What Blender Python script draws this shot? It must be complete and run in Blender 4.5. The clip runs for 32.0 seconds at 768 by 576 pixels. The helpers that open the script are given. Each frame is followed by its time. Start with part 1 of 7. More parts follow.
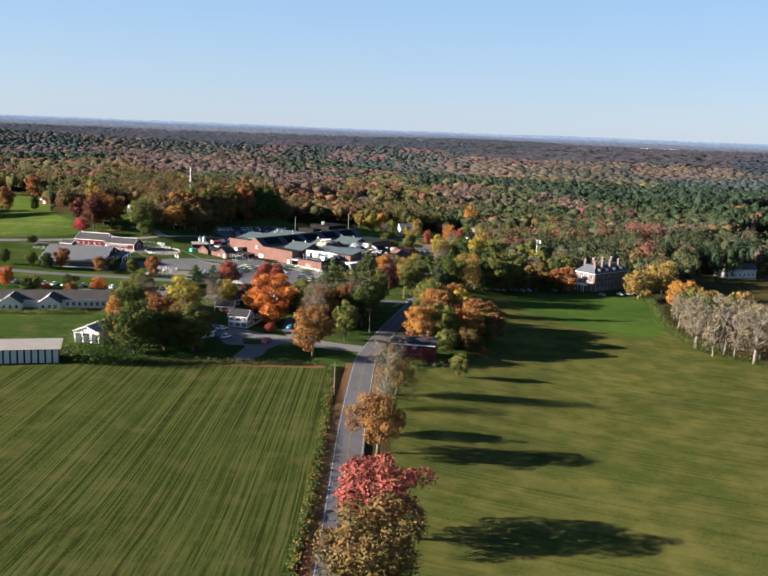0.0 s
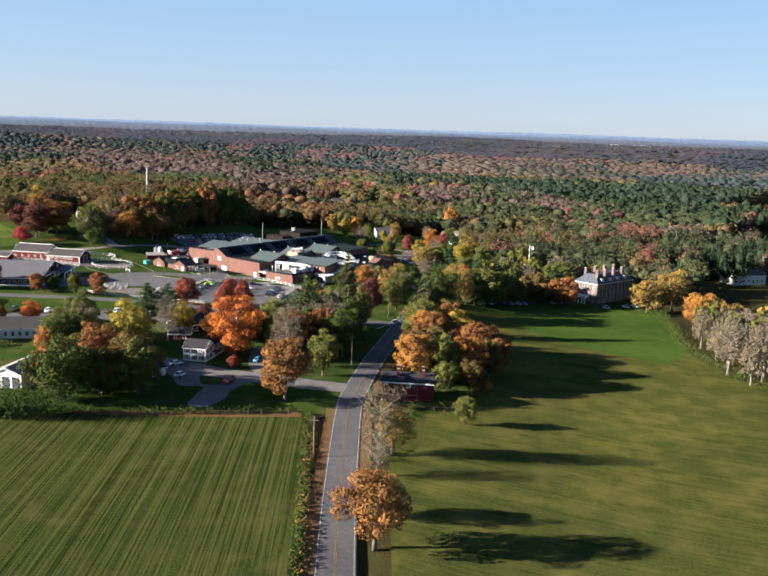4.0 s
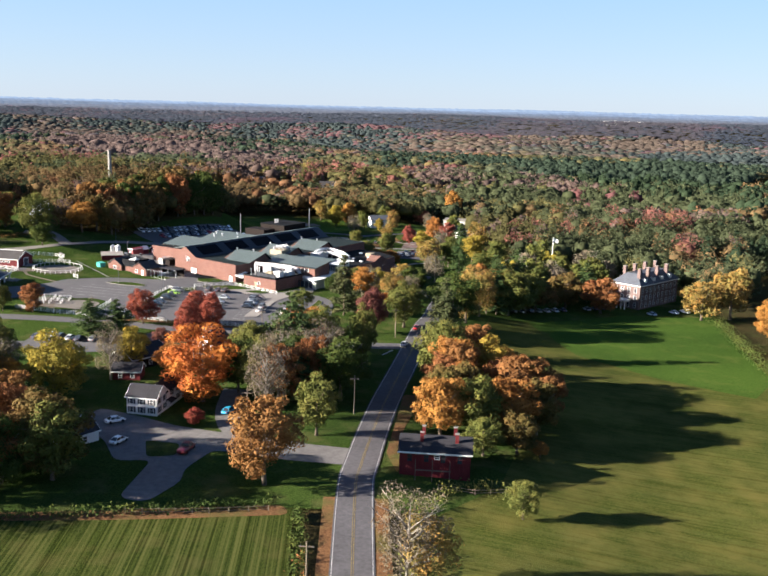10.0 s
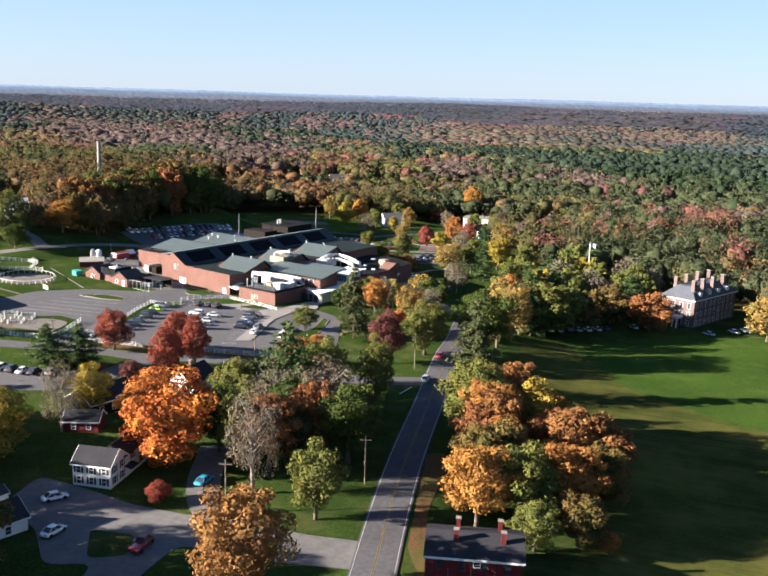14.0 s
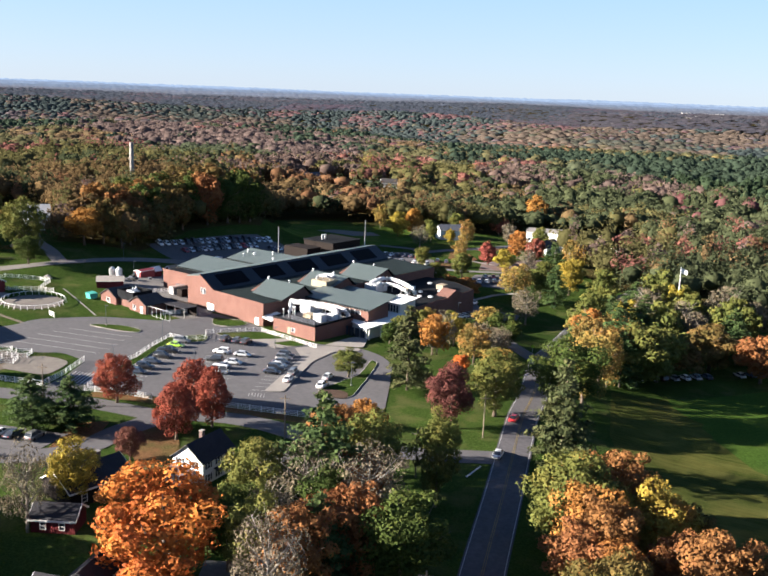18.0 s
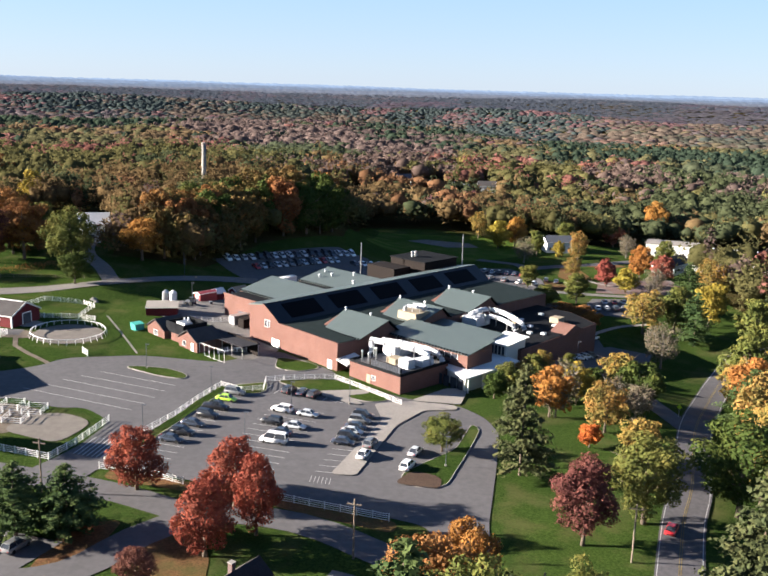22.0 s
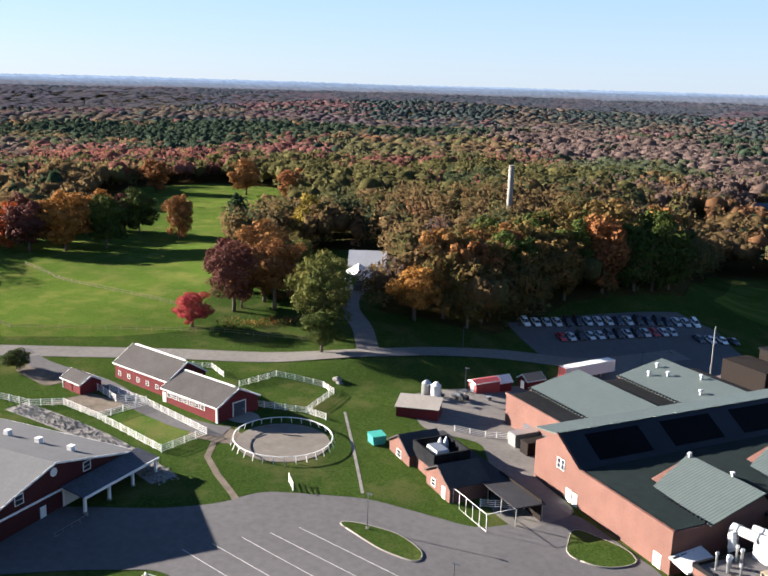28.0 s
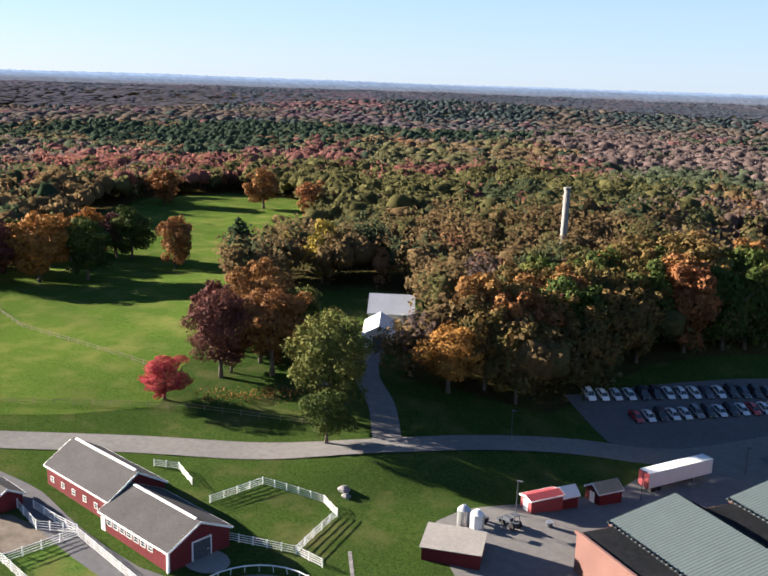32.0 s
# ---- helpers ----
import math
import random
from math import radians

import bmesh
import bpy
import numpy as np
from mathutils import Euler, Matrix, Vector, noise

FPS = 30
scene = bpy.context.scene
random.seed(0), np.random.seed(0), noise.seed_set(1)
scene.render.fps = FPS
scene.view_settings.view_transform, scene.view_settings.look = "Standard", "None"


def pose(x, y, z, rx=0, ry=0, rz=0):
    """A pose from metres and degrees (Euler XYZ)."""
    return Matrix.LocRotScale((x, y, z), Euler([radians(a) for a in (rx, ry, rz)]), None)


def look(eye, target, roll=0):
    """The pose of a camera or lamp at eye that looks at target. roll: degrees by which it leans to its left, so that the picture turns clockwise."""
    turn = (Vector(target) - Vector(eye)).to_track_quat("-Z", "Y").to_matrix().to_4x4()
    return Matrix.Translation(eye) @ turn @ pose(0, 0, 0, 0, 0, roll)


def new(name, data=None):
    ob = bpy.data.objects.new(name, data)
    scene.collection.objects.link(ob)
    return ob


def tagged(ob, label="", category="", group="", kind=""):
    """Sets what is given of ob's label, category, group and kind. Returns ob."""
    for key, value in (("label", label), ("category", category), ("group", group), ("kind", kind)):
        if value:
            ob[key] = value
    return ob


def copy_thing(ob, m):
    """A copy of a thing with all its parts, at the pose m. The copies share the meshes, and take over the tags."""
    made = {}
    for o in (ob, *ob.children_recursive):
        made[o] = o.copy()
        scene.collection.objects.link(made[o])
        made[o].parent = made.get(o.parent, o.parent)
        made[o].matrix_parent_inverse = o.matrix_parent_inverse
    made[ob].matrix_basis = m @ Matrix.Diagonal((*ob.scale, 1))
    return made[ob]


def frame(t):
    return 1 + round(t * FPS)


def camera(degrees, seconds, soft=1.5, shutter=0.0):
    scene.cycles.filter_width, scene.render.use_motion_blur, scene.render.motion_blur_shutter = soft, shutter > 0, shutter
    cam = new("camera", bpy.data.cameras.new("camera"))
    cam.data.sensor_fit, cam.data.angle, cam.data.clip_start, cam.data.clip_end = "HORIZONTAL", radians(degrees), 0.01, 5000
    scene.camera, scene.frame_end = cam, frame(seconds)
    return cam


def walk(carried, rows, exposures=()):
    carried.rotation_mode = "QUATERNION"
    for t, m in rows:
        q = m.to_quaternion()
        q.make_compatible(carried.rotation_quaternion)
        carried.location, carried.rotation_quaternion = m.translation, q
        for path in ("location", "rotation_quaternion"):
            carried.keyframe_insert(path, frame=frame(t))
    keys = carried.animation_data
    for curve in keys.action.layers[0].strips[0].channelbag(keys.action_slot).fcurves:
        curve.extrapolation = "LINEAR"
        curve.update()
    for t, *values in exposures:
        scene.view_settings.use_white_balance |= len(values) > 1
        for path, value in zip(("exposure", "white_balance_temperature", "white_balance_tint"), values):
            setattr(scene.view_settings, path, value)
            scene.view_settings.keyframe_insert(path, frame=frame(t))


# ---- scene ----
cam = camera(45.81, 32.0, soft=1.8)
# seconds, eye, heading to the left of +y, pitch, roll (degrees)
PATH = [
    (0, (40.19, -306.28, 75.39), 6.137, -9.910, 2.281),
    (1, (37.30, -293.66, 75.18), 5.424, -9.800, 2.297),
    (2, (34.47, -281.39, 74.75), 5.107, -9.745, 2.200),
    (3, (31.85, -267.81, 74.26), 4.589, -9.817, 2.022),
    (3.5, (30.69, -260.79, 74.19), 4.355, -9.887, 1.965),
    (5.5, (25.77, -235.44, 73.41), 3.580, -10.263, 1.915),
    (6, (24.72, -229.27, 73.34), 3.342, -10.417, 1.834),
    (7, (22.54, -217.17, 72.89), 2.951, -10.729, 1.712),
    (8, (20.70, -205.28, 72.47), 3.043, -10.954, 1.642),
    (9, (19.27, -193.33, 72.09), 3.170, -11.166, 1.552),
    (10, (17.93, -181.51, 71.67), 3.272, -11.259, 1.533),
    (11, (16.42, -169.99, 71.56), 3.356, -11.446, 1.475),
    (12, (15.05, -157.89, 71.46), 3.432, -11.597, 1.469),
    (13, (14.46, -146.05, 70.92), 3.562, -11.810, 1.552),
    (14, (13.39, -133.99, 70.65), 3.986, -11.919, 1.667),
    (14.5, (12.74, -128.10, 70.57), 4.182, -11.910, 1.695),
    (16.5, (9.23, -104.93, 70.69), 5.763, -11.838, 2.047),
    (17, (8.20, -99.15, 70.85), 6.180, -11.930, 2.028),
    (18, (6.47, -86.93, 71.01), 7.095, -12.092, 2.215),
    (19, (4.19, -74.46, 70.76), 8.248, -12.178, 2.131),
    (20, (1.27, -61.10, 70.58), 9.522, -12.289, 2.056),
    (21, (-1.43, -47.53, 69.88), 11.122, -12.421, 1.900),
    (22, (-3.42, -34.00, 69.04), 12.987, -12.422, 1.795),
    (23, (-6.57, -20.31, 68.93), 14.777, -12.306, 1.866),
    (24, (-10.30, -7.00, 68.86), 16.988, -12.172, 1.816),
    (24.5, (-12.34, -0.17, 69.33), 18.457, -12.271, 1.805),
    (26.5, (-22.22, 25.90, 70.07), 26.375, -12.410, 1.783),
    (27, (-24.57, 32.47, 69.81), 28.776, -12.492, 1.638),
    (28, (-30.44, 45.17, 69.91), 33.481, -12.588, 1.603),
    (29, (-36.77, 57.08, 70.08), 34.689, -12.599, 1.759),
    (30, (-44.76, 68.87, 70.40), 34.514, -12.675, 1.897),
    (31, (-52.14, 80.32, 70.84), 35.649, -12.731, 1.857),
    (32, (-59.36, 90.77, 71.86), 35.668, -12.734, 1.941),
]


def aimed(eye, heading, pitch, roll):
    h, p = radians(heading), radians(pitch)
    way = Vector((-math.sin(h) * math.cos(p), math.cos(h) * math.cos(p), math.sin(p)))
    return look(eye, Vector(eye) + way, roll)


walk(cam, [(t, aimed(eye, h, p, r)) for t, eye, h, p, r in PATH], [(0, 2.5, 6250, 9.5), (3, 2.5, 6250, 9.5), (11, 2.74, 6250, 9.5), (15, 2.78, 6250, 9.5), (19, 2.78, 6250, 9.5), (24, 2.75, 6250, 9.5), (32, 2.8, 6250, 9.5)])

# ---- world, sun, exposure ----
SUN_UP, SUN_SIDE = radians(17.5), math.atan2(-0.97, -0.25)   # elevation; heading of the sun, clockwise from +y
world = bpy.data.worlds.new("sky")
scene.world = world
world.use_nodes = True
wn = world.node_tree
sky = wn.nodes.new("ShaderNodeTexSky")
sky.sky_type, sky.sun_disc = "NISHITA", False
sky.sun_elevation, sky.sun_rotation = SUN_UP, SUN_SIDE
sky.air_density, sky.dust_density, sky.ozone_density = 1.0, 0.2, 3.5
wn.nodes["Background"].inputs["Strength"].default_value = 0.0365
clear = wn.nodes.new("ShaderNodeMix")   # evens the model's sky towards a clear dry day, pale low down and deep blue overhead
clear.data_type = "RGBA"
clear.inputs[0].default_value = 0.8
up = wn.nodes.new("ShaderNodeSeparateXYZ")
wn.links.new(wn.nodes.new("ShaderNodeTexCoord").outputs["Generated"], up.inputs[0])
deep = wn.nodes.new("ShaderNodeValToRGB")
deep.color_ramp.elements[0].color = (0.63, 0.745, 0.92, 1)
deep.color_ramp.elements[1].color = (0.07, 0.15, 0.36, 1)
deep.color_ramp.elements[1].position = 0.6
low = deep.color_ramp.elements.new(0.13)
low.color = (0.45, 0.67, 0.97, 1)
wn.links.new(up.outputs["Z"], deep.inputs["Fac"])
gain = wn.nodes.new("ShaderNodeVectorMath")
gain.operation = "SCALE"
gain.inputs["Scale"].default_value = 4.15
wn.links.new(deep.outputs["Color"], gain.inputs[0])
wn.links.new(gain.outputs[0], clear.inputs[7])
wn.links.new(sky.outputs["Color"], clear.inputs[6])
wn.links.new(clear.outputs[2], wn.nodes["Background"].inputs["Color"])
sun = new("sun", bpy.data.lights.new("sun", "SUN"))
sun.data.energy, sun.data.angle, sun.data.color = 4.5, radians(0.6), (1.0, 0.87, 0.73)
sun.matrix_world = look((math.sin(SUN_SIDE) * math.cos(SUN_UP) * 100, math.cos(SUN_SIDE) * math.cos(SUN_UP) * 100, math.sin(SUN_UP) * 100), (0, 0, 0))

# ---- materials ----
def nodes_of(name):
    m = bpy.data.materials.new(name)
    m.use_nodes = True
    t = m.node_tree
    return m, t, t.nodes["Principled BSDF"]


def ramp(t, stops):
    r = t.nodes.new("ShaderNodeValToRGB")
    e = r.color_ramp.elements
    while len(e) < len(stops):
        e.new(0.5)
    for k, (p, c) in enumerate(stops):
        e[k].position, e[k].color = p, (*c, 1)
    return r


def noise_of(t, scale, detail=4, coord=None, rough=0.6):
    n = t.nodes.new("ShaderNodeTexNoise")
    n.inputs["Scale"].default_value, n.inputs["Detail"].default_value, n.inputs["Roughness"].default_value = scale, detail, rough
    if coord is None:
        coord = t.nodes.new("ShaderNodeTexCoord").outputs["Object"]
    t.links.new(coord, n.inputs["Vector"])
    return n


def mixed(t, fac, a, b, kind="MIX"):
    m = t.nodes.new("ShaderNodeMix")
    m.data_type, m.blend_type = "RGBA", kind
    for sock, v in ((m.inputs[0], fac), (m.inputs[6], a), (m.inputs[7], b)):
        if isinstance(v, bpy.types.NodeSocket):
            t.links.new(v, sock)
        else:
            sock.default_value = v if isinstance(v, float) else (*v, 1)
    return m.outputs[2]


def plain(name, colour, rough=0.7, metal=0.0, grain=0.15, scale=3.0, bump=0.0, large=0.25):
    """A surface with fine grain and broad stains."""
    m, t, b = nodes_of(name)
    co = t.nodes.new("ShaderNodeTexCoord").outputs["Object"]
    fine, broad = noise_of(t, scale, 5, co), noise_of(t, large, 3, co)
    dark = tuple(c * (1 - grain) for c in colour)
    light = tuple(min(1, c * (1 + grain)) for c in colour)
    r = ramp(t, [(0.3, dark), (0.7, light)])
    t.links.new(fine.outputs["Fac"], r.inputs["Fac"])
    r2 = ramp(t, [(0.3, (1 - grain,) * 3), (0.7, (1 + grain * 0.3,) * 3)])
    t.links.new(broad.outputs["Fac"], r2.inputs["Fac"])
    t.links.new(mixed(t, 1.0, r.outputs["Color"], r2.outputs["Color"], "MULTIPLY"), b.inputs["Base Color"])
    b.inputs["Roughness"].default_value, b.inputs["Metallic"].default_value = rough, metal
    b.inputs["Specular IOR Level"].default_value = 0.1 if rough > 0.65 and not metal else 0.45
    if bump:
        bp = t.nodes.new("ShaderNodeBump")
        bp.inputs["Strength"].default_value, bp.inputs["Distance"].default_value = bump, 0.05
        t.links.new(fine.outputs["Fac"], bp.inputs["Height"])
        t.links.new(bp.outputs["Normal"], b.inputs["Normal"])
    return m


def grass(name, dark, light, dry, stripe=0.0, heading=0.0, gap=3.0, dry_at=0.6, track=(0.16, 0.13, 0.05)):
    """Grass with patches, blades and, if striped, rows left by machines."""
    m, t, b = nodes_of(name)
    co = t.nodes.new("ShaderNodeTexCoord").outputs["Object"]
    fine, mid, broad = noise_of(t, 2.5, 6, co, 0.75), noise_of(t, 0.12, 5, co), noise_of(t, 0.018, 3, co)
    r = ramp(t, [(0.38, tuple(c * 0.8 for c in dark)), (0.62, light)])
    t.links.new(fine.outputs["Fac"], r.inputs["Fac"])
    p = ramp(t, [(dry_at - 0.12, (0, 0, 0)), (dry_at + 0.12, (1, 1, 1))])
    t.links.new(mid.outputs["Fac"], p.inputs["Fac"])
    col = mixed(t, p.outputs["Color"], r.outputs["Color"], dry)
    p2 = ramp(t, [(0.35, (0.72, 0.76, 0.76)), (0.65, (1.14, 1.1, 1.0))])
    t.links.new(broad.outputs["Fac"], p2.inputs["Fac"])
    col = mixed(t, 1.0, col, p2.outputs["Color"], "MULTIPLY")
    if stripe:
        mp = t.nodes.new("ShaderNodeMapping")
        mp.inputs["Rotation"].default_value[2] = -heading
        t.links.new(co, mp.inputs["Vector"])
        st = t.nodes.new("ShaderNodeMapping")
        st.inputs["Scale"].default_value = (1.3 / gap, 0.005 / gap, 1)
        t.links.new(mp.outputs["Vector"], st.inputs["Vector"])
        streak = noise_of(t, 1.0, 4, st.outputs["Vector"], 0.65)
        sr = ramp(t, [(0.46, (0, 0, 0)), (0.64, (stripe,) * 3)])
        t.links.new(streak.outputs["Fac"], sr.inputs["Fac"])
        deep = 1 - 0.8 * min(stripe, 0.6)
        dk = ramp(t, [(0.36, (deep, deep, deep * 0.95)), (0.47, (1, 1, 1))])
        t.links.new(streak.outputs["Fac"], dk.inputs["Fac"])
        col = mixed(t, 1.0, col, dk.outputs["Color"], "MULTIPLY")
        col = mixed(t, sr.outputs["Color"], col, track)
    t.links.new(col, b.inputs["Base Color"])
    b.inputs["Roughness"].default_value = 0.95
    b.inputs["Specular IOR Level"].default_value = 0.0
    bp = t.nodes.new("ShaderNodeBump")
    bp.inputs["Strength"].default_value, bp.inputs["Distance"].default_value = 0.7, 0.25
    t.links.new(fine.outputs["Fac"], bp.inputs["Height"])
    t.links.new(bp.outputs["Normal"], b.inputs["Normal"])
    return m


def leaf(name, stops, spread=0.07):
    """Foliage: the tree's own tint by the object, each leaf a little off it, some light through the leaf."""
    m, t, b = nodes_of(name)
    info, geo = t.nodes.new("ShaderNodeObjectInfo"), t.nodes.new("ShaderNodeNewGeometry")
    co = t.nodes.new("ShaderNodeTexCoord").outputs["Object"]
    patch = noise_of(t, 0.22, 3, co)
    add = t.nodes.new("ShaderNodeMath")
    add.operation, add.inputs[1].default_value = "MULTIPLY_ADD", spread * 2
    t.links.new(geo.outputs["Random Per Island"], add.inputs[0])
    sub = t.nodes.new("ShaderNodeMath")
    sub.operation, sub.inputs[1].default_value, sub.inputs[2].default_value = "MULTIPLY_ADD", 1.7, -0.35 - spread
    t.links.new(patch.outputs["Fac"], sub.inputs[0])
    t.links.new(sub.outputs[0], add.inputs[2])
    r = ramp(t, stops)
    t.links.new(add.outputs[0], r.inputs["Fac"])
    hsv = t.nodes.new("ShaderNodeHueSaturation")
    hue = t.nodes.new("ShaderNodeMath")
    hue.operation, hue.inputs[1].default_value, hue.inputs[2].default_value = "MULTIPLY_ADD", 0.02, 0.49
    t.links.new(info.outputs["Random"], hue.inputs[0])
    t.links.new(hue.outputs[0], hsv.inputs["Hue"])
    hsv.inputs["Value"].default_value = 1.2
    t.links.new(r.outputs["Color"], hsv.inputs["Color"])
    t.links.new(hsv.outputs["Color"], b.inputs["Base Color"])
    b.inputs["Roughness"].default_value = 0.8
    b.inputs["Specular IOR Level"].default_value = 0.05
    tr, mx = t.nodes.new("ShaderNodeBsdfTranslucent"), t.nodes.new("ShaderNodeMixShader")
    mx.inputs[0].default_value = 0.14
    t.links.new(hsv.outputs["Color"], tr.inputs["Color"])
    t.links.new(b.outputs[0], mx.inputs[1])
    t.links.new(tr.outputs[0], mx.inputs[2])
    t.links.new(mx.outputs[0], t.nodes["Material Output"].inputs["Surface"])
    return m


def woods(name):
    """Far foliage, by the tint that each tree of the mesh carries, with small differences from clump to clump."""
    m, t, b = nodes_of(name)
    at = t.nodes.new("ShaderNodeAttribute")
    at.attribute_name = "tint"
    geo = t.nodes.new("ShaderNodeNewGeometry")
    r = ramp(t, [(0.0, (0.82, 0.84, 0.86)), (1.0, (1.16, 1.14, 1.12))])
    t.links.new(geo.outputs["Random Per Island"], r.inputs["Fac"])
    fine = noise_of(t, 0.9, 4)
    r2 = ramp(t, [(0.3, (0.8, 0.8, 0.8)), (0.7, (1.15, 1.15, 1.15))])
    t.links.new(fine.outputs["Fac"], r2.inputs["Fac"])
    c = mixed(t, 1.0, mixed(t, 1.0, at.outputs["Color"], r.outputs["Color"], "MULTIPLY"), r2.outputs["Color"], "MULTIPLY")
    t.links.new(c, b.inputs["Base Color"])
    b.inputs["Roughness"].default_value = 0.9
    b.inputs["Specular IOR Level"].default_value = 0.0
    bp = t.nodes.new("ShaderNodeBump")
    bp.inputs["Strength"].default_value, bp.inputs["Distance"].default_value = 0.3, 0.6
    t.links.new(fine.outputs["Fac"], bp.inputs["Height"])
    t.links.new(bp.outputs["Normal"], b.inputs["Normal"])
    tr, mx = t.nodes.new("ShaderNodeBsdfTranslucent"), t.nodes.new("ShaderNodeMixShader")
    mx.inputs[0].default_value = 0.42
    t.links.new(c, tr.inputs["Color"])
    t.links.new(b.outputs[0], mx.inputs[1])
    t.links.new(tr.outputs[0], mx.inputs[2])
    t.links.new(mx.outputs[0], t.nodes["Material Output"].inputs["Surface"])
    return m


M_GROUND = grass("meadow", (0.045, 0.085, 0.018), (0.075, 0.125, 0.028), (0.11, 0.11, 0.04), dry_at=0.62)
M_FIELD = grass("striped_field", (0.024, 0.036, 0.009), (0.047, 0.061, 0.016), (0.066, 0.063, 0.023), 0.55, radians(6), 0.55, 0.62, (0.095, 0.097, 0.032))
M_MEADOW = grass("mown_meadow", (0.04, 0.053, 0.014), (0.066, 0.078, 0.02), (0.09, 0.086, 0.026), 0.26, radians(76), 1.0, 0.54, (0.098, 0.095, 0.033))
M_FRESH = grass("fresh_grass", (0.032, 0.064, 0.013), (0.055, 0.096, 0.02), (0.073, 0.093, 0.024), dry_at=0.66)
M_LAWN = grass("lawn", (0.024, 0.045, 0.011), (0.048, 0.075, 0.019), (0.076, 0.076, 0.032), dry_at=0.62)
M_PASTURE = grass("pasture", (0.044, 0.08, 0.015), (0.074, 0.117, 0.024), (0.102, 0.114, 0.034), dry_at=0.58)
M_LEAFLITTER = grass("leaf_litter", (0.11, 0.062, 0.034), (0.18, 0.095, 0.05), (0.075, 0.08, 0.03), dry_at=0.58)
M_FOREST = grass("forest_floor", (0.035, 0.03, 0.014), (0.07, 0.055, 0.025), (0.05, 0.06, 0.02))
M_ASPHALT = plain("asphalt", (0.086, 0.083, 0.089), 0.9, grain=0.2, scale=1.2, large=0.06)
M_LOT = plain("worn_asphalt", (0.089, 0.087, 0.092), 0.92, grain=0.12, scale=0.8, large=0.05)
M_LANE = plain("lane_asphalt", (0.13, 0.124, 0.122), 0.92, grain=0.18, scale=0.8, large=0.08)
M_PATH = plain("pale_road", (0.14, 0.132, 0.126), 0.92, grain=0.14, scale=0.8, large=0.06)
M_CONCRETE = plain("concrete", (0.215, 0.2, 0.185), 0.9, grain=0.1, scale=2)
M_LINE = plain("white_line", (0.38, 0.38, 0.38), 0.8, grain=0.2, scale=2)
M_YELLOW = plain("yellow_line", (0.2, 0.155, 0.07), 0.8, grain=0.25, scale=2)
M_BRICK = plain("brick_face", (0.128, 0.066, 0.053), 0.9, grain=0.16, scale=6)
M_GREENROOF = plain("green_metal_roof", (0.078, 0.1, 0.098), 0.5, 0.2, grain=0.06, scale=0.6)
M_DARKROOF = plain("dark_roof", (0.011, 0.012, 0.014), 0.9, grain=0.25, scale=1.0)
# green roof metal with the shade of the ridge put into its colour
M_SHADEDGREEN = plain("shaded_green_metal_roof", (0.011, 0.018, 0.018), 0.8, grain=0.2, scale=0.6)
M_SHINGLE = plain("grey_shingle", (0.052, 0.049, 0.05), 0.9, grain=0.2, scale=4)
M_BLACKSHINGLE = plain("dark_shingle", (0.03, 0.03, 0.035), 0.9, grain=0.2, scale=4)
M_RED = plain("barn_red_boards", (0.115, 0.02, 0.023), 0.75, grain=0.16, scale=5)
M_WHITE = plain("white_paint", (0.62, 0.62, 0.61), 0.6, grain=0.06, scale=3)
M_TRUNK = plain("bark", (0.12, 0.095, 0.075), 0.95, grain=0.3, scale=5, bump=0.4)
L_RED = leaf("red_leaves", [(0.0, (0.11, 0.022, 0.014)), (0.4, (0.25, 0.062, 0.02)), (0.75, (0.34, 0.11, 0.028)), (1.0, (0.36, 0.17, 0.045))])
L_PINK = leaf("faded_red_leaves", [(0.0, (0.075, 0.025, 0.018)), (0.4, (0.145, 0.045, 0.032)), (0.75, (0.2, 0.072, 0.045)), (1.0, (0.19, 0.1, 0.05))])
L_FADED = leaf("fading_leaves", [(0.0, (0.06, 0.06, 0.02)), (0.35, (0.12, 0.1, 0.03)), (0.65, (0.2, 0.12, 0.035)), (1.0, (0.28, 0.13, 0.04))])
L_ORANGE = leaf("orange_leaves", [(0.0, (0.095, 0.048, 0.014)), (0.4, (0.185, 0.088, 0.024)), (0.75, (0.26, 0.125, 0.032)), (1.0, (0.17, 0.135, 0.032))])
L_RUST = leaf("rust_leaves", [(0.0, (0.065, 0.034, 0.015)), (0.5, (0.15, 0.07, 0.026)), (1.0, (0.21, 0.105, 0.034))])
L_YELLOW = leaf("yellow_leaves", [(0.0, (0.075, 0.072, 0.018)), (0.5, (0.175, 0.135, 0.024)), (1.0, (0.28, 0.2, 0.034))])
L_OLIVE = leaf("olive_leaves", [(0.0, (0.03, 0.04, 0.012)), (0.5, (0.072, 0.08, 0.021)), (1.0, (0.135, 0.112, 0.028))])
L_GREEN = leaf("green_leaves", [(0.0, (0.018, 0.03, 0.008)), (0.5, (0.034, 0.05, 0.012)), (1.0, (0.075, 0.08, 0.018))])
L_PINE = leaf("pine_needles", [(0.0, (0.018, 0.034, 0.013)), (0.5, (0.036, 0.058, 0.02)), (1.0, (0.078, 0.098, 0.032))])
L_MAROON = leaf("maroon_leaves", [(0.0, (0.04, 0.018, 0.014)), (0.5, (0.082, 0.034, 0.027)), (1.0, (0.13, 0.058, 0.038))])
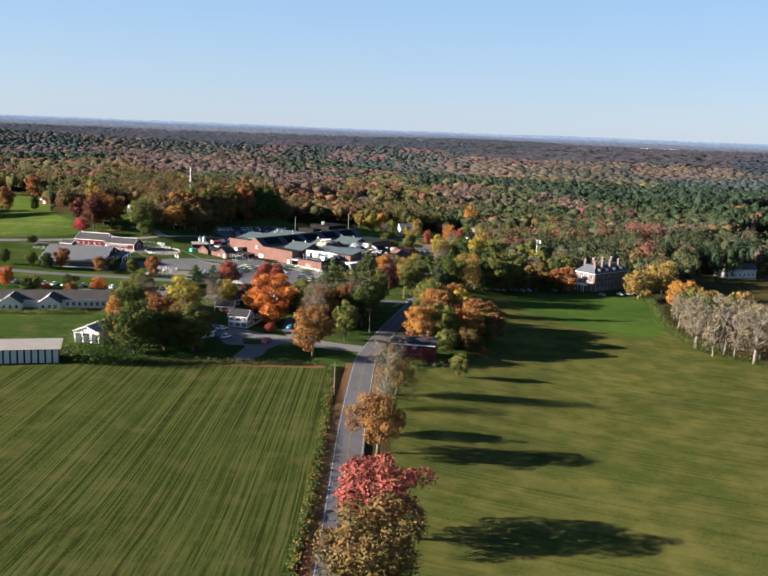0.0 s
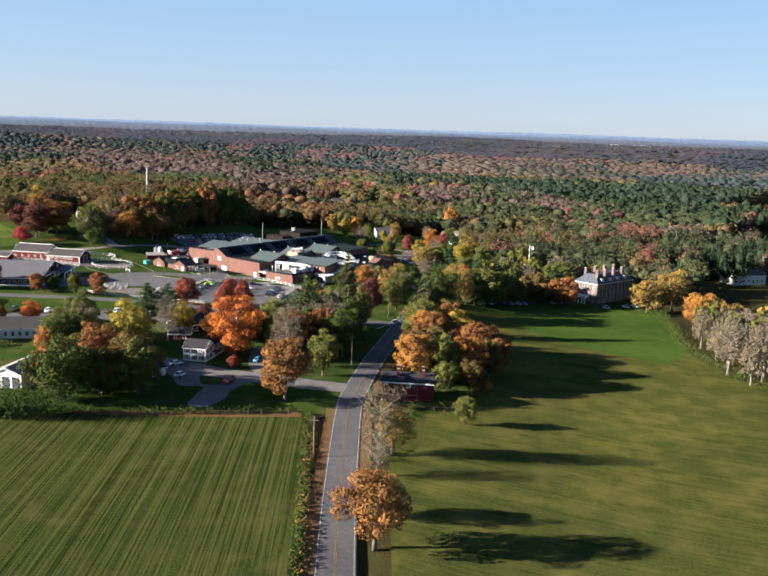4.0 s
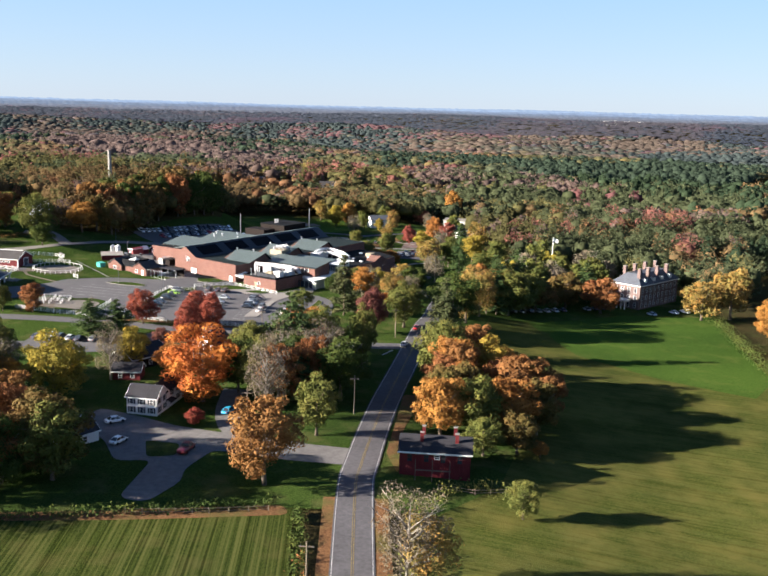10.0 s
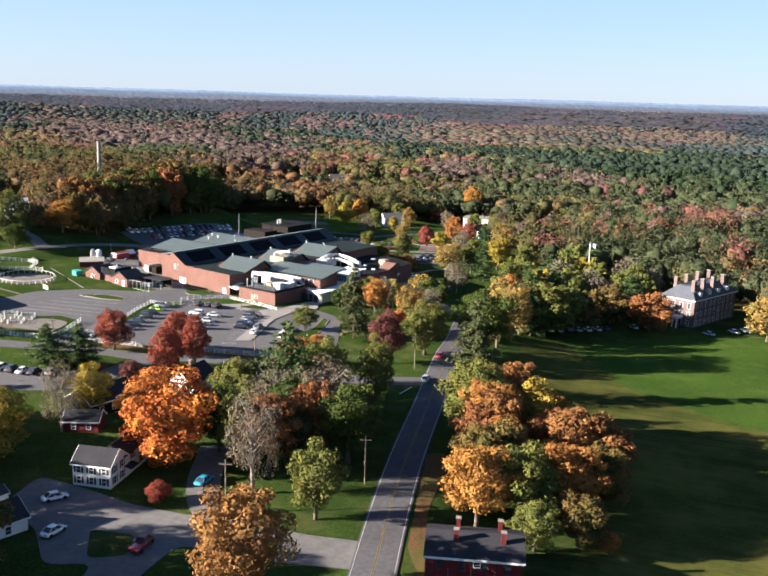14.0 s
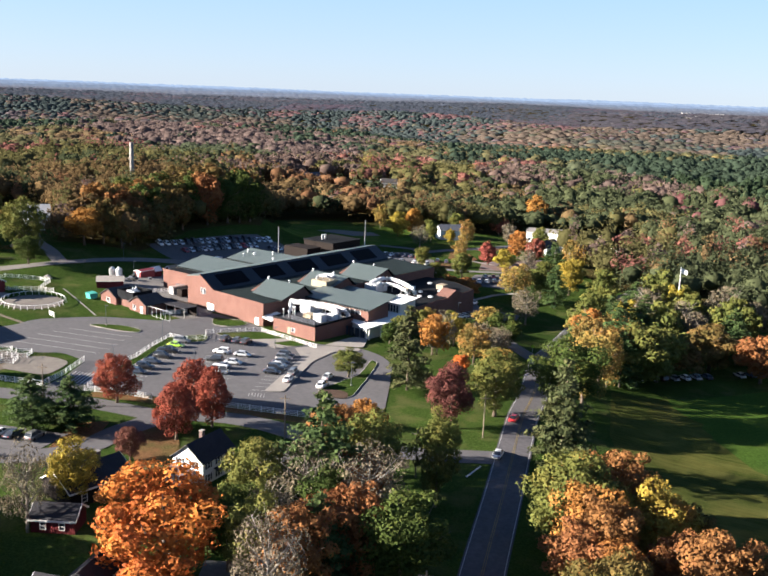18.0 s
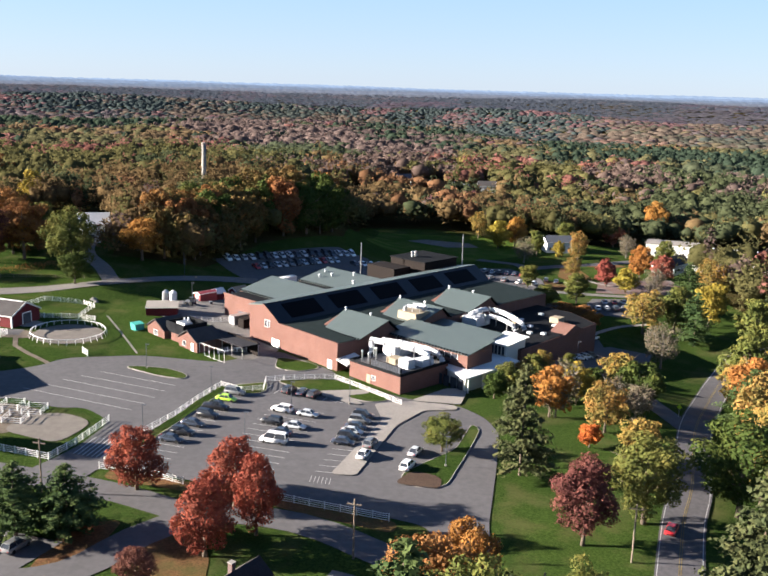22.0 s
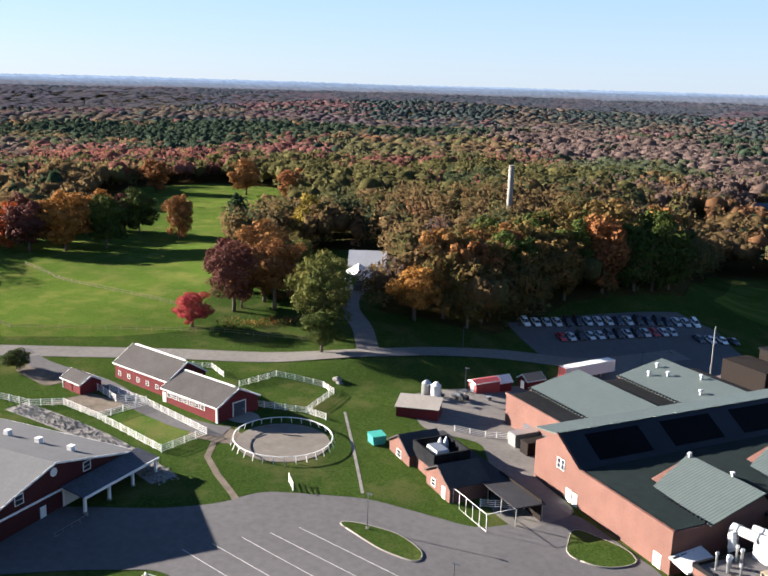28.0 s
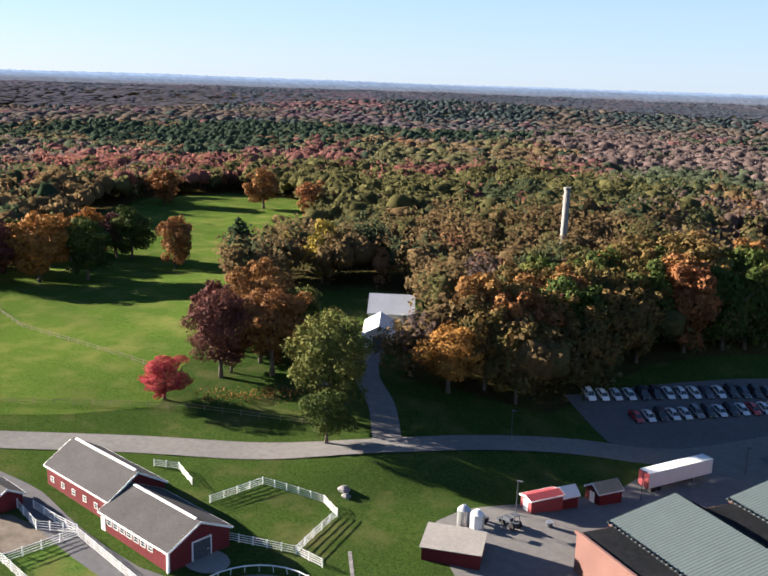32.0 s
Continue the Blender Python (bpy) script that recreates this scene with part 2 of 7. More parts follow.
L_CRIMSON = leaf("crimson_leaves", [(0.0, (0.12, 0.015, 0.022)), (0.5, (0.24, 0.03, 0.042)), (1.0, (0.3, 0.075, 0.06))])
L_DEEP = leaf("dark_red_leaves", [(0.0, (0.05, 0.028, 0.014)), (0.3, (0.1, 0.03, 0.02)), (0.6, (0.165, 0.04, 0.026)), (1.0, (0.22, 0.075, 0.035))])
L_OAK = leaf("oak_leaves", [(0.0, (0.03, 0.03, 0.011)), (0.4, (0.07, 0.054, 0.018)), (0.75, (0.112, 0.066, 0.024)), (1.0, (0.125, 0.085, 0.028))])
L_FIR = leaf("fir_needles", [(0.0, (0.02, 0.028, 0.014)), (0.5, (0.044, 0.052, 0.022)), (1.0, (0.085, 0.082, 0.034))])
L_BARE = leaf("sparse_grey_leaves", [(0.0, (0.06, 0.05, 0.036)), (0.5, (0.1, 0.085, 0.06)), (1.0, (0.15, 0.12, 0.065))])
M_WOODS = woods("autumn_woods")

# ---- helpers for meshes ----
def mesh_of(name, verts, faces, mats, smooth=False):
    me = bpy.data.meshes.new(name)
    me.from_pydata([tuple(v) for v in verts], [], [tuple(f) for f in faces])
    for m in mats if isinstance(mats, (list, tuple)) else [mats]:
        me.materials.append(m)
    if smooth:
        me.polygons.foreach_set("use_smooth", [True] * len(me.polygons))
    me.update()
    return me


def fast_mesh(name, verts, faces, mat, tint=None, smooth=False):
    """A large mesh from arrays of verts (n, 3) and faces (m, k)."""
    me = bpy.data.meshes.new(name)
    n, (m, k) = len(verts), faces.shape
    me.vertices.add(n)
    me.vertices.foreach_set("co", np.ascontiguousarray(verts, np.float32).ravel())
    me.loops.add(m * k)
    me.loops.foreach_set("vertex_index", np.ascontiguousarray(faces, np.int32).ravel())
    me.polygons.add(m)
    me.polygons.foreach_set("loop_start", np.arange(0, m * k, k, dtype=np.int32))
    if tint is not None:
        at = me.attributes.new("tint", "FLOAT_COLOR", "POINT")
        at.data.foreach_set("color", np.ascontiguousarray(np.c_[tint, np.ones(n)], np.float32).ravel())
    me.materials.append(mat)
    if smooth:
        me.polygons.foreach_set("use_smooth", np.ones(m, bool))
    me.update(calc_edges=True)
    return me


# ---- the lie of the land ----
HEIGHTS = [(0, 0, 0), (0, -60, 1), (0, -250, 4), (-6, -43, 1.5), (-90, -40, 3), (-45, 10, 2.5), (-45, 60, 2), (-15, 60, 0), (-41, 112, 1.5),
    (-41, 155, 0), (-91, 149, 2.8), (-106, 148, 3.8), (-92, 115, 3), (-132, 166, 4.8), (-154, 190, 5.5), (-165, 168, 6), (-105, 245, 1),
    (-60, 250, -1.5), (-45, 300, -3), (-63, 402, -4), (110, 213, -7), (70, 226, -6), (50, 480, -8), (60, 0, -2.5), (72, -100, -2.5), (95, 25, -5), (85, 70, -4.5), (120, 100, -6.5), (130, -60, -4),
    (100, -150, -3), (60, -200, 0.5), (-185, 260, 13), (-300, 370, 8), (-250, 200, 9), (-160, 330, 14)]
HP = np.array(HEIGHTS, float)
def gz(x, y):
    """Height of the ground."""
    x, y = np.asarray(x, float), np.asarray(y, float)
    d2 = (x[..., None] - HP[:, 0]) ** 2 + (y[..., None] - HP[:, 1]) ** 2
    w = np.exp(-d2 / (2 * 32.0 ** 2)) + 1e-4 / (1 + d2 / 1e4) ** 2
    near = (w * HP[:, 2]).sum(-1) / w.sum(-1)
    r = np.hypot(x, y - 150)
    k = np.clip((r - 500) / 700, 0, 1)
    k = k * k * (3 - 2 * k)
    roll = 9 * np.sin(x / 310 + 1.3) * np.cos(y / 420) + 7 * np.sin((x + y) / 530 + 0.6) + 4 * np.sin((x - 0.6 * y) / 190)
    az = np.arctan2(x, y)
    rise = np.clip((r - 1400) / 2100, 0, 1) ** 1.3 * 36
    roll = roll * np.clip((4200 - r) / 2600, 0.25, 1)
    ridge = 13 * np.sin(r / 260 + 2.6 * np.sin(az * 3 + 0.5) + 1.3 * np.sin(az * 8)) * np.clip((r - 700) / 900, 0, 1) * np.clip((3700 - r) / 900, 0.3, 1)
    u, v = ((x + 150) * 34 + (y - 203) * 45) / 56.4, (-(x + 150) * 45 + (y - 203) * 34) / 56.4
    near = near + 1.5 * (v / 5) * np.exp(-(v / 9) ** 2 - ((u - 25) / 30) ** 4)   # steep bank between the hill road and the yard
    return near * (1 - k) + k * (-6 + roll + rise + ridge)


def zat(x, y):
    return float(gz(x, y))


def spaced(stops):
    """Coordinates with a step that changes along the way: (from, to, step)."""
    out = []
    for a, b, s in stops:
        out += list(np.arange(a, b, s))
    return np.array(out + [stops[-1][1]])


xs = spaced([(-6000, -1000, 125), (-1000, -400, 40), (-400, 260, 5), (260, 900, 40), (900, 6000, 125)])
ys = spaced([(-6000, -340, 200), (-340, 560, 5), (560, 1200, 40), (1200, 6000, 100)])
gx, gy = np.meshgrid(xs, ys)
gv = np.stack([gx, gy, gz(gx, gy) - 0.4], -1).reshape(-1, 3)
ii = np.arange(len(ys) * len(xs)).reshape(len(ys), len(xs))
gf = np.stack([ii[:-1, :-1], ii[:-1, 1:], ii[1:, 1:], ii[1:, :-1]], -1).reshape(-1, 4)
tagged(new("ground", fast_mesh("ground", gv, gf, M_FOREST, smooth=True)), "rolling autumn ground with leaf litter under the woods", "ground", kind="structure")


def inside(poly, x, y):
    """Which of the points lie in the polygon."""
    x, y = np.asarray(x, float), np.asarray(y, float)
    hit = np.zeros(x.shape, bool)
    for (ax, ay), (bx, by) in zip(poly, poly[1:] + poly[:1]):
        if ay != by:
            hit ^= ((ay > y) != (by > y)) & (x < (bx - ax) * (y - ay) / (by - ay) + ax)
    return hit


def rounded(poly, r=4.0, n=4):
    """The polygon with its corners cut round."""
    out, k = [], len(poly)
    for i in range(k):
        a, b, c = (Vector(poly[j % k]) for j in (i - 1, i, i + 1))
        ra = min(r, (a - b).length * 0.45)
        rc = min(r, (c - b).length * 0.45)
        p, q = b + (a - b).normalized() * ra, b + (c - b).normalized() * rc
        for s in range(n + 1):
            u = s / n
            out.append(tuple(p * (1 - u) ** 2 + b * 2 * u * (1 - u) + q * u * u))
    return out


def drape(name, poly, dz, mat, label="", category="", step=4.0, kind="structure"):
    """A sheet of ground cover that follows the land inside the polygon."""
    from mathutils.geometry import delaunay_2d_cdt
    edge = []
    for a, b in zip(poly, poly[1:] + poly[:1]):
        a, b = Vector(a), Vector(b)
        n = max(1, int((b - a).length / step))
        edge += [a.lerp(b, k / n) for k in range(n)]
    px, py = np.array([p[0] for p in poly]), np.array([p[1] for p in poly])
    qx, qy = np.meshgrid(np.arange(px.min() + step / 2, px.max(), step), np.arange(py.min() + step / 2, py.max(), step))
    ok = inside([tuple(e) for e in edge], qx, qy)
    pts = edge + [Vector(p) for p in zip(qx[ok], qy[ok])]
    vs, _, fs, *_ = delaunay_2d_cdt(pts, [], [list(range(len(edge)))], 1, 1e-4)
    z = gz(np.array([v[0] for v in vs]), np.array([v[1] for v in vs])) + dz
    me = mesh_of(name, [(v[0], v[1], h) for v, h in zip(vs, z)], fs, mat, True)
    return tagged(new(name, me), label, category, kind=kind)


def smooth_line(pts, step=4.0):
    """Points at even steps along a soft curve through the given ones."""
    p = [Vector(q) for q in pts]
    p = [2 * p[0] - p[1]] + p + [2 * p[-1] - p[-2]]
    out = []
    for i in range(1, len(p) - 2):
        n = max(1, int((p[i + 1] - p[i]).length / step))
        for k in range(n):
            u = k / n
            out.append(0.5 * (2 * p[i] + (p[i + 1] - p[i - 1]) * u + (2 * p[i - 1] - 5 * p[i] + 4 * p[i + 1] - p[i + 2]) * u * u
                              + (3 * p[i] - p[i - 1] - 3 * p[i + 1] + p[i + 2]) * u ** 3))
    return out + [p[-2]]


def ribbon(name, pts, width, dz, mat, label="", category="", offset=0.0, height=0.0, parent=None, cuts=3, kind="structure", step=4.0):
    """A strip along a line on the ground; with a height, a raised one."""
    line = smooth_line(pts, step)
    vs, fs = [], []
    for i, p in enumerate(line):
        d = (line[min(i + 1, len(line) - 1)] - line[max(i - 1, 0)]).normalized()
        side = Vector((d.y, -d.x))
        for k in range(cuts + 1):
            q = p + side * (offset + width * (k / cuts - 0.5))
            vs.append((q.x, q.y, zat(q.x, q.y) + dz))
    m = cuts + 1
    for i in range(len(line) - 1):
        for k in range(cuts):
            a = i * m + k
            fs.append((a, a + 1, a + m + 1, a + m))
    if height:
        n = len(vs)
        vs += [(x, y, z - height) for x, y, z in vs]
        for i in range(len(line) - 1):
            a = i * m
            fs += [(a, a + m, n + a + m, n + a), (a + cuts, n + a + cuts, n + a + m + cuts, a + m + cuts)]
        fs += [(0, n, n + cuts, cuts), (len(vs) // 2 - m, len(vs) // 2 - 1, len(vs) - 1, len(vs) - m)]
    ob = new(name, mesh_of(name, vs, fs, mat, True))
    if parent:
        ob.parent = parent
    return tagged(ob, label, category, kind="" if parent else kind)

# ---- shapes ----
class Geo:
    """Verts and faces that grow into one mesh."""

    def __init__(self):
        self.v, self.f = [], []

    def add(self, vs, fs):
        n = len(self.v)
        self.v += [tuple(p) for p in vs]
        self.f += [tuple(i + n for i in q) for q in fs]
        return self

    def box(self, x0, x1, y0, y1, z0, z1):
        return self.prism([(x0, y0), (x1, y0), (x1, y1), (x0, y1)], z0, z1)

    def prism(self, poly, z0, z1):
        """An upright prism on a polygon that runs anticlockwise."""
        n = len(poly)
        vs = [(x, y, z0) for x, y in poly] + [(x, y, z1) for x, y in poly]
        return self.add(vs, [tuple(range(n))[::-1], tuple(range(n, 2 * n))] + [(i, (i + 1) % n, n + (i + 1) % n, n + i) for i in range(n)])

    def side(self, prof, x0, x1):
        """A profile of (y, z) points drawn out along x."""
        n = len(prof)
        vs = [(x0, y, z) for y, z in prof] + [(x1, y, z) for y, z in prof]
        return self.add(vs, [tuple(range(n))[::-1], tuple(range(n, 2 * n))] + [(i, (i + 1) % n, n + (i + 1) % n, n + i) for i in range(n)])

    def front(self, prof, y0, y1):
        """A profile of (x, z) points drawn out along y."""
        n = len(prof)
        vs = [(x, y0, z) for x, z in prof] + [(x, y1, z) for x, z in prof]
        return self.add(vs, [tuple(range(n)), tuple(range(n, 2 * n))[::-1]] + [(i, n + i, n + (i + 1) % n, (i + 1) % n) for i in range(n)])

    def slab(self, a, b, c, d, t):
        """A sloping plate with corners a, b, c, d and a thickness below it."""
        vs = [Vector(p) for p in (a, b, c, d)]
        n = (vs[1] - vs[0]).cross(vs[3] - vs[0]).normalized()
        if n.z < 0:
            n = -n
        return self.add(vs + [p - n * t for p in vs], [(0, 1, 2, 3), (7, 6, 5, 4)] + [(i, 4 + i, 4 + (i + 1) % 4, (i + 1) % 4) for i in range(4)])

    def tube(self, pts, radii, n=8):
        """A round bar through points, with a radius at each."""
        rings, base = [], len(self.v)
        p = [Vector(q) for q in pts]
        for i, q in enumerate(p):
            d = (p[min(i + 1, len(p) - 1)] - p[max(i - 1, 0)]).normalized()
            a = d.orthogonal().normalized()
            b = d.cross(a)
            self.v += [tuple(q + (a * math.cos(k * math.tau / n) + b * math.sin(k * math.tau / n)) * radii[i]) for k in range(n)]
        for i in range(len(p) - 1):
            o = base + i * n
            self.f += [(o + k, o + (k + 1) % n, o + n + (k + 1) % n, o + n + k) for k in range(n)]
        self.f += [tuple(base + k for k in range(n))[::-1], tuple(base + (len(p) - 1) * n + k for k in range(n))]
        return self


def fix_normals(me):
    bm = bmesh.new()
    bm.from_mesh(me)
    bmesh.ops.recalc_face_normals(bm, faces=bm.faces)
    bm.to_mesh(me)
    bm.free()


def part(name, geo, mat, parent, label="", smooth=False):
    me = mesh_of(name, geo.v, geo.f, mat, smooth)
    fix_normals(me)
    ob = new(name, me)
    ob.parent = parent
    return tagged(ob, label)


def thing(name, m, label, category, group=""):
    """An Empty at the base of a thing."""
    ob = new(name)
    ob.empty_display_size = 0.5
    ob.matrix_world = m
    return tagged(ob, label, category, group)




def bar(name, a, b, w, h, mat, parent, cache={}):
    """A straight bar from a to b, of width w and height h; all bars of one material share a mesh."""
    if mat.name not in cache:
        cache[mat.name] = mesh_of("bar", Geo().box(-0.5, 0.5, -0.5, 0.5, -0.5, 0.5).v, Geo().box(-0.5, 0.5, -0.5, 0.5, -0.5, 0.5).f, mat)
    ob = new(name, cache[mat.name])
    a, b = Vector(a), Vector(b)
    d = b - a
    ob.parent = parent
    ob.matrix_basis = Matrix.LocRotScale((a + b) / 2, d.to_track_quat("X", "Z"), (d.length, w, h))
    return ob


M_GLASS = plain("window_glass", (0.03, 0.035, 0.045), 0.12, grain=0.1)
M_SHUTTER = plain("dark_shutter", (0.02, 0.025, 0.035), 0.6)
M_BLACKGLASS = plain("black_glazed_slope", (0.008, 0.009, 0.012), 0.3, grain=0.4, scale=0.3, large=0.08)
M_BLACKGLASS.node_tree.nodes["Principled BSDF"].inputs["Specular IOR Level"].default_value = 0.25
M_DARKROOF.node_tree.nodes["Principled BSDF"].inputs["Specular IOR Level"].default_value = 0.04
M_PANEL = plain("black_panel", (0.003, 0.003, 0.004), 0.5, grain=0.3)
M_PANEL.node_tree.nodes["Principled BSDF"].inputs["Specular IOR Level"].default_value = 0.03
# barn red darkened: the shade on the riding barn is in the colour
M_SHADEDRED = plain("shaded_barn_red_boards", (0.05, 0.016, 0.018), 0.8, grain=0.15, scale=5)
M_DUCT = plain("white_duct_metal", (0.47, 0.48, 0.5), 0.5, 0.0, grain=0.1)
M_STEEL = plain("galvanised_steel", (0.45, 0.46, 0.47), 0.35, 0.8, grain=0.12)
M_TAN = plain("tan_screen", (0.26, 0.22, 0.16), 0.8)
M_RUBBER = plain("tyre_rubber", (0.02, 0.02, 0.021), 0.85)
M_TEAL = plain("teal_paint", (0.05, 0.33, 0.27), 0.5)
M_REDROOF = plain("red_metal", (0.24, 0.035, 0.04), 0.6)
M_BROWNWALL = plain("dark_brown_cladding", (0.013, 0.01, 0.009), 0.85)
M_POLE = plain("weathered_wood_pole", (0.16, 0.13, 0.1), 0.9)
M_STONE = plain("grey_rubble", (0.2, 0.19, 0.18), 0.9, grain=0.35, scale=2)
M_SAND = plain("riding_sand", (0.135, 0.122, 0.11), 0.95, grain=0.14, scale=0.5, large=0.12)
M_DIRT = plain("bare_soil", (0.12, 0.1, 0.08), 0.95, grain=0.25, scale=0.8)
M_MULCH = plain("bark_mulch", (0.06, 0.04, 0.03), 0.95, grain=0.3, scale=4)
M_CREAM = plain("cream_siding", (0.5, 0.5, 0.47), 0.7, grain=0.06)
M_BRICKPINK = plain("old_brick", (0.12, 0.083, 0.076), 0.9, grain=0.2, scale=3)
M_GREYROOF = plain("pale_grey_roof", (0.1, 0.103, 0.112), 0.8, grain=0.08, scale=1.5)
M_SLATE = plain("slate_roof", (0.065, 0.072, 0.088), 0.75, grain=0.2, scale=2)


def bricks(mat):
    """Courses of brick over the wall, as fine relief and colour."""
    t = mat.node_tree
    b = t.nodes["Principled BSDF"]
    co = t.nodes.new("ShaderNodeTexCoord")
    sp = t.nodes.new("ShaderNodeSeparateXYZ")
    t.links.new(co.outputs["Object"], sp.inputs[0])
    add = t.nodes.new("ShaderNodeMath")
    t.links.new(sp.outputs[0], add.inputs[0])
    t.links.new(sp.outputs[1], add.inputs[1])
    cb = t.nodes.new("ShaderNodeCombineXYZ")
    t.links.new(add.outputs[0], cb.inputs[0])
    t.links.new(sp.outputs[2], cb.inputs[1])
    br = t.nodes.new("ShaderNodeTexBrick")
    br.inputs["Scale"].default_value, br.inputs["Mortar Size"].default_value = 4.0, 0.03
    br.inputs["Color1"].default_value, br.inputs["Color2"].default_value = (0.9, 0.88, 0.86, 1), (1.08, 1.06, 1.05, 1)
    br.inputs["Mortar"].default_value = (1.1, 1.3, 1.45, 1)
    t.links.new(cb.outputs[0], br.inputs["Vector"])
    old = b.inputs["Base Color"].links[0].from_socket
    t.links.new(mixed(t, 1.0, old, br.outputs["Color"], "MULTIPLY"), b.inputs["Base Color"])


def ribbed(mat, gap, axis=0, depth=0.6):
    """Standing seams or boards: fine lines across the surface."""
    t = mat.node_tree
    b = t.nodes["Principled BSDF"]
    co = t.nodes.new("ShaderNodeTexCoord")
    w = t.nodes.new("ShaderNodeTexWave")
    w.bands_direction = "XYZ"[axis]
    w.inputs["Scale"].default_value = 0.314 / gap
    t.links.new(co.outputs["Object"], w.inputs["Vector"])
    r = ramp(t, [(0.0, (depth,) * 3), (0.25, (1, 1, 1))])
    t.links.new(w.outputs["Fac"], r.inputs["Fac"])
    old = b.inputs["Base Color"].links[0].from_socket
    t.links.new(mixed(t, 1.0, old, r.outputs["Color"], "MULTIPLY"), b.inputs["Base Color"])
    bp = t.nodes.new("ShaderNodeBump")
    bp.inputs["Strength"].default_value, bp.inputs["Distance"].default_value = 0.5, 0.05
    t.links.new(w.outputs["Fac"], bp.inputs["Height"])
    t.links.new(bp.outputs["Normal"], b.inputs["Normal"])


bricks(M_BRICK)
bricks(M_BRICKPINK)
ribbed(M_GREENROOF, 0.6, 1)
ribbed(M_SHADEDGREEN, 0.6, 0)
ribbed(M_RED, 0.3, 0, 0.75)
ribbed(M_SHADEDRED, 0.3, 1, 0.75)


def window(parent, at, w, h, axis, out, shutters=False, mat=None):
    """A framed window on a wall; axis: the wall's direction, 0 along x, 1 along y; out: the side that it faces."""
    g, p, s = Geo(), Geo(), 0.09
    x, y, z = at

    def put(geo, u0, u1, z0, z1, d0, d1):
        d0, d1 = sorted((d0 * out, d1 * out))
        if axis == 0:
            geo.box(x + u0, x + u1, y + d0, y + d1, z + z0, z + z1)
        else:
            geo.box(x + d0, x + d1, y + u0, y + u1, z + z0, z + z1)

    put(g, -w / 2 - s, w / 2 + s, -s, 0, -0.02, 0.08)
    put(g, -w / 2 - s, w / 2 + s, h, h + s, -0.02, 0.08)
    put(g, -w / 2 - s, -w / 2, 0, h, -0.02, 0.08)
    put(g, w / 2, w / 2 + s, 0, h, -0.02, 0.08)
    put(g, -w / 2, w / 2, h * 0.5 - 0.03, h * 0.5 + 0.03, -0.02, 0.06)
    put(p, -w / 2, w / 2, 0, h, -0.02, 0.03)
    ob = part("window", g, mat or M_WHITE, parent)
    part("pane", p, M_GLASS, ob)
    if shutters:
        for k in (-1, 1):
            q = Geo()
            a, b = sorted((k * (w / 2 + s), k * (w / 2 + s + 0.42)))
            put(q, a, b, -0.02, h + 0.02, -0.01, 0.05)
            part("shutter", q, M_SHUTTER, ob)
    return ob


def door(parent, at, w, h, axis, out, mat=None):
    x, y, z = at
    g, k = Geo(), Geo()
    d0, d1 = sorted((-0.02 * out, 0.07 * out))
    e0, e1 = sorted((0.07 * out, 0.1 * out))
    if axis == 0:
        g.box(x - w / 2, x + w / 2, y + d0, y + d1, z, z + h)
        k.box(x + w * 0.32, x + w * 0.4, y + e0, y + e1, z + 0.95, z + 1.1)
    else:
        g.box(x + d0, x + d1, y - w / 2, y + w / 2, z, z + h)
        k.box(x + e0, x + e1, y + w * 0.32, y + w * 0.4, z + 0.95, z + 1.1)
    ob = part("door", g, mat or M_WHITE, parent)
    part("handle", k, M_STEEL, ob)
    return ob


def gable(parent, L, W, eave, ridge, wall, roof, over=0.35, base=-1.5, x0=0.0, y0=0.0, trim=True, thick=0.16):
    """Walls and a pitched roof with the ridge along x, from (x0, y0)."""
    part("wall", Geo().side([(y0, base), (y0 + W, base), (y0 + W, eave), (y0 + W / 2, ridge), (y0, eave)], x0, x0 + L), wall, parent)
    k = (ridge - eave) / (W / 2)
    for s in (0, 1):
        ye, yr = (y0 - over, y0 + W / 2) if s == 0 else (y0 + W + over, y0 + W / 2)
        ze = eave - k * over
        part("roof_slope", Geo().slab((x0 - over, ye, ze + thick), (x0 + L + over, ye, ze + thick), (x0 + L + over, yr, ridge + thick), (x0 - over, yr, ridge + thick), thick), roof, parent)
        if trim:
            part("fascia", Geo().box(x0 - over - 0.02, x0 + L + over + 0.02, min(ye, ye + (0.06 if s else -0.06)), max(ye, ye + (0.06 if s else -0.06)), ze - 0.12, ze + thick), M_WHITE, parent)
    if trim:
        for xe in (x0 - over - 0.06, x0 + L + over):
            for s in (0, 1):
                ye, yr = (y0 - over, y0 + W / 2) if s == 0 else (y0 + W + over, y0 + W / 2)
                ze = eave - k * over
                part("rake_board", Geo().slab((xe, ye, ze + thick + 0.01), (xe + 0.06, ye, ze + thick + 0.01), (xe + 0.06, yr, ridge + thick + 0.01), (xe, yr, ridge + thick + 0.01), 0.3), M_WHITE, parent)


def chimney(parent, x, y, z0, z1, w=0.7, mat=None):
    ob = part("chimney", Geo().box(x - w / 2, x + w / 2, y - w / 2, y + w / 2, z0, z1), mat or M_BRICKPINK, parent)
    part("cap", Geo().box(x - w / 2 - 0.07, x + w / 2 + 0.07, y - w / 2 - 0.07, y + w / 2 + 0.07, z1, z1 + 0.12), M_CONCRETE, ob)


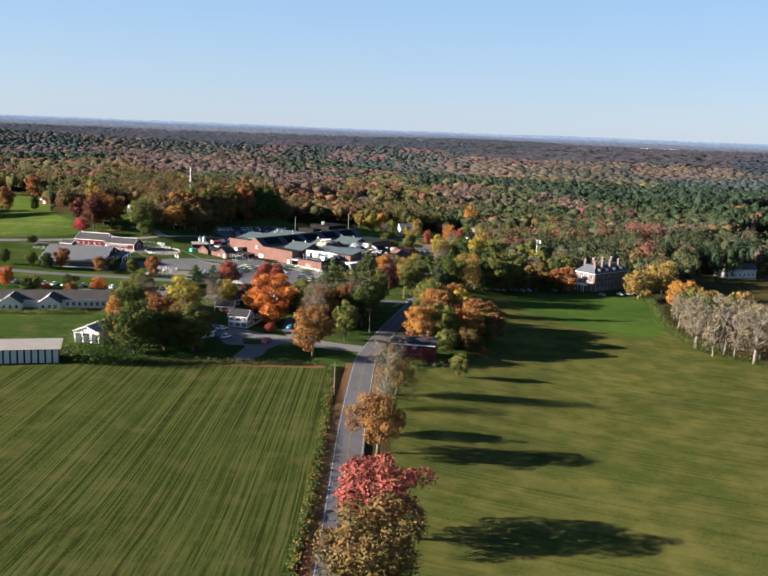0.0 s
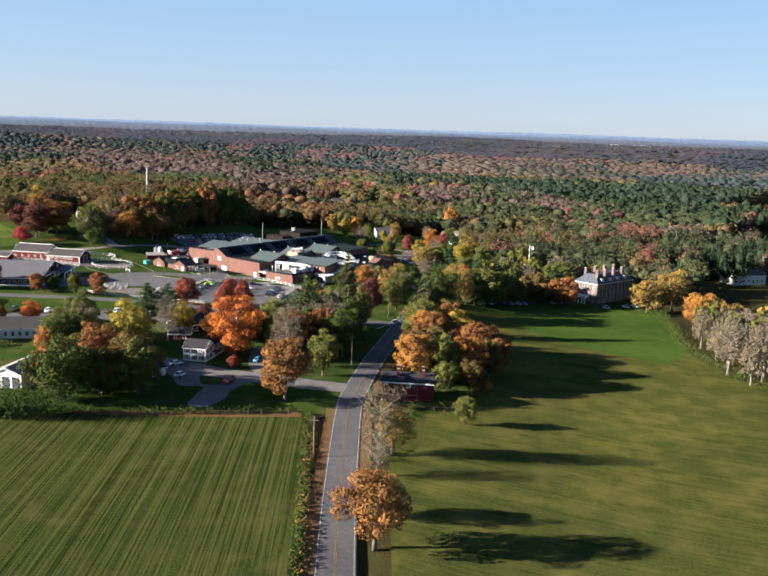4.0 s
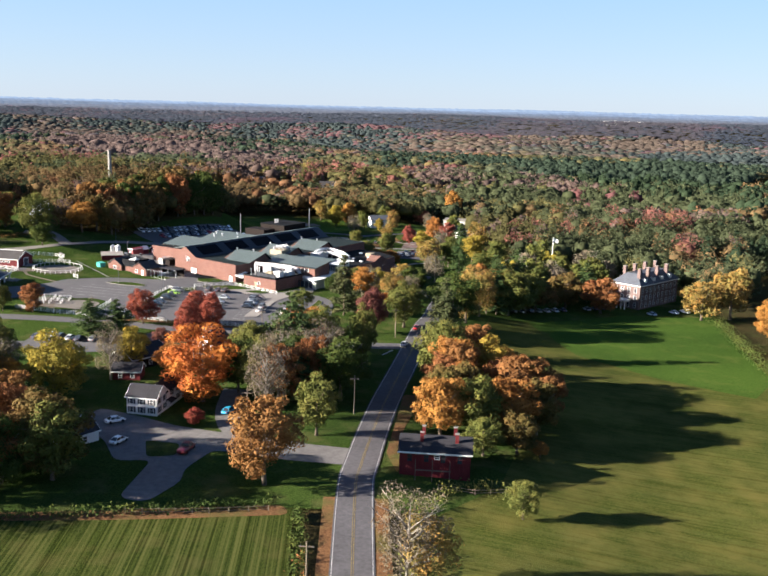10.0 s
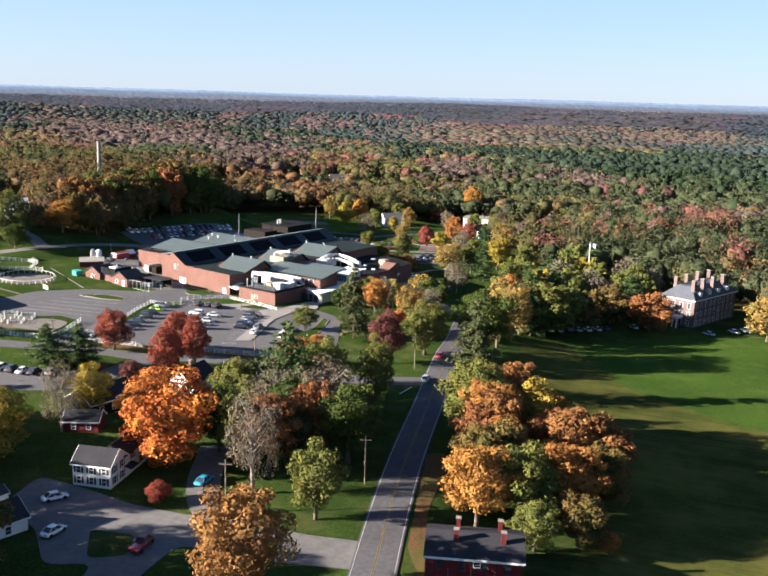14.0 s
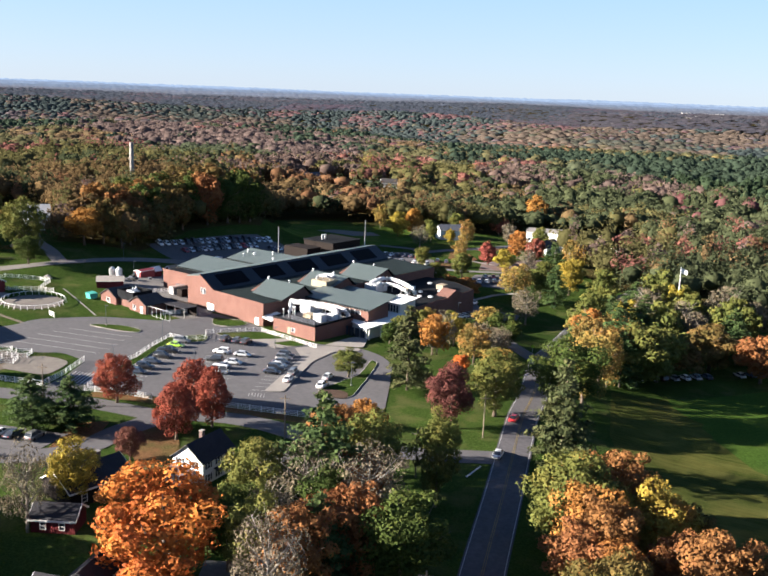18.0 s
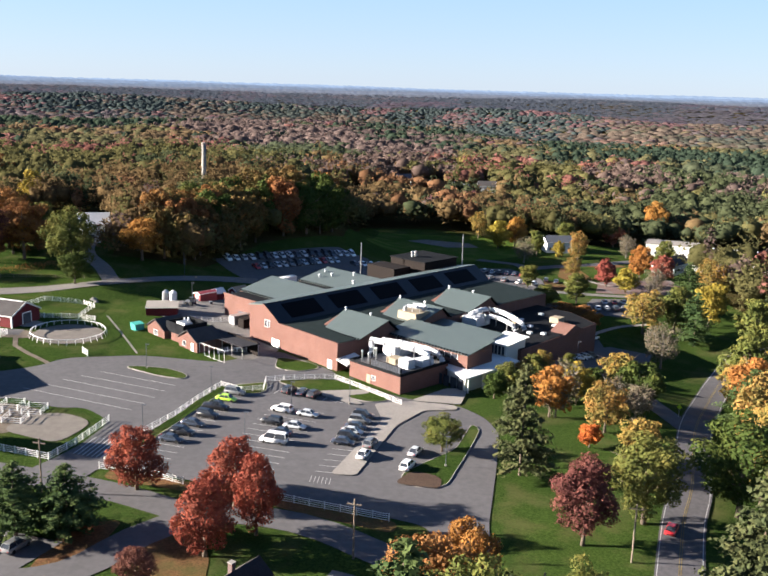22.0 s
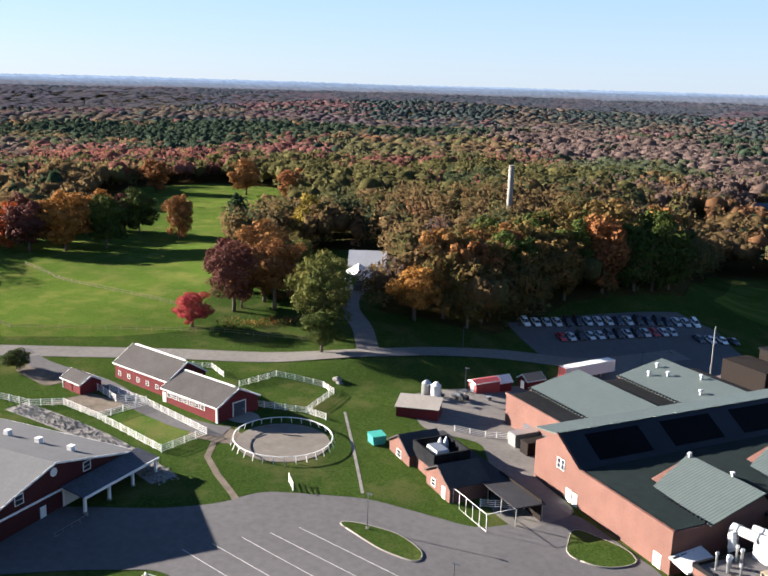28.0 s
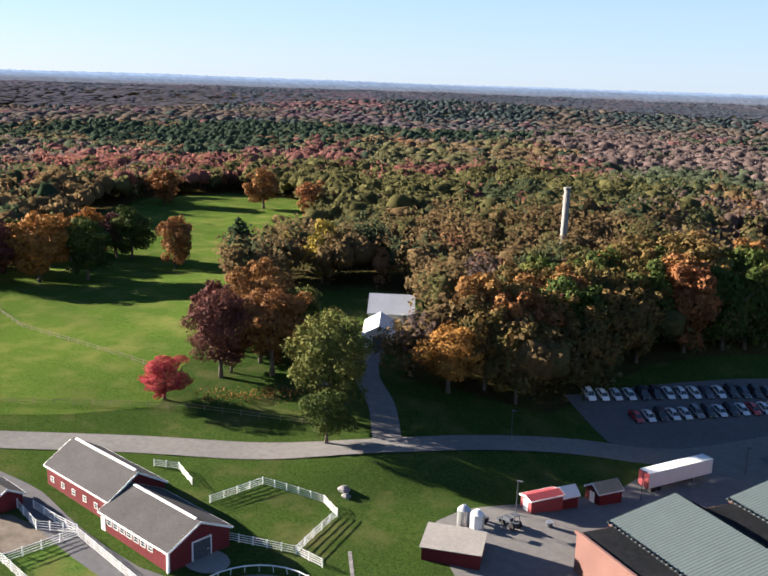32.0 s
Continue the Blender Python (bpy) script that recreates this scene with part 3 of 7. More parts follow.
def fence(pts, label, height=1.4, rails=4, closed=False, gap=2.5, mat=None, name="fence", group="white paddock fences", w=0.14):
    """Posts and rails along a line on the ground."""
    mat = mat or M_WHITE
    p = [Vector(q) for q in pts] + ([Vector(pts[0])] if closed else [])
    stops = []
    for a, b in zip(p, p[1:]):
        n = max(1, round((b - a).length / gap))
        stops += [a.lerp(b, k / n) for k in range(n)]
    stops.append(p[-1])
    x, y = stops[0]
    ob = thing(name, pose(x, y, zat(x, y)), label, "fence", group)
    at = [Vector((q.x - x, q.y - y, zat(q.x, q.y) - zat(x, y))) for q in stops]
    for q in at[:-1] if closed else at:
        bar("post", q + Vector((0, 0, -0.3)), q + Vector((0, 0, height + 0.06)), w, w, mat, ob)
    for a, b in zip(at, at[1:]):
        for r in range(rails):
            up = Vector((0, 0, height * (r + 1) / rails - 0.1))
            bar("rail", a + up, b + up, w * 0.4, 0.085, mat, ob)
    return ob


def paint(name, colour):
    m, t, b = nodes_of(name)
    b.inputs["Base Color"].default_value = (*colour, 1)
    b.inputs["Roughness"].default_value = 0.3
    b.inputs["Coat Weight"].default_value = 0.6
    return m


WHEEL = {}


def car(kind, colour, label):
    """A parked vehicle: body, cabin, panes, wheels, lamps. Its nose points along +x."""
    mat = paint("car_paint", colour)
    L, W, H, hood, mid = {"sedan": (4.6, 1.8, 1.42, 0.78, (-1.7, -0.95, 0.55, 1.25)), "suv": (4.6, 1.86, 1.7, 0.95, (-2.15, -1.85, 0.35, 1.15)),
                          "pickup": (5.5, 1.95, 1.8, 1.0, (-0.45, -0.3, 0.95, 1.5)), "van": (5.4, 2.0, 2.2, 1.05, (-2.6, -2.5, 1.2, 2.0))}[kind]
    ob = thing(kind if kind != "suv" else "suv_car", pose(0, 0, 0), label, "car", "parked cars")
    def shell(rows):
        """Rounded cross-sections (x, half width, sill, waist, top, inset of the top) joined along the car."""
        vs = []
        for x, w, z0, z1, z2, k in rows:
            vs += [(x, -w * 0.9, z0), (x, -w, z0 + 0.12), (x, -w, z1), (x, -w + k, z2), (x, w - k, z2), (x, w, z1), (x, w, z0 + 0.12), (x, w * 0.9, z0)]
        n = len(rows)
        fs = [tuple(range(8)), tuple(range(8 * n - 8, 8 * n))[::-1]]
        for i in range(n - 1):
            fs += [(8 * i + j, 8 * i + 8 + j, 8 * i + 8 + (j + 1) % 8, 8 * i + (j + 1) % 8) for j in range(8)]
        return Geo().add(vs, fs)

    a, b, c, d = mid
    w = W / 2
    body = [(-L / 2, w * 0.84, 0.38, hood - 0.22, hood - 0.14, 0.12), (-L / 2 + 0.14, w * 0.93, 0.3, hood - 0.1, hood, 0.1), (min(a, -L / 2 + 0.5), w * 0.98, 0.24, hood - 0.08, hood + 0.05, 0.08), (-0.1, w, 0.22, hood - 0.06, hood + 0.06, 0.07),
            (d, w * 0.99, 0.22, hood - 0.08, hood + 0.02, 0.1), (L / 2 - 0.55, w * 0.95, 0.24, hood - 0.18, hood - 0.08, 0.16), (L / 2 - 0.12, w * 0.86, 0.3, hood - 0.32, hood - 0.22, 0.2), (L / 2, w * 0.74, 0.36, hood - 0.42, hood - 0.34, 0.22)]
    part("body", shell(body), mat, ob, smooth=True)
    lo = [(a, -w + 0.08), (d, -w + 0.12), (d, w - 0.12), (a, w - 0.08)]
    hi = [(b, -w + 0.26), (c, -w + 0.28), (c, w - 0.28), (b, w - 0.26)]
    vs = [(x, y, hood) for x, y in lo] + [(x, y, H - 0.06) for x, y in hi]
    part("glasshouse", Geo().add(vs, [(4, 5, 6, 7)] + [(i, (i + 1) % 4, 4 + (i + 1) % 4, 4 + i) for i in range(4)]), M_GLASS, ob)
    part("roof", Geo().add([(b - 0.05, -w + 0.24, H - 0.1), (c + 0.06, -w + 0.26, H - 0.1), (c + 0.06, w - 0.26, H - 0.1), (b - 0.05, w - 0.24, H - 0.1), (b + 0.12, -w + 0.38, H), (c - 0.16, -w + 0.4, H), (c - 0.16, w - 0.4, H), (b + 0.12, w - 0.38, H)],
                           [(0, 3, 2, 1), (4, 5, 6, 7)] + [(i, (i + 1) % 4, 4 + (i + 1) % 4, 4 + i) for i in range(4)]), mat, ob)
    for y in (-1, 1):
        for x0, x1 in ((a, b), ((a + d) / 2, (b + c) / 2), (d, c)):
            yy0, yy1 = y * (w - 0.09), y * (w - 0.265)
            part("pillar", Geo().tube([(x0, yy0, hood), (x1, yy1, H - 0.08)], [0.05, 0.045], 4), mat, ob)
    if "wheel" not in WHEEL:
        w = Geo().tube([(0, -0.11, 0), (0, 0.11, 0)], [0.33, 0.33], 12)
        r = Geo().tube([(0, -0.12, 0), (0, 0.12, 0)], [0.19, 0.19], 10)
        WHEEL["wheel"] = (mesh_of("wheel", w.v, w.f, M_RUBBER), mesh_of("rim", r.v, r.f, M_STEEL))
    for x in (-L * 0.3, L * 0.31):
        for y in (-W / 2 + 0.1, W / 2 - 0.1):
            k = new("wheel", WHEEL["wheel"][0])
            k.parent, k.location = ob, (x, y, 0.33)
    for y in (-W / 2 + 0.3, W / 2 - 0.3):
        part("headlight", Geo().box(L / 2 - 0.3, L / 2 - 0.06, y - 0.16, y + 0.16, hood - 0.38, hood - 0.26), M_WHITE, ob)
        part("tail_light", Geo().box(-L / 2 - 0.005, -L / 2 + 0.08, y - 0.16, y + 0.16, 0.6, 0.78), M_REDROOF, ob)
    return ob

# ---- roads, fields, lots ----
ROAD = [(31, -280), (20.5, -185), (14.3, -129), (9.6, -84), (4.6, -25), (4.4, -7), (6.5, 30), (10.5, 70), (14.5, 110), (17.5, 128), (22, 166), (33, 215), (50, 262), (80, 320)]
FIELD_L = [(-400, -340), (22, -340), (13, -190), (7, -130), (1, -80), (-6, -31), (-30, -37), (-64, -45), (-97, -63), (-130, -76), (-400, -170)]
FIELD_R = [(30, -340), (400, -340), (420, -60), (160, 20), (146, 33), (128, 49), (121, 84), (124, 130), (129, 178), (92, 174), (56, 150), (38, 143), (34, 110), (37, 60), (40, 20), (32, -14), (20, -30), (17.5, -58), (22, -110), (27, -150), (33, -200)]
CAMPUS = [(-6, -31), (-30, -37), (-64, -45), (-97, -63), (-130, -76), (-300, -120), (-330, 60), (-315, 150), (-310, 190), (-340, 240), (-368, 300), (-415, 355), (-450, 412), (-437, 460), (-385, 462), (-327, 410), (-300, 395), (-282, 340), (-257, 289),
          (-236, 262), (-215, 298), (-196, 300), (-172, 264), (-165, 246), (-155, 250), (-136, 257), (-129, 295), (-106, 332), (-122, 425), (-88, 440), (-45, 425), (-20, 420), (10, 442), (48, 440), (40, 380), (38, 330), (52, 300), (75, 265), (120, 232), (132, 205),
          (129, 178), (92, 174), (56, 150), (38, 143), (34, 110), (37, 60), (40, 20), (32, -14), (20, -30)]
PASTURE = [(-224, 171), (-300, 190), (-335, 240), (-363, 300), (-410, 355), (-445, 412), (-437, 460), (-385, 462), (-327, 410), (-282, 340), (-257, 289), (-236, 258), (-215, 236), (-203, 215), (-195, 204), (-205, 190)]
road = ribbon("road", ROAD, 7.2, 0.16, M_ASPHALT, "worn grey two-lane country road with painted lines", "road")
for off, m in ((-3.25, M_LINE), (3.25, M_LINE), (-0.16, M_YELLOW), (0.16, M_YELLOW)):
    ribbon("road_line", ROAD, 0.11, 0.18, m, "", "", offset=off, parent=road, cuts=1)
ribbon("verge", ROAD[:5], 2.2, 0.1, M_LEAFLITTER, "verge strewn with rusty leaves", "verge", offset=-4.7)
ribbon("verge", ROAD[3:5], 2.6, 0.1, M_LEAFLITTER, "verge strewn with rusty leaves", "verge", offset=4.9)
drape("field_striped", FIELD_L, 0.06, M_FIELD, "green hay field with rows left by mowing", "field", 8)
drape("field_meadow", FIELD_R, 0.06, M_MEADOW, "wide green mown meadow with long tree shadows", "field", 8)
drape("fresh_strip", [(52, 148), (92, 173), (128, 177), (123, 130), (120, 86), (108, 66), (86, 80), (64, 104)], 0.1, M_FRESH, "bright fresh grass at the far end of the meadow", "field", 6)
drape("lawn", CAMPUS, 0.03, M_LAWN, "green lawns between roads and buildings", "lawn", 5)
drape("pasture", PASTURE, 0.08, M_PASTURE, "bright green grazed pasture", "pasture", 6)
LOT = [(-160, 112), (-150, 122), (-131, 136), (-125, 143), (-123, 150), (-116.5, 154), (-107.7, 159), (-97, 160.5), (-89, 161.5), (-85, 167), (-79, 177), (-61.3, 167.3), (-59.5, 162.7), (-45, 157), (-41, 155.5), (-29.5, 155.6),
       (-22.8, 149.8), (-19, 142), (-17.3, 122), (-16, 100), (-13, 85), (-22, 86), (-25, 97), (-32, 98), (-42, 99), (-52, 100), (-68, 100), (-84, 101), (-85, 90), (-96, 90), (-92.5, 106), (-93.3, 119), (-102, 124), (-107, 121.5), (-118, 124), (-128, 116), (-140, 104)]
lot = drape("parking_lot", rounded(LOT, 3), 0.13, M_LOT, "pale worn asphalt car park with white stall lines", "parking lot")
YARD = [(-83, 165), (-78.5, 177.5), (-90, 185), (-85.5, 193.5), (-106, 206), (-96, 232), (-80, 262), (-98, 276), (-110, 262), (-113, 240), (-121, 224), (-128, 212), (-129, 202), (-116, 190), (-104, 192), (-97, 182), (-90, 168)]
drape("yard", rounded(YARD, 3), 0.14, M_PATH, "worn concrete service yard", "yard")
drape("hill_lot", [(-137, 268), (-127, 285), (-104, 318), (-92, 319), (-78, 300), (-82, 268), (-106, 262), (-122, 257)], 0.12, M_LOT, "shaded asphalt car park below the oak wood", "parking lot")
drape("east_lot", [(-48, 306), (-40, 288), (-24, 284), (-18, 300), (-22, 322), (-36, 340), (-48, 336)], 0.12, M_ASPHALT, "asphalt car park behind the school", "parking lot")
drape("front_lot", [(-15, 190), (-2, 190), (4, 198), (15, 225), (16, 233), (4, 232), (-1, 226), (-10, 212)], 0.12, M_LOT, "small pale car park beside the school", "parking lot")
STREETS = [("street", [(-135, 56), (-104, 63), (-82, 62), (-71, 68), (-66.5, 80), (-60, 89.5), (-50, 92), (-40, 90.5), (-25, 84.5), (-8, 83), (11, 86)], 6.4, M_LOT, "pale side street with worn edges"),
           ("street", [(-62, 89), (-78, 92), (-95, 92.5), (-120, 92), (-170, 86), (-240, 84)], 6.0, M_LOT, "pale side street past the paddocks"),
           ("lane", [(-20, -2), (-26, 8), (-29, 18), (-31, 34)], 6.0, M_LANE, "short grey drive beside the white house"),
           ("hill_road", [(-290, 60), (-262, 110), (-245, 140), (-222, 160), (-205, 175), (-186, 190), (-165, 204), (-150, 219), (-138, 234), (-124, 250), (-108, 264), (-94, 290)], 7.0, M_PATH, "pale cracked concrete road round the hill"),
           ("hill_drive", [(-150, 220), (-161, 233), (-171, 241), (-177, 250), (-180, 262)], 5.6, M_PATH, "pale drive up to the hill barns"),
           ("barn_lane", [(-214, 168), (-203, 166), (-190, 166.5), (-182, 166.5), (-168, 163.5), (-152, 162), (-144, 164)], 5.0, M_LOT, "grey lane in front of the red barn"),
           ("entry_road", [(20, 160), (10, 185), (4, 205), (-2, 235), (-8, 262), (-26, 290)], 6.0, M_LOT, "pale drive to the rear car parks")]
for n, p, w, m, lb in STREETS:
    ribbon(n, p, w, 0.15 if n != "street" else 0.14, m, lb, "road")
LANE = [(-58, 14), (-47, 10), (-38.5, 6), (-28, 3.7), (-20.6, 4), (-8, 0.5), (3, -0.2), (3.5, -9.4), (-10, -9.2), (-26.5, -6.5), (-29.5, -17.6), (-28.5, -23), (-32, -33), (-37.5, -32), (-37, -14), (-44, -15.7), (-50, -5), (-59, 1)]
drape("lane", rounded(LANE, 2.5), 0.11, M_LANE, "grey lane and forecourt between white houses", "lane")
drape("lawn_patch", rounded([(-41.5, -4), (-34, -4.5), (-33, -11), (-38.5, -12.8)], 1.5), 0.16, M_LAWN, "small patch of grass in the forecourt", "lawn", 2)
drape("gravel_stand", [(-100, 66), (-78, 65), (-76, 75), (-100, 76)], 0.12, M_LOT, "gravel stand with parked cars", "parking lot")
drape("gravel_stand", [(-38, 64), (-26, 66), (-24, 78), (-36, 80)], 0.1, M_PATH, "pale gravel stand behind the gable house", "parking lot")
LEAVES = [[(-66, 78), (-56, 62), (-50, 66), (-54, 78), (-60, 86)], [(-82, 96), (-52, 96), (-30, 93), (-30, 97), (-52, 99), (-82, 100)], [(-76, 64), (-70, 72), (-71, 84), (-78, 80)], [(-8, -30), (-62, -43), (-62, -46), (-30, -39.5), (-6, -34)], [(9, -1), (12, -12), (12, 14), (16, 40), (11, 40)]]
for p in LEAVES:
    drape("leaf_litter", rounded(p, 2), 0.09, M_LEAFLITTER, "grass under a carpet of rusty fallen leaves", "leaf litter", 3)
ISLANDS = [[(-107.2, 149.5), (-104.5, 151.3), (-97.5, 152.5), (-91.5, 150.2), (-90.6, 147.0), (-96.9, 146.8)], [(-75, 163), (-77.5, 172), (-68, 171), (-65.2, 168), (-69, 163)],
           [(-72, 154.5), (-60.5, 161.5), (-52, 158.5), (-44, 152.8), (-48.5, 149.4), (-54, 151), (-66, 152)], [(-31.7, 119), (-26, 130), (-25, 145), (-22.8, 142), (-23.6, 128), (-25, 112), (-31, 110.4), (-33.8, 114)],
           [(-84.3, 104), (-83, 127), (-82, 146), (-79.5, 147.5), (-80.5, 127), (-82, 104)], [(-81, 146), (-75, 143), (-71, 146), (-73, 153)]]
for p in ISLANDS:
    q = rounded(p, 2.5)
    isl = drape("grass_island", q, 0.28, M_LAWN, "raised grass island with a stone kerb", "island", 3)
    ribbon("kerb", q + [q[0]], 0.15, 0.3, M_CONCRETE, "", "", height=0.25, parent=isl, cuts=1, step=2.0)
drape("mulch_bed", rounded([(-34, 110.5), (-25.5, 111), (-26.5, 116), (-32, 117)], 2), 0.33, M_MULCH, "dark mulch bed at the end of the island", "flower bed", 2)
for p in ([(-45.5, 110.6), (-41, 111.5), (-39.6, 138), (-36, 149), (-29, 152.5), (-30, 155), (-40, 154), (-47, 149), (-43, 140)], [(-62, 150.5), (-60, 152.5), (-51, 157.5), (-49.5, 155.5), (-54, 151.5), (-49, 147.8), (-51, 146.6)], [(-40, 154.5), (-29, 156), (-29, 168), (-34, 166)]):
    drape("walkway", rounded(p, 1.2), 0.3, M_CONCRETE, "pale concrete walkway with a kerb", "walkway", 2.5)


def painted(points, w=0.13, name="parking_line", parent=lot, dz=0.16, mat=M_LINE):
    for (ax, ay), (bx, by) in points:
        ribbon(name, [(ax, ay), (bx, by)], w, dz, mat, parent=parent, cuts=1, step=3.0)


painted([((-119.7, 129.3), (-92.6, 125.9)), ((-117.3, 133.1), (-91.7, 130)), ((-115.3, 137.1), (-91.6, 134.2)), ((-112.8, 140.7), (-91.2, 138.5)), ((-110.4, 144.6), (-91, 142.6))])
for k in range(15):
    painted([((-79.6, 104 + k * 2.8), (-74.4, 104 + k * 2.8))])
for k in range(14):
    painted([((-67, 103.5 + k * 2.75), (-55.5, 103.5 + k * 2.75))])
for k in range(12):
    painted([((-48.5, 111 + k * 2.7), (-43.4, 111.6 + k * 2.7))])
for k in range(7):
    painted([((-72 + k * 2.8, 146.5), (-71.4 + k * 2.8, 151.3))])
for k in range(6):
    painted([((-56.5 + k * 0.8, 147), (-54.5 + k * 0.8, 150)), ((-48 + k * 0.7, 106.5), (-48.4 + k * 0.7, 109))], 0.1)
for k in range(8):
    painted([((-85.2 - k * 0.9, 103), (-85.4 - k * 0.9, 111))], 0.22)
painted([((3.4, 74.5), (6.0, 80.5))], 0.4, "stop_line", road, 0.2)

drape("campus_lot", [(-7, 268), (-2, 293), (16, 300), (13, 270)], 0.12, M_ASPHALT, "small dark asphalt car park among trees", "parking lot")
drape("brick_plaza", [(-1, 304), (10, 306), (26, 311), (32, 326), (28, 341), (14, 334), (0, 325)], 0.11, M_BRICKPINK, "brick-paved plaza scattered with leaves", "plaza")
for p, w, m, lb in (([(-30, 342), (-16, 356), (4, 372), (22, 394), (44, 420)], 6.0, M_LOT, "pale campus drive"), ([(-30, 342), (-34, 352), (-52, 358)], 5.0, M_LOT, "pale drive beside the ball field"), ([(-1, 243), (7, 257), (16, 266)], 1.6, M_CONCRETE, "pale concrete footway"),
                    ([(-12, 334), (0, 322), (12, 316)], 1.8, M_CONCRETE, "pale concrete footway"), ([(-18, 300), (-4, 300), (16, 303), (34, 306)], 4.0, M_LANE, "grey campus lane")):
    ribbon("campus_path", p, w, 0.13, m, lb, "path")
for p in ([(-16, 330), (-8, 318), (-2, 330), (-8, 350), (-16, 352)], [(-6, 360), (4, 358), (12, 368), (4, 374)], [(-24, 304), (-6, 302), (-6, 316), (-20, 320)]):
    drape("leaf_litter", rounded(p, 2), 0.09, M_LEAFLITTER, "grass under a carpet of rusty fallen leaves", "leaf litter", 3)

# ---- sand, paddocks, stream bed ----
PEN = (-132.8, 167.4)
ring = [(PEN[0] + 8.7 * math.cos(a * math.tau / 40), PEN[1] + 8.7 * math.sin(a * math.tau / 40)) for a in range(40)]
drape("riding_ring", ring, 0.14, M_SAND, "round sand riding ring, partly damp", "riding ring", 2.5)
drape("sand_patch", rounded([(-110, 108), (-97, 106), (-96, 114), (-97, 118), (-104, 120), (-110, 117)], 3), 0.14, M_SAND, "pale sand beside the car park", "sand")
drape("dirt_patch", rounded([(-120, 110), (-108, 106), (-108, 120), (-119, 121)], 3), 0.1, M_DIRT, "bare soil under the small pens", "bare soil")
for p in ([(-182, 151), (-178.4, 154.5), (-169, 154), (-168, 162.5), (-180, 161.5)], [(-149, 158), (-140, 160), (-137, 164), (-143, 166), (-150, 165)], [(-204, 160), (-190, 158), (-189, 165), (-205, 168)]):
    drape("dirt_patch", rounded(p, 2), 0.1, M_DIRT, "trodden bare soil of the paddock", "bare soil", 2.5)
drape("dry_grass_paddock", [(-166.5, 154), (-147.5, 151), (-147, 160), (-165.5, 163)], 0.1, M_GROUND, "worn grass paddock behind white fence", "paddock", 3)
ribbon("stream_bed", [(-143, 160), (-139, 154), (-132.7, 150), (-126, 146.5), (-122, 144)], 1.2, 0.08, M_DIRT, "worn muddy ditch through the grass", "ditch")
ribbon("gravel_bank", [(-185, 147.5), (-170, 147.6), (-155, 146.5), (-138, 143)], 5.0, 0.1, M_STONE, "bank of grey gravel below the paddocks", "bank")
ribbon("footpath", [(-133, 187), (-125.2, 178.2), (-115.5, 167), (-109.5, 160)], 0.55, 0.08, M_STONE, "narrow trodden footpath", "path")
drape("ball_field", [(-92, 396), (-70, 386), (-56, 392), (-62, 402), (-84, 404)], 0.1, M_SAND, "bare sandy infield of a ball field", "ball field")
drape("ball_lawn", [(-100, 345), (-60, 345), (-35, 375), (-30, 410), (-60, 425), (-110, 415)], 0.07, M_PASTURE, "green outfield of the ball field", "lawn")

apron = [(-146.6 + 3.6 * math.cos(a * math.tau / 20), 171.6 + 3.0 * math.sin(a * math.tau / 20)) for a in range(20)]
drape("barn_apron", apron, 0.15, M_CONCRETE, "pale concrete apron before the barn door", "paving", 2)

# ---- the large brick teaching building ----
SCHOOL = pose(-61, 168, 0, 0, 0, 59.4)
school = thing("school_building", SCHOOL, "large red-brick school building with green metal and black roofs", "building")
S = lambda x, y, z=0.0: SCHOOL @ Vector((x, y, z))
part("main_wall", Geo().side([(0, -4), (34, -4), (34, 9.9), (28.6, 13.0), (28.1, 13.0), (21.7, 9.1), (0, 8.6)], 0, 88), M_BRICK, school, "red brick walls with a stepped gable end")
part("low_roof", Geo().slab((0.3, 0.3, 8.72), (88, 0.3, 8.72), (88, 21.8, 9.22), (0.3, 21.8, 9.22), 0.1), M_SHADEDGREEN, school, "green metal roof, coloured dark for the ridge's shade")
for k in range(5):
    x0 = 5 + k * 16.5
    part("glazed_panel", Geo().slab((x0, 22.6, 9.94), (x0 + 11.5, 22.6, 9.94), (x0 + 11.5, 27.2, 12.77), (x0, 27.2, 12.77), 0.08), M_PANEL, school, "large black glazed roof panel")
part("black_slope", Geo().slab((0.35, 21.6, 9.25), (88, 21.6, 9.25), (88, 28.2, 13.3), (0.35, 28.2, 13.3), 0.15), M_BLACKGLASS, school, "black glazed roof slope")
part("ridge_roof", Geo().slab((-0.1, 28.2, 13.35), (88.1, 28.2, 13.35), (88.1, 34.2, 12.4), (-0.1, 34.2, 12.4), 0.3), M_GREENROOF, school, "weathered green metal roof strip")
part("coping", Geo().slab((-0.12, -0.1, 8.9), (0.34, -0.1, 8.9), (0.34, 21.7, 9.4), (-0.12, 21.7, 9.4), 0.28), M_BRICK, school)
part("coping", Geo().slab((-0.12, 21.6, 9.4), (0.34, 21.6, 9.4), (0.34, 28.2, 13.5), (-0.12, 28.2, 13.5), 0.3), M_BRICK, school)
for k in range(18):
    part("ridge_cap", Geo().box(2 + k * 4.8, 3.6 + k * 4.8, 28.0, 28.7, 13.3, 13.42), M_GREENROOF, school)
part("rear_wing", Geo().box(9.5, 60, 34, 58, -4, 9.2), M_BRICK, school)
part("rear_roof", Geo().box(9.7, 59.8, 34.2, 57.8, 9.2, 9.3), M_DARKROOF, school)
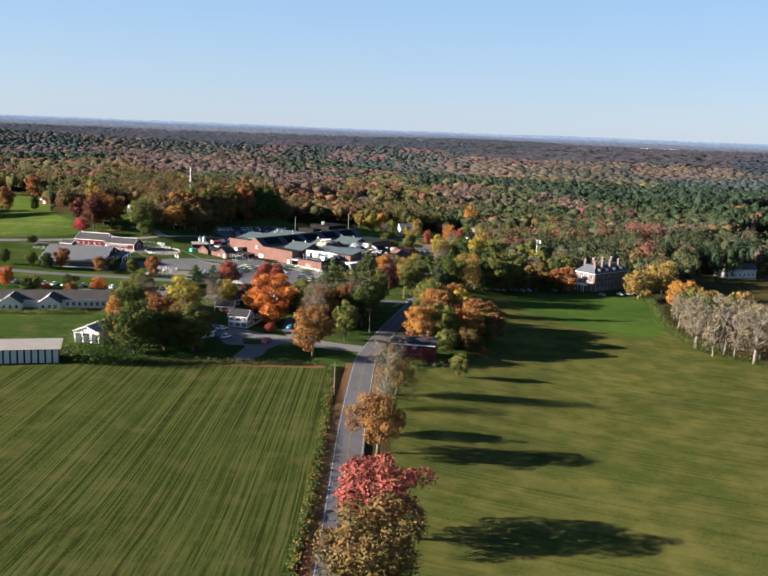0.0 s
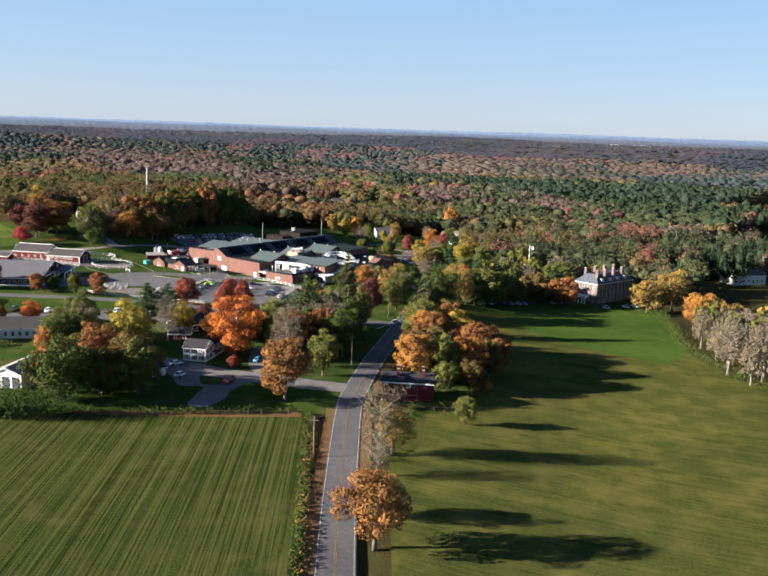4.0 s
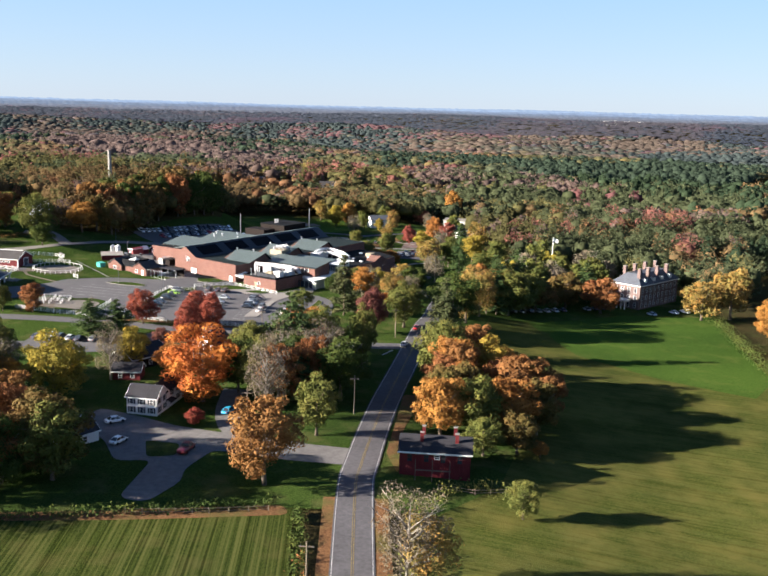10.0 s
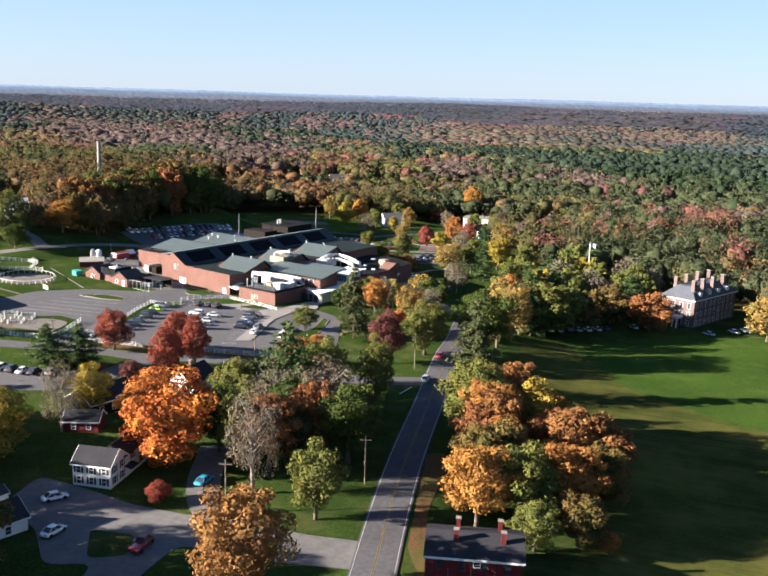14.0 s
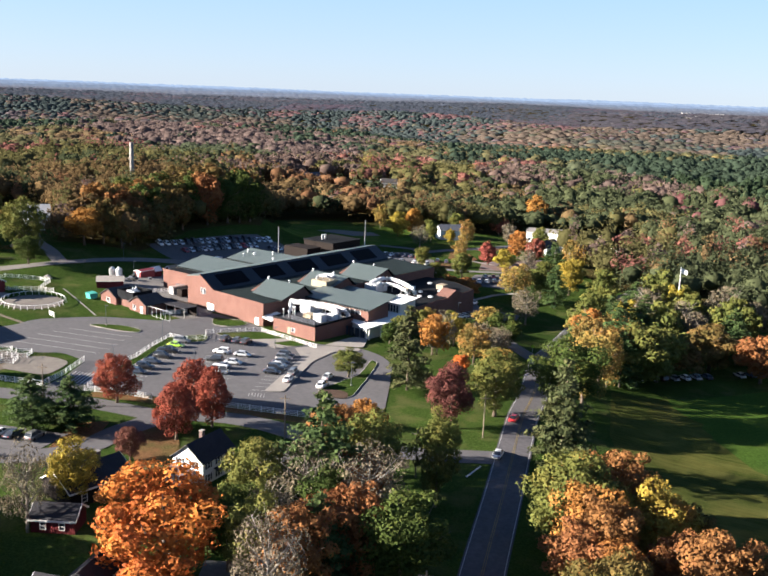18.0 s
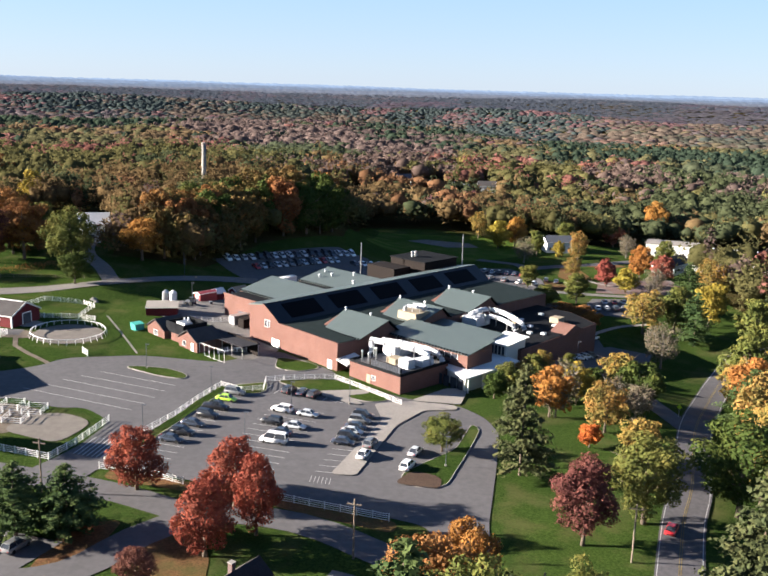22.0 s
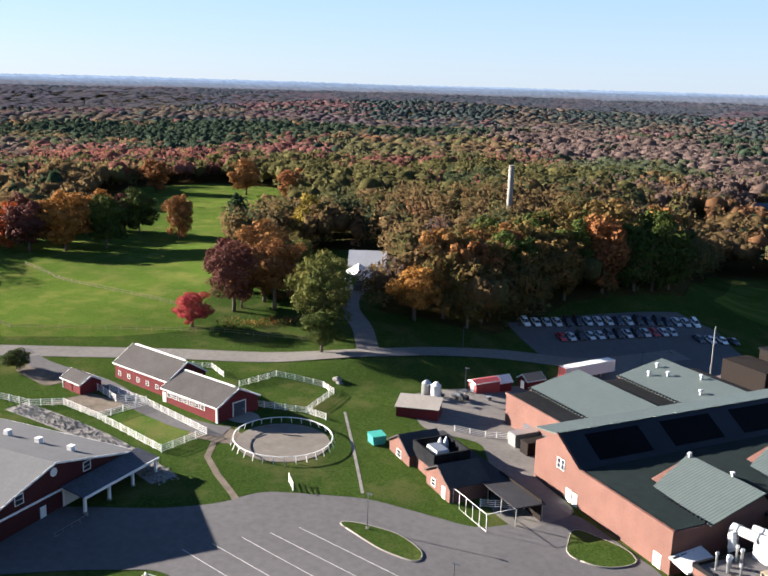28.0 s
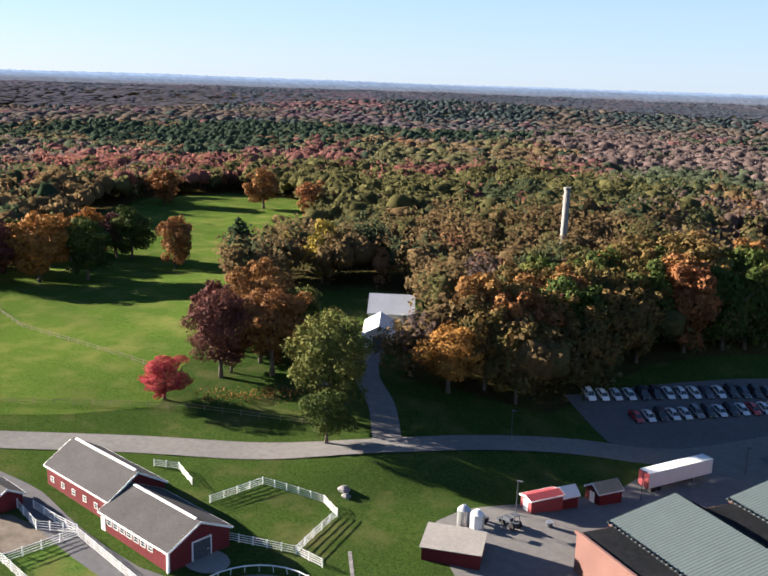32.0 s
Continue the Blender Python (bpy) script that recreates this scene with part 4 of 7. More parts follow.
for x in (9.3, ):
    part("coping", Geo().box(x, x + 0.4, 34, 58.2, 9.2, 9.75), M_BRICK, school)
for x0 in (15.5, 38.5):
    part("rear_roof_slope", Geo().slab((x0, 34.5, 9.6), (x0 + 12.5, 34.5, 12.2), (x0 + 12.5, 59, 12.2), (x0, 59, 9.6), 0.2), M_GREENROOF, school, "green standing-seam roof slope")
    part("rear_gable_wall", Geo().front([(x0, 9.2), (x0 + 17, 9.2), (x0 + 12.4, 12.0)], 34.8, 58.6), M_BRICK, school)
    # dark roof colour here stands for the shade behind the green slope
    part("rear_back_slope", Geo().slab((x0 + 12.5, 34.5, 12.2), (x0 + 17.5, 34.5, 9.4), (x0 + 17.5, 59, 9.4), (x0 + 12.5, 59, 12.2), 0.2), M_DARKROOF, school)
    for k in range(26):
        part("snow_guard", Geo().box(x0 - 0.1, x0 + 0.25, 35 + k * 0.93, 35.4 + k * 0.93, 9.5, 9.85), M_DARKROOF, school)
for x0 in (6.6, 27.6, 48.8):
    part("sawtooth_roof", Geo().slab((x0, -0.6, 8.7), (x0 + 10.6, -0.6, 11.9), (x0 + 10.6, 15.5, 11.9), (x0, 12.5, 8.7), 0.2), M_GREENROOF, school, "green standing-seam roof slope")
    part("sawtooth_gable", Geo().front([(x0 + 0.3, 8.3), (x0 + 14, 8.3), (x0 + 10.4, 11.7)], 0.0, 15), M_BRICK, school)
    # side away from the sun, its shade put in as dark roof
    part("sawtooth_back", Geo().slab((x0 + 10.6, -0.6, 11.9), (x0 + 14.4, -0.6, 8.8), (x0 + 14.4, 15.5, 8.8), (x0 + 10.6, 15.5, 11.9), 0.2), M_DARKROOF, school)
    for k in range(15):
        part("snow_guard", Geo().box(x0 - 0.1, x0 + 0.3, -0.4 + k * 0.86, k * 0.86, 8.65, 8.95), M_DARKROOF, school)
    for x, y in ((x0 + 10, 14.6), (x0 + 10.6, 6.0)):
        v = part("roof_vent", Geo().tube([(x, y, 11.6), (x, y, 12.35)], [0.22, 0.22], 10), M_DUCT, school)
        part("hood", Geo().tube([(x, y, 12.35), (x, y, 12.6)], [0.4, 0.32], 10), M_DUCT, v)
for x, y in ((43, 54), (45.5, 51), (47, 56), (49, 45), (44, 40)):
    v = part("roof_vent", Geo().tube([(x, y, 10.0), (x, y, 9.9 + (x - 38.5) * 0.208 + 0.5)], [0.26, 0.26], 10), M_DUCT, school)
    part("hood", Geo().tube([(x, y, 10.4 + (x - 38.5) * 0.208), (x, y, 10.7 + (x - 38.5) * 0.208)], [0.5, 0.36], 10), M_DUCT, v)
# the wing with the long green roof
part("wing_wall", Geo().box(18.6, 28.2, -25, 0.1, -4, 8.0), M_BRICK, school)
part("wing_gable", Geo().front([(18.6, 8.0), (28.2, 8.0), (28.2, 9.6)], -24.9, -0.2), M_BRICK, school)
part("wing_roof", Geo().slab((17.9, -25.6, 8.2), (28.6, -25.6, 10.0), (28.6, 2, 10.0), (17.9, 2, 8.2), 0.2), M_GREENROOF, school, "long green standing-seam roof")
for k in range(29):
    part("snow_guard", Geo().box(17.75, 18.15, -25.2 + k * 0.94, -24.8 + k * 0.94, 8.15, 8.5), M_DARKROOF, school)
part("window_band", Geo().box(18.5, 18.7, -22, -2, 6.3, 7.5), M_GLASS, school)
for k in range(11):
    part("mullion", Geo().box(18.44, 18.62, -22 + k * 2 - 0.06, -22 + k * 2 + 0.06, 6.25, 7.55), M_WHITE, school)
part("second_roof", Geo().slab((30.6, -20.5, 7.6), (39, -20.5, 8.8), (39, 0, 8.8), (30.6, 0, 7.6), 0.2), M_GREENROOF, school)
part("second_wall", Geo().box(28.2, 39, -20, 0.1, -4, 7.5), M_BRICK, school)
part("screen_wall", Geo().box(29.0, 34.5, 1.0, 7.5, 8.4, 11.2), M_TAN, school, "tan rooftop equipment screen")
# the front block with its roof plant
part("front_block", Geo().box(0.3, 17, -20.5, -4, -4, 5.4), M_BRICK, school)
for a in ((0.2, 0.6, -20.6, -3.9), (16.6, 17.1, -20.6, -3.9), (0.2, 17.1, -20.6, -20.2), (0.2, 17.1, -4.3, -3.9)):
    part("parapet", Geo().box(*a, 5.4, 6.0), M_DARKROOF, school)
part("block_roof", Geo().box(0.5, 16.7, -20.3, -4.2, 5.4, 5.45), M_LOT, school)
part("plant_screen", Geo().box(1.0, 1.3, -19.9, -10, 5.4, 7.3), M_BROWNWALL, school, "dark slatted plant screen")
for k in range(19):
    part("slat", Geo().box(0.9, 1.0, -19.8 + k * 0.5, -19.55 + k * 0.5, 5.5, 7.3), M_SLATE, school)
part("skylight_frame", Geo().slab((-0.5, -3.9, 4.4), (5.5, -3.9, 4.9), (5.5, -0.2, 5.6), (-0.5, -0.2, 5.1), 0.3), M_WHITE, school)
for k in range(4):
    part("skylight_pane", Geo().slab((-0.2 + k * 1.45, -3.6, 4.47 + k * 0.12), (1.0 + k * 1.45, -3.6, 4.57 + k * 0.12), (1.0 + k * 1.45, -0.5, 5.17 + k * 0.12), (-0.2 + k * 1.45, -0.5, 5.07 + k * 0.12), 0.04), M_GLASS, school)
for x, y, r, h in ((2.5, -6, 0.3, 2.4), (3.5, -7.2, 0.4, 1.8), (4.8, -6.2, 0.5, 1.5), (6.2, -7.0, 0.35, 2.6), (7.0, -5.4, 0.3, 2.2), (4, -9, 0.25, 1.8)):
    v = part("exhaust_pipe", Geo().tube([(x, y, 5.3), (x, y, 5.4 + h)], [r * 0.6, r * 0.6], 10), M_STEEL, school)
    part("cowl", Geo().tube([(x, y, 5.4 + h), (x, y, 5.75 + h)], [r, r * 0.7], 10), M_STEEL, v)
part("rooftop_unit", Geo().box(5.5, 8, -18, -15, 5.4, 7.6), M_DUCT, school)
part("rooftop_unit", Geo().box(9.5, 12, -19, -16.5, 5.4, 7.2), M_DUCT, school)
part("rooftop_unit", Geo().box(6, 9, -13.5, -10.5, 5.4, 6.8), M_TAN, school)


def duct(pts, w):
    """A fat white air duct with round elbows."""
    ob = part("air_duct", Geo().tube(pts, [w * 0.82] * len(pts), 6), M_DUCT, school, "white rooftop air duct")
    for a, b in zip(pts, pts[1:]):
        a, b = Vector(a), Vector(b)
        m, d = (a + b) / 2, (b - a).normalized() * 0.09
        part("collar", Geo().tube([m - d, m + d], [w * 0.96, w * 0.96], 6), M_STEEL, ob)
        part("duct_stand", Geo().box(m.x - 0.07, m.x + 0.07, m.y - 0.07, m.y + 0.07, m.z - 2.4, m.z - 0.5), M_STEEL, ob)


duct([(9.5, -2, 8.6), (9.8, -4, 8.6), (11, -8, 8.5), (12, -12, 8.3), (13, -15, 8.0), (13, -17.5, 7.4), (13, -18.5, 6.4), (13, -18.6, 5.4)], 0.95)
duct([(12.5, -3, 8.2), (13.5, -6, 8.2), (15, -10, 8.0), (16, -15, 7.8), (16, -18, 7.4), (15.8, -19.5, 6.4), (15.8, -19.7, 5.4)], 0.85)
duct([(9.6, -2.2, 8.6), (8.8, -2.6, 7.9), (8.6, -3.0, 6.8), (8.6, -3.1, 5.4)], 0.8)
part("rooftop_unit", Geo().box(10, 16, -9.5, -5.5, 5.4, 8.2), M_DUCT, school, "white rooftop air handler")
duct([(30, 6, 11.2), (30, 5.8, 12.2), (30.3, 5, 12.6), (31, 2.5, 12.6), (32, 1.2, 12.2), (33.5, 1.4, 12.4), (33.8, 3, 12.6), (33.8, 6, 12.2), (33.6, 6.5, 11.2)], 0.6)
duct([(48, -2, 8.6), (50, -3, 9.6), (53, -3.5, 9.8), (55, -5, 9.6), (55.5, -8, 9.2), (55, -12, 8.6), (54.6, -15, 7.6), (54.5, -16, 6.2)], 0.9)
duct([(46, -4, 8.4), (48, -5.5, 8.8), (51, -7, 8.8), (52, -10, 8.4), (51.6, -14, 7.6), (51.5, -15, 6.2)], 0.8)
part("rooftop_unit", Geo().box(46, 52, -6, -1, 6.2, 8.6), M_DUCT, school, "white rooftop air handler")
# entrance with its white roof, glazed porch tower
part("entrance_roof", Geo().prism([(12.5, -29.5), (34, -29.5), (36, -19.5), (19, -14)], 4.2, 4.6), M_WHITE, school, "flat white entrance canopy roof")
part("entrance_wall", Geo().prism([(14, -28.3), (33, -28.3), (34, -20), (18.5, -16)], -4, 4.2), M_CREAM, school)
for k in range(5):
    part("entrance_pane", Geo().box(13.9, 14.05, -27.6 + k * 2.1, -26 + k * 2.1, 0.9, 3.6), M_GLASS, school)
for k in range(4):
    part("canopy_post", Geo().tube([(14 + k * 5.5, -29.2, -2), (14 + k * 5.5, -29.2, 4.2)], [0.16, 0.16], 8), M_WHITE, school)
part("porch_tower", Geo().prism([(34, -25), (42, -25), (42, -19), (34, -19)], -4, 7.6), M_CREAM, school, "pale green-grey glazed entrance tower")
part("tower_roof", Geo().slab((33.4, -25.8, 7.7), (42.6, -25.8, 8.5), (42.6, -18.4, 8.5), (33.4, -18.4, 7.7), 0.2), M_WHITE, school)
for k in range(5):
    part("tower_pane", Geo().box(33.92, 34.02, -24.4 + k * 1.1, -23.7 + k * 1.1, 4.8, 7.0), M_GLASS, school)
# the low east part with its black roof
part("east_wall", Geo().prism([(39, -26), (78, -24), (84, -12), (84, 2), (39, 2)], -8, 5.6), M_BRICK, school)
part("east_roof", Geo().prism([(39.4, -25.6), (77.7, -23.7), (83.6, -11.9), (83.6, 1.6), (39.4, 1.6)], 5.6, 5.7), M_DARKROOF, school, "black flat roof")
part("east_gable", Geo().front([(60, 5.6), (70, 5.6), (65, 7.6)], -25.2, -20), M_BRICK, school)
for x, y, w, h in ((58, -10, 1.4, 1.6), (70, -16, 1.5, 1.6), (50, -16, 0.6, 0.5), (54, -18, 0.6, 0.5), (60, -14, 0.6, 0.5), (64, -8, 0.6, 0.5), (66, -18, 0.6, 0.5), (74, -8, 0.6, 0.5), (56, -21, 0.6, 0.5), (46, -20, 0.6, 0.5)):
    part("roof_box", Geo().box(x - w, x + w, y - w, y + w, 5.7, 5.7 + h), M_TAN if w > 1 else M_DUCT, school)
# dark plant rooms on the rear roof, masts
part("plant_room", Geo().box(62, 69.5, 40, 52, -4, 13.0), M_BROWNWALL, school, "dark brown rooftop plant room")
part("plant_room", Geo().box(72, 88, 36, 51, -4, 14.4), M_BROWNWALL, school, "dark brown rooftop plant room")
part("plant_roof", Geo().box(71.7, 88.3, 35.7, 51.3, 14.4, 14.7), M_DARKROOF, school)
for x in (76, 77.6):
    part("roof_fan", Geo().tube([(x, 45, 14.7), (x, 45, 16.6)], [0.5, 0.5], 10), M_STEEL, school)
part("rear_yard_wall", Geo().box(60, 72, 34, 58, -4, 6.5), M_BRICKPINK, school)
for x, y, z1 in ((62, 55, 19.5), (88.5, 34, 17.5), (96, 40, 21)):
    part("mast", Geo().tube([(x, y, 2), (x, y, z1)], [0.22, 0.16], 8), M_STEEL, school)
# openings of the west front
door(school, (-0.02, 24.0, 2.7), 1.4, 2.3, 1, -1)
door(school, (-0.02, 22.3, 2.6), 1.4, 2.3, 1, -1)
for y in (26.0, 27.1):
    window(school, (-0.02, y, 7.6), 0.8, 1.7, 1, -1)
door(school, (-0.02, 2.6, 1.6), 1.6, 2.6, 1, -1)
window(school, (0.28, -12, 2.6), 1.2, 1.0, 1, -1)
door(school, (0.28, -10.4, 1.4), 1.1, 2.2, 1, -1, M_TAN)
for y in (44, 50):
    door(school, (9.48, y, 2.6), 2.6, 3.0, 1, -1, M_SLATE)

# ---- the small brick building beside the yard ----
low = thing("brick_outbuilding", pose(-96.2, 166.7, 3.4, 0, 0, 149.4), "small red-brick building with dark shingled gables", "building")
part("rear_wall", Geo().box(2.0, 22.0, -10.4, -6.0, -1.5, 2.7), M_BRICK, low)
for x0 in (0.0, 14.5):
    part("front_gable", Geo().front([(x0, -1.5), (x0 + 8, -1.5), (x0 + 8, 2.9), (x0 + 4, 5.1), (x0, 2.9)], -7, 0.6), M_BRICK, low)
    part("front_roof_slope", Geo().slab((x0 - 0.4, 1.0, 2.8), (x0 - 0.4, -7, 2.8), (x0 + 4, -7, 5.3), (x0 + 4, 1.0, 5.3), 0.2), M_SHINGLE, low)
    part("front_roof_slope", Geo().slab((x0 + 8.4, 1.0, 2.8), (x0 + 8.4, -7, 2.8), (x0 + 4, -7, 5.3), (x0 + 4, 1.0, 5.3), 0.2), M_SHINGLE, low)
part("middle_wall", Geo().box(8, 14.5, -6, -0.6, -1.5, 3.0), M_BRICK, low)
part("roof_well", Geo().box(7.6, 15.0, -7.4, -0.6, 3.0, 3.5), M_DARKROOF, low)
for q in ((7.4, 7.7, -7.6, -0.4), (14.9, 15.2, -7.6, -0.4), (7.7, 14.9, -0.7, -0.4), (7.7, 14.9, -7.6, -7.3)):
    part("well_parapet", Geo().box(*q, 2.6, 5.3), M_DARKROOF, low, "black screen round the roof plant")
unit = part("roof_unit", Geo().box(8.6, 12.2, -4.0, -1.6, 3.5, 5.4), M_DUCT, low)
for k in range(6):
    part("louvre", Geo().box(8.7 + k * 0.6, 9.1 + k * 0.6, -3.9, -1.7, 5.4, 5.46), M_STEEL, unit)
for y in (-5.0, -6.2):
    part("vent_cone", Geo().tube([(13.6, y, 3.5), (13.6, y, 4.6), (13.6, y, 5.6)], [0.55, 0.5, 0.12], 12), M_DUCT, low)
part("open_shed_roof", Geo().slab((-10.5, -5.2, 2.9), (22.4, -5.2, 3.1), (22.4, -10.8, 2.9), (-10.5, -10.8, 2.7), 0.2), M_BLACKSHINGLE, low)
for x in (-10.2, -6, -2):
    for y in (-5.5, -10.4):
        part("post", Geo().box(x - 0.08, x + 0.08, y - 0.08, y + 0.08, -1.5, 2.5), M_STEEL, low)
part("shed_back_wall", Geo().box(-10.2, 2, -10.4, -10.2, -1.5, 3.2), M_BROWNWALL, low)
part("mesh_rail", Geo().box(-10.3, 0, -0.06, 0.0, 2.7, 2.78).box(-10.3, -10.22, -5.2, 0.0, 2.7, 2.78).box(-10.3, 0, -0.05, 0.0, -0.1, -0.04), M_WHITE, low)
for k in range(6):
    part("mesh_post", Geo().box(-10.3 + k * 2.04, -10.24 + k * 2.04, -0.06, 0.0, -1, 2.75), M_WHITE, low)
door(low, (2.0, 0.62, 0), 1.1, 2.2, 0, 1)
window(low, (18.5, 0.62, 0.9), 1.6, 1.3, 0, 1)
window(low, (5.5, 0.62, 0.9), 1.2, 1.2, 0, 1)
bin_box = thing("dumpster", pose(-119.3, 178.5, zat(-119.3, 178.5), 0, 0, 59), "teal steel dumpster beside the brick outbuilding", "dumpster")
part("body", Geo().front([(-1.2, 0.1), (1.2, 0.1), (1.4, 1.7), (-1.4, 1.7)], -1.2, 1.2), M_TEAL, bin_box)
part("lid", Geo().slab((-1.45, -1.25, 1.75), (1.45, -1.25, 1.75), (1.45, 1.25, 2.0), (-1.45, 1.25, 2.0), 0.08), M_TEAL, bin_box)

# ---- red barns ----
barn = thing("red_barn", pose(-166, 168.0, 5.3, 0, 0, -6), "long red wooden horse barn with grey shingle roofs", "barn")
gable(barn, 17, 10.6, 3.0, 5.6, M_RED, M_SHINGLE, x0=0.8, base=-2)
gable(barn, 18.5, 10.0, 3.9, 7.0, M_RED, M_SHINGLE, x0=-18.2, y0=1.6, base=-2)
for k in range(7):
    window(barn, (3.0 + k * 1.75, 0, 1.5), 1.1, 0.8, 0, -1)
for k in range(5):
    window(barn, (-16.5 + k * 3.3, 1.6, 1.4), 0.8, 0.8, 0, -1)
door(barn, (17.82, 5.6, 0), 3.0, 2.7, 1, 1, M_SLATE)
part("door_frame", Geo().box(17.8, 17.95, 3.9, 4.1, 0, 2.9).box(17.8, 17.95, 7.1, 7.3, 0, 2.9).box(17.8, 17.95, 3.9, 7.3, 2.75, 2.95), M_WHITE, barn)
door(barn, (1.4, -0.02, 0), 1.1, 2.2, 0, -1)
part("corner_post", Geo().box(17.5, 17.9, -0.12, 0.2, -0.5, 2.9), M_WHITE, barn)
part("ridge_vent", Geo().box(1.5, 17, 5.1, 5.5, 5.6, 5.85), M_WHITE, barn)
part("ridge_vent", Geo().box(-17.5, 0, 6.4, 6.8, 7.05, 7.3), M_WHITE, barn)

shed = thing("red_shed", pose(-187.3, 160.3, 5.7, 0, 0, -7), "small red wooden shed with a grey roof", "shed")
gable(shed, 6.8, 5.0, 2.3, 3.6, M_RED, M_SHINGLE, base=-1)
door(shed, (3, -0.01, 0), 1.6, 2.0, 0, -1, M_RED)

big = thing("riding_barn", pose(-170, 103, 4.2, 0, 0, 9), "large red barn with a wide grey roof", "barn")
gable(big, 30, 36, 3.4, 8.2, M_SHADEDRED, M_GREYROOF, base=-3, over=0.6)
for k in range(13):
    window(big, (1.6 + k * 2.2, -0.02, 1.2), 1.2, 1.2, 0, -1)
part("white_band", Geo().box(0, 30, -0.06, 0.0, 0.0, 0.6), M_WHITE, big)
part("porch_roof", Geo().slab((30.4, 19, 3.9), (35, 19, 3.0), (35, 36.8, 3.0), (30.4, 36.8, 3.9), 0.2), M_SLATE, big)
part("porch_fascia", Geo().box(34.9, 35.05, 19, 36.8, 2.65, 3.05), M_WHITE, big)
for y in (19.4, 24.8, 30.4, 36.2):
    post = part("porch_post", Geo().box(34.45, 34.85, y - 0.2, y + 0.2, -2, 2.9), M_WHITE, big)
    part("plinth", Geo().box(34.35, 34.95, y - 0.3, y + 0.3, -2, 0.5), M_CONCRETE, post)
part("entrance_wall", Geo().box(30.0, 30.08, 20, 36, 0.0, 3.2), M_CREAM, big)
part("white_band", Geo().box(30.0, 30.07, 0, 19.8, 3.0, 3.35), M_WHITE, big)
for y in (0.0, 19.6):
    part("corner_board", Geo().box(30.0, 30.09, y, y + 0.35, -1.5, 3.0), M_WHITE, big)
part("round_vent", Geo().tube([(30.0, 18, 6.6), (30.1, 18, 6.6)], [0.7, 0.7], 16), M_WHITE, big)
for y in (4.0, 11.0, 25.0):
    window(big, (30.08, y, 4.3), 1.5, 1.4, 1, 1)
for y in (23.5, 29.0, 33.5):
    window(big, (30.08, y, 0.9), 2.0, 1.6, 1, 1)
for y in (2.6, 3.9):
    door(big, (30.02, y, -0.3), 1.15, 2.3, 1, 1)
door(big, (30.02, 15.5, -0.3), 1.2, 2.3, 1, 1)
door(big, (30.1, 26.4, 0), 1.6, 2.3, 1, 1)
rail = part("ramp_rail", Geo().box(35.6, 35.68, 12, 19, 0.5, 0.58).box(35.6, 35.68, 12, 19, -0.1, -0.02), M_STEEL, big)
for k in range(5):
    part("baluster", Geo().box(35.6, 35.68, 12 + k * 1.7, 12.08 + k * 1.7, -2.0, 0.6), M_STEEL, rail)
for k in range(4):
    part("roof_vent", Geo().box(4 + k * 7, 5 + k * 7, 26, 27, 5.6, 7.0), M_WHITE, big)

silo_shed = thing("yard_shed", pose(-124, 192.3, 4.1, 0, 0, 22), "low red shed with a pale metal roof", "shed")
part("wall", Geo().box(0, 8.5, 0, 6, -1, 2.4), M_RED, silo_shed)
part("roof", Geo().slab((-0.3, -0.3, 2.5), (8.8, -0.3, 2.5), (8.8, 6.3, 3.2), (-0.3, 6.3, 3.2), 0.12), M_CONCRETE, silo_shed)
silo = thing("feed_silo", pose(-122.5, 201.5, zat(-122, 201)), "pair of pale grey feed tanks behind the yard shed", "silo")
for x in (0, 2.3):
    q = part("tank", Geo().tube([(x, 0, 0), (x, 0, 5.2), (x, 0, 5.9)], [1.05, 1.05, 0.3], 14), M_WHITE if x else M_STEEL, silo)
    part("ladder", Geo().box(x + 1.05, x + 1.15, -0.2, 0.2, 0, 5.2), M_STEEL, q)


def small_shed(x, y, rz, L, W, eave, ridge, wall, roof, label, name="storage_shed"):
    ob = thing(name, pose(x, y, zat(x, y), 0, 0, rz), label, "shed", "sheds beside the yard")
    gable(ob, L, W, eave, ridge, wall, roof, over=0.2, base=-0.8, thick=0.1)
    door(ob, (0, W / 2, 0), 1.3, 1.9, 1, -1)
    return ob


small_shed(-119.5, 218.3, 62, 6.5, 3.0, 2.3, 2.7, M_REDROOF, M_REDROOF, "bright red metal storage container in the yard", "storage_container")
small_shed(-116.8, 224.2, 62, 3.6, 3.0, 2.2, 3.4, M_RED, M_WHITE, "small red shed with a pale roof")
small_shed(-112.9, 231.2, 62, 5.0, 3.8, 2.3, 3.5, M_RED, M_TAN, "small red shed with white trim and tan roof")
trailer = thing("semi_trailer", pose(-109.5, 243.2, zat(-108, 247), 0, 0, 65), "long white semi-trailer parked in the yard", "trailer")
part("box", Geo().box(0, 16.2, -1.3, 1.3, 1.1, 4.0), M_WHITE, trailer)
part("end_frame", Geo().box(-0.06, 0.0, -1.3, 1.3, 1.1, 4.0), M_REDROOF, trailer, "open rust-red rear end")
part("landing_leg", Geo().box(12, 12.25, -0.9, -0.65, 0, 1.1).box(12, 12.25, 0.65, 0.9, 0, 1.1), M_STEEL, trailer)
part("chassis", Geo().box(0.2, 15.5, -0.5, 0.5, 0.8, 1.1), M_SLATE, trailer)
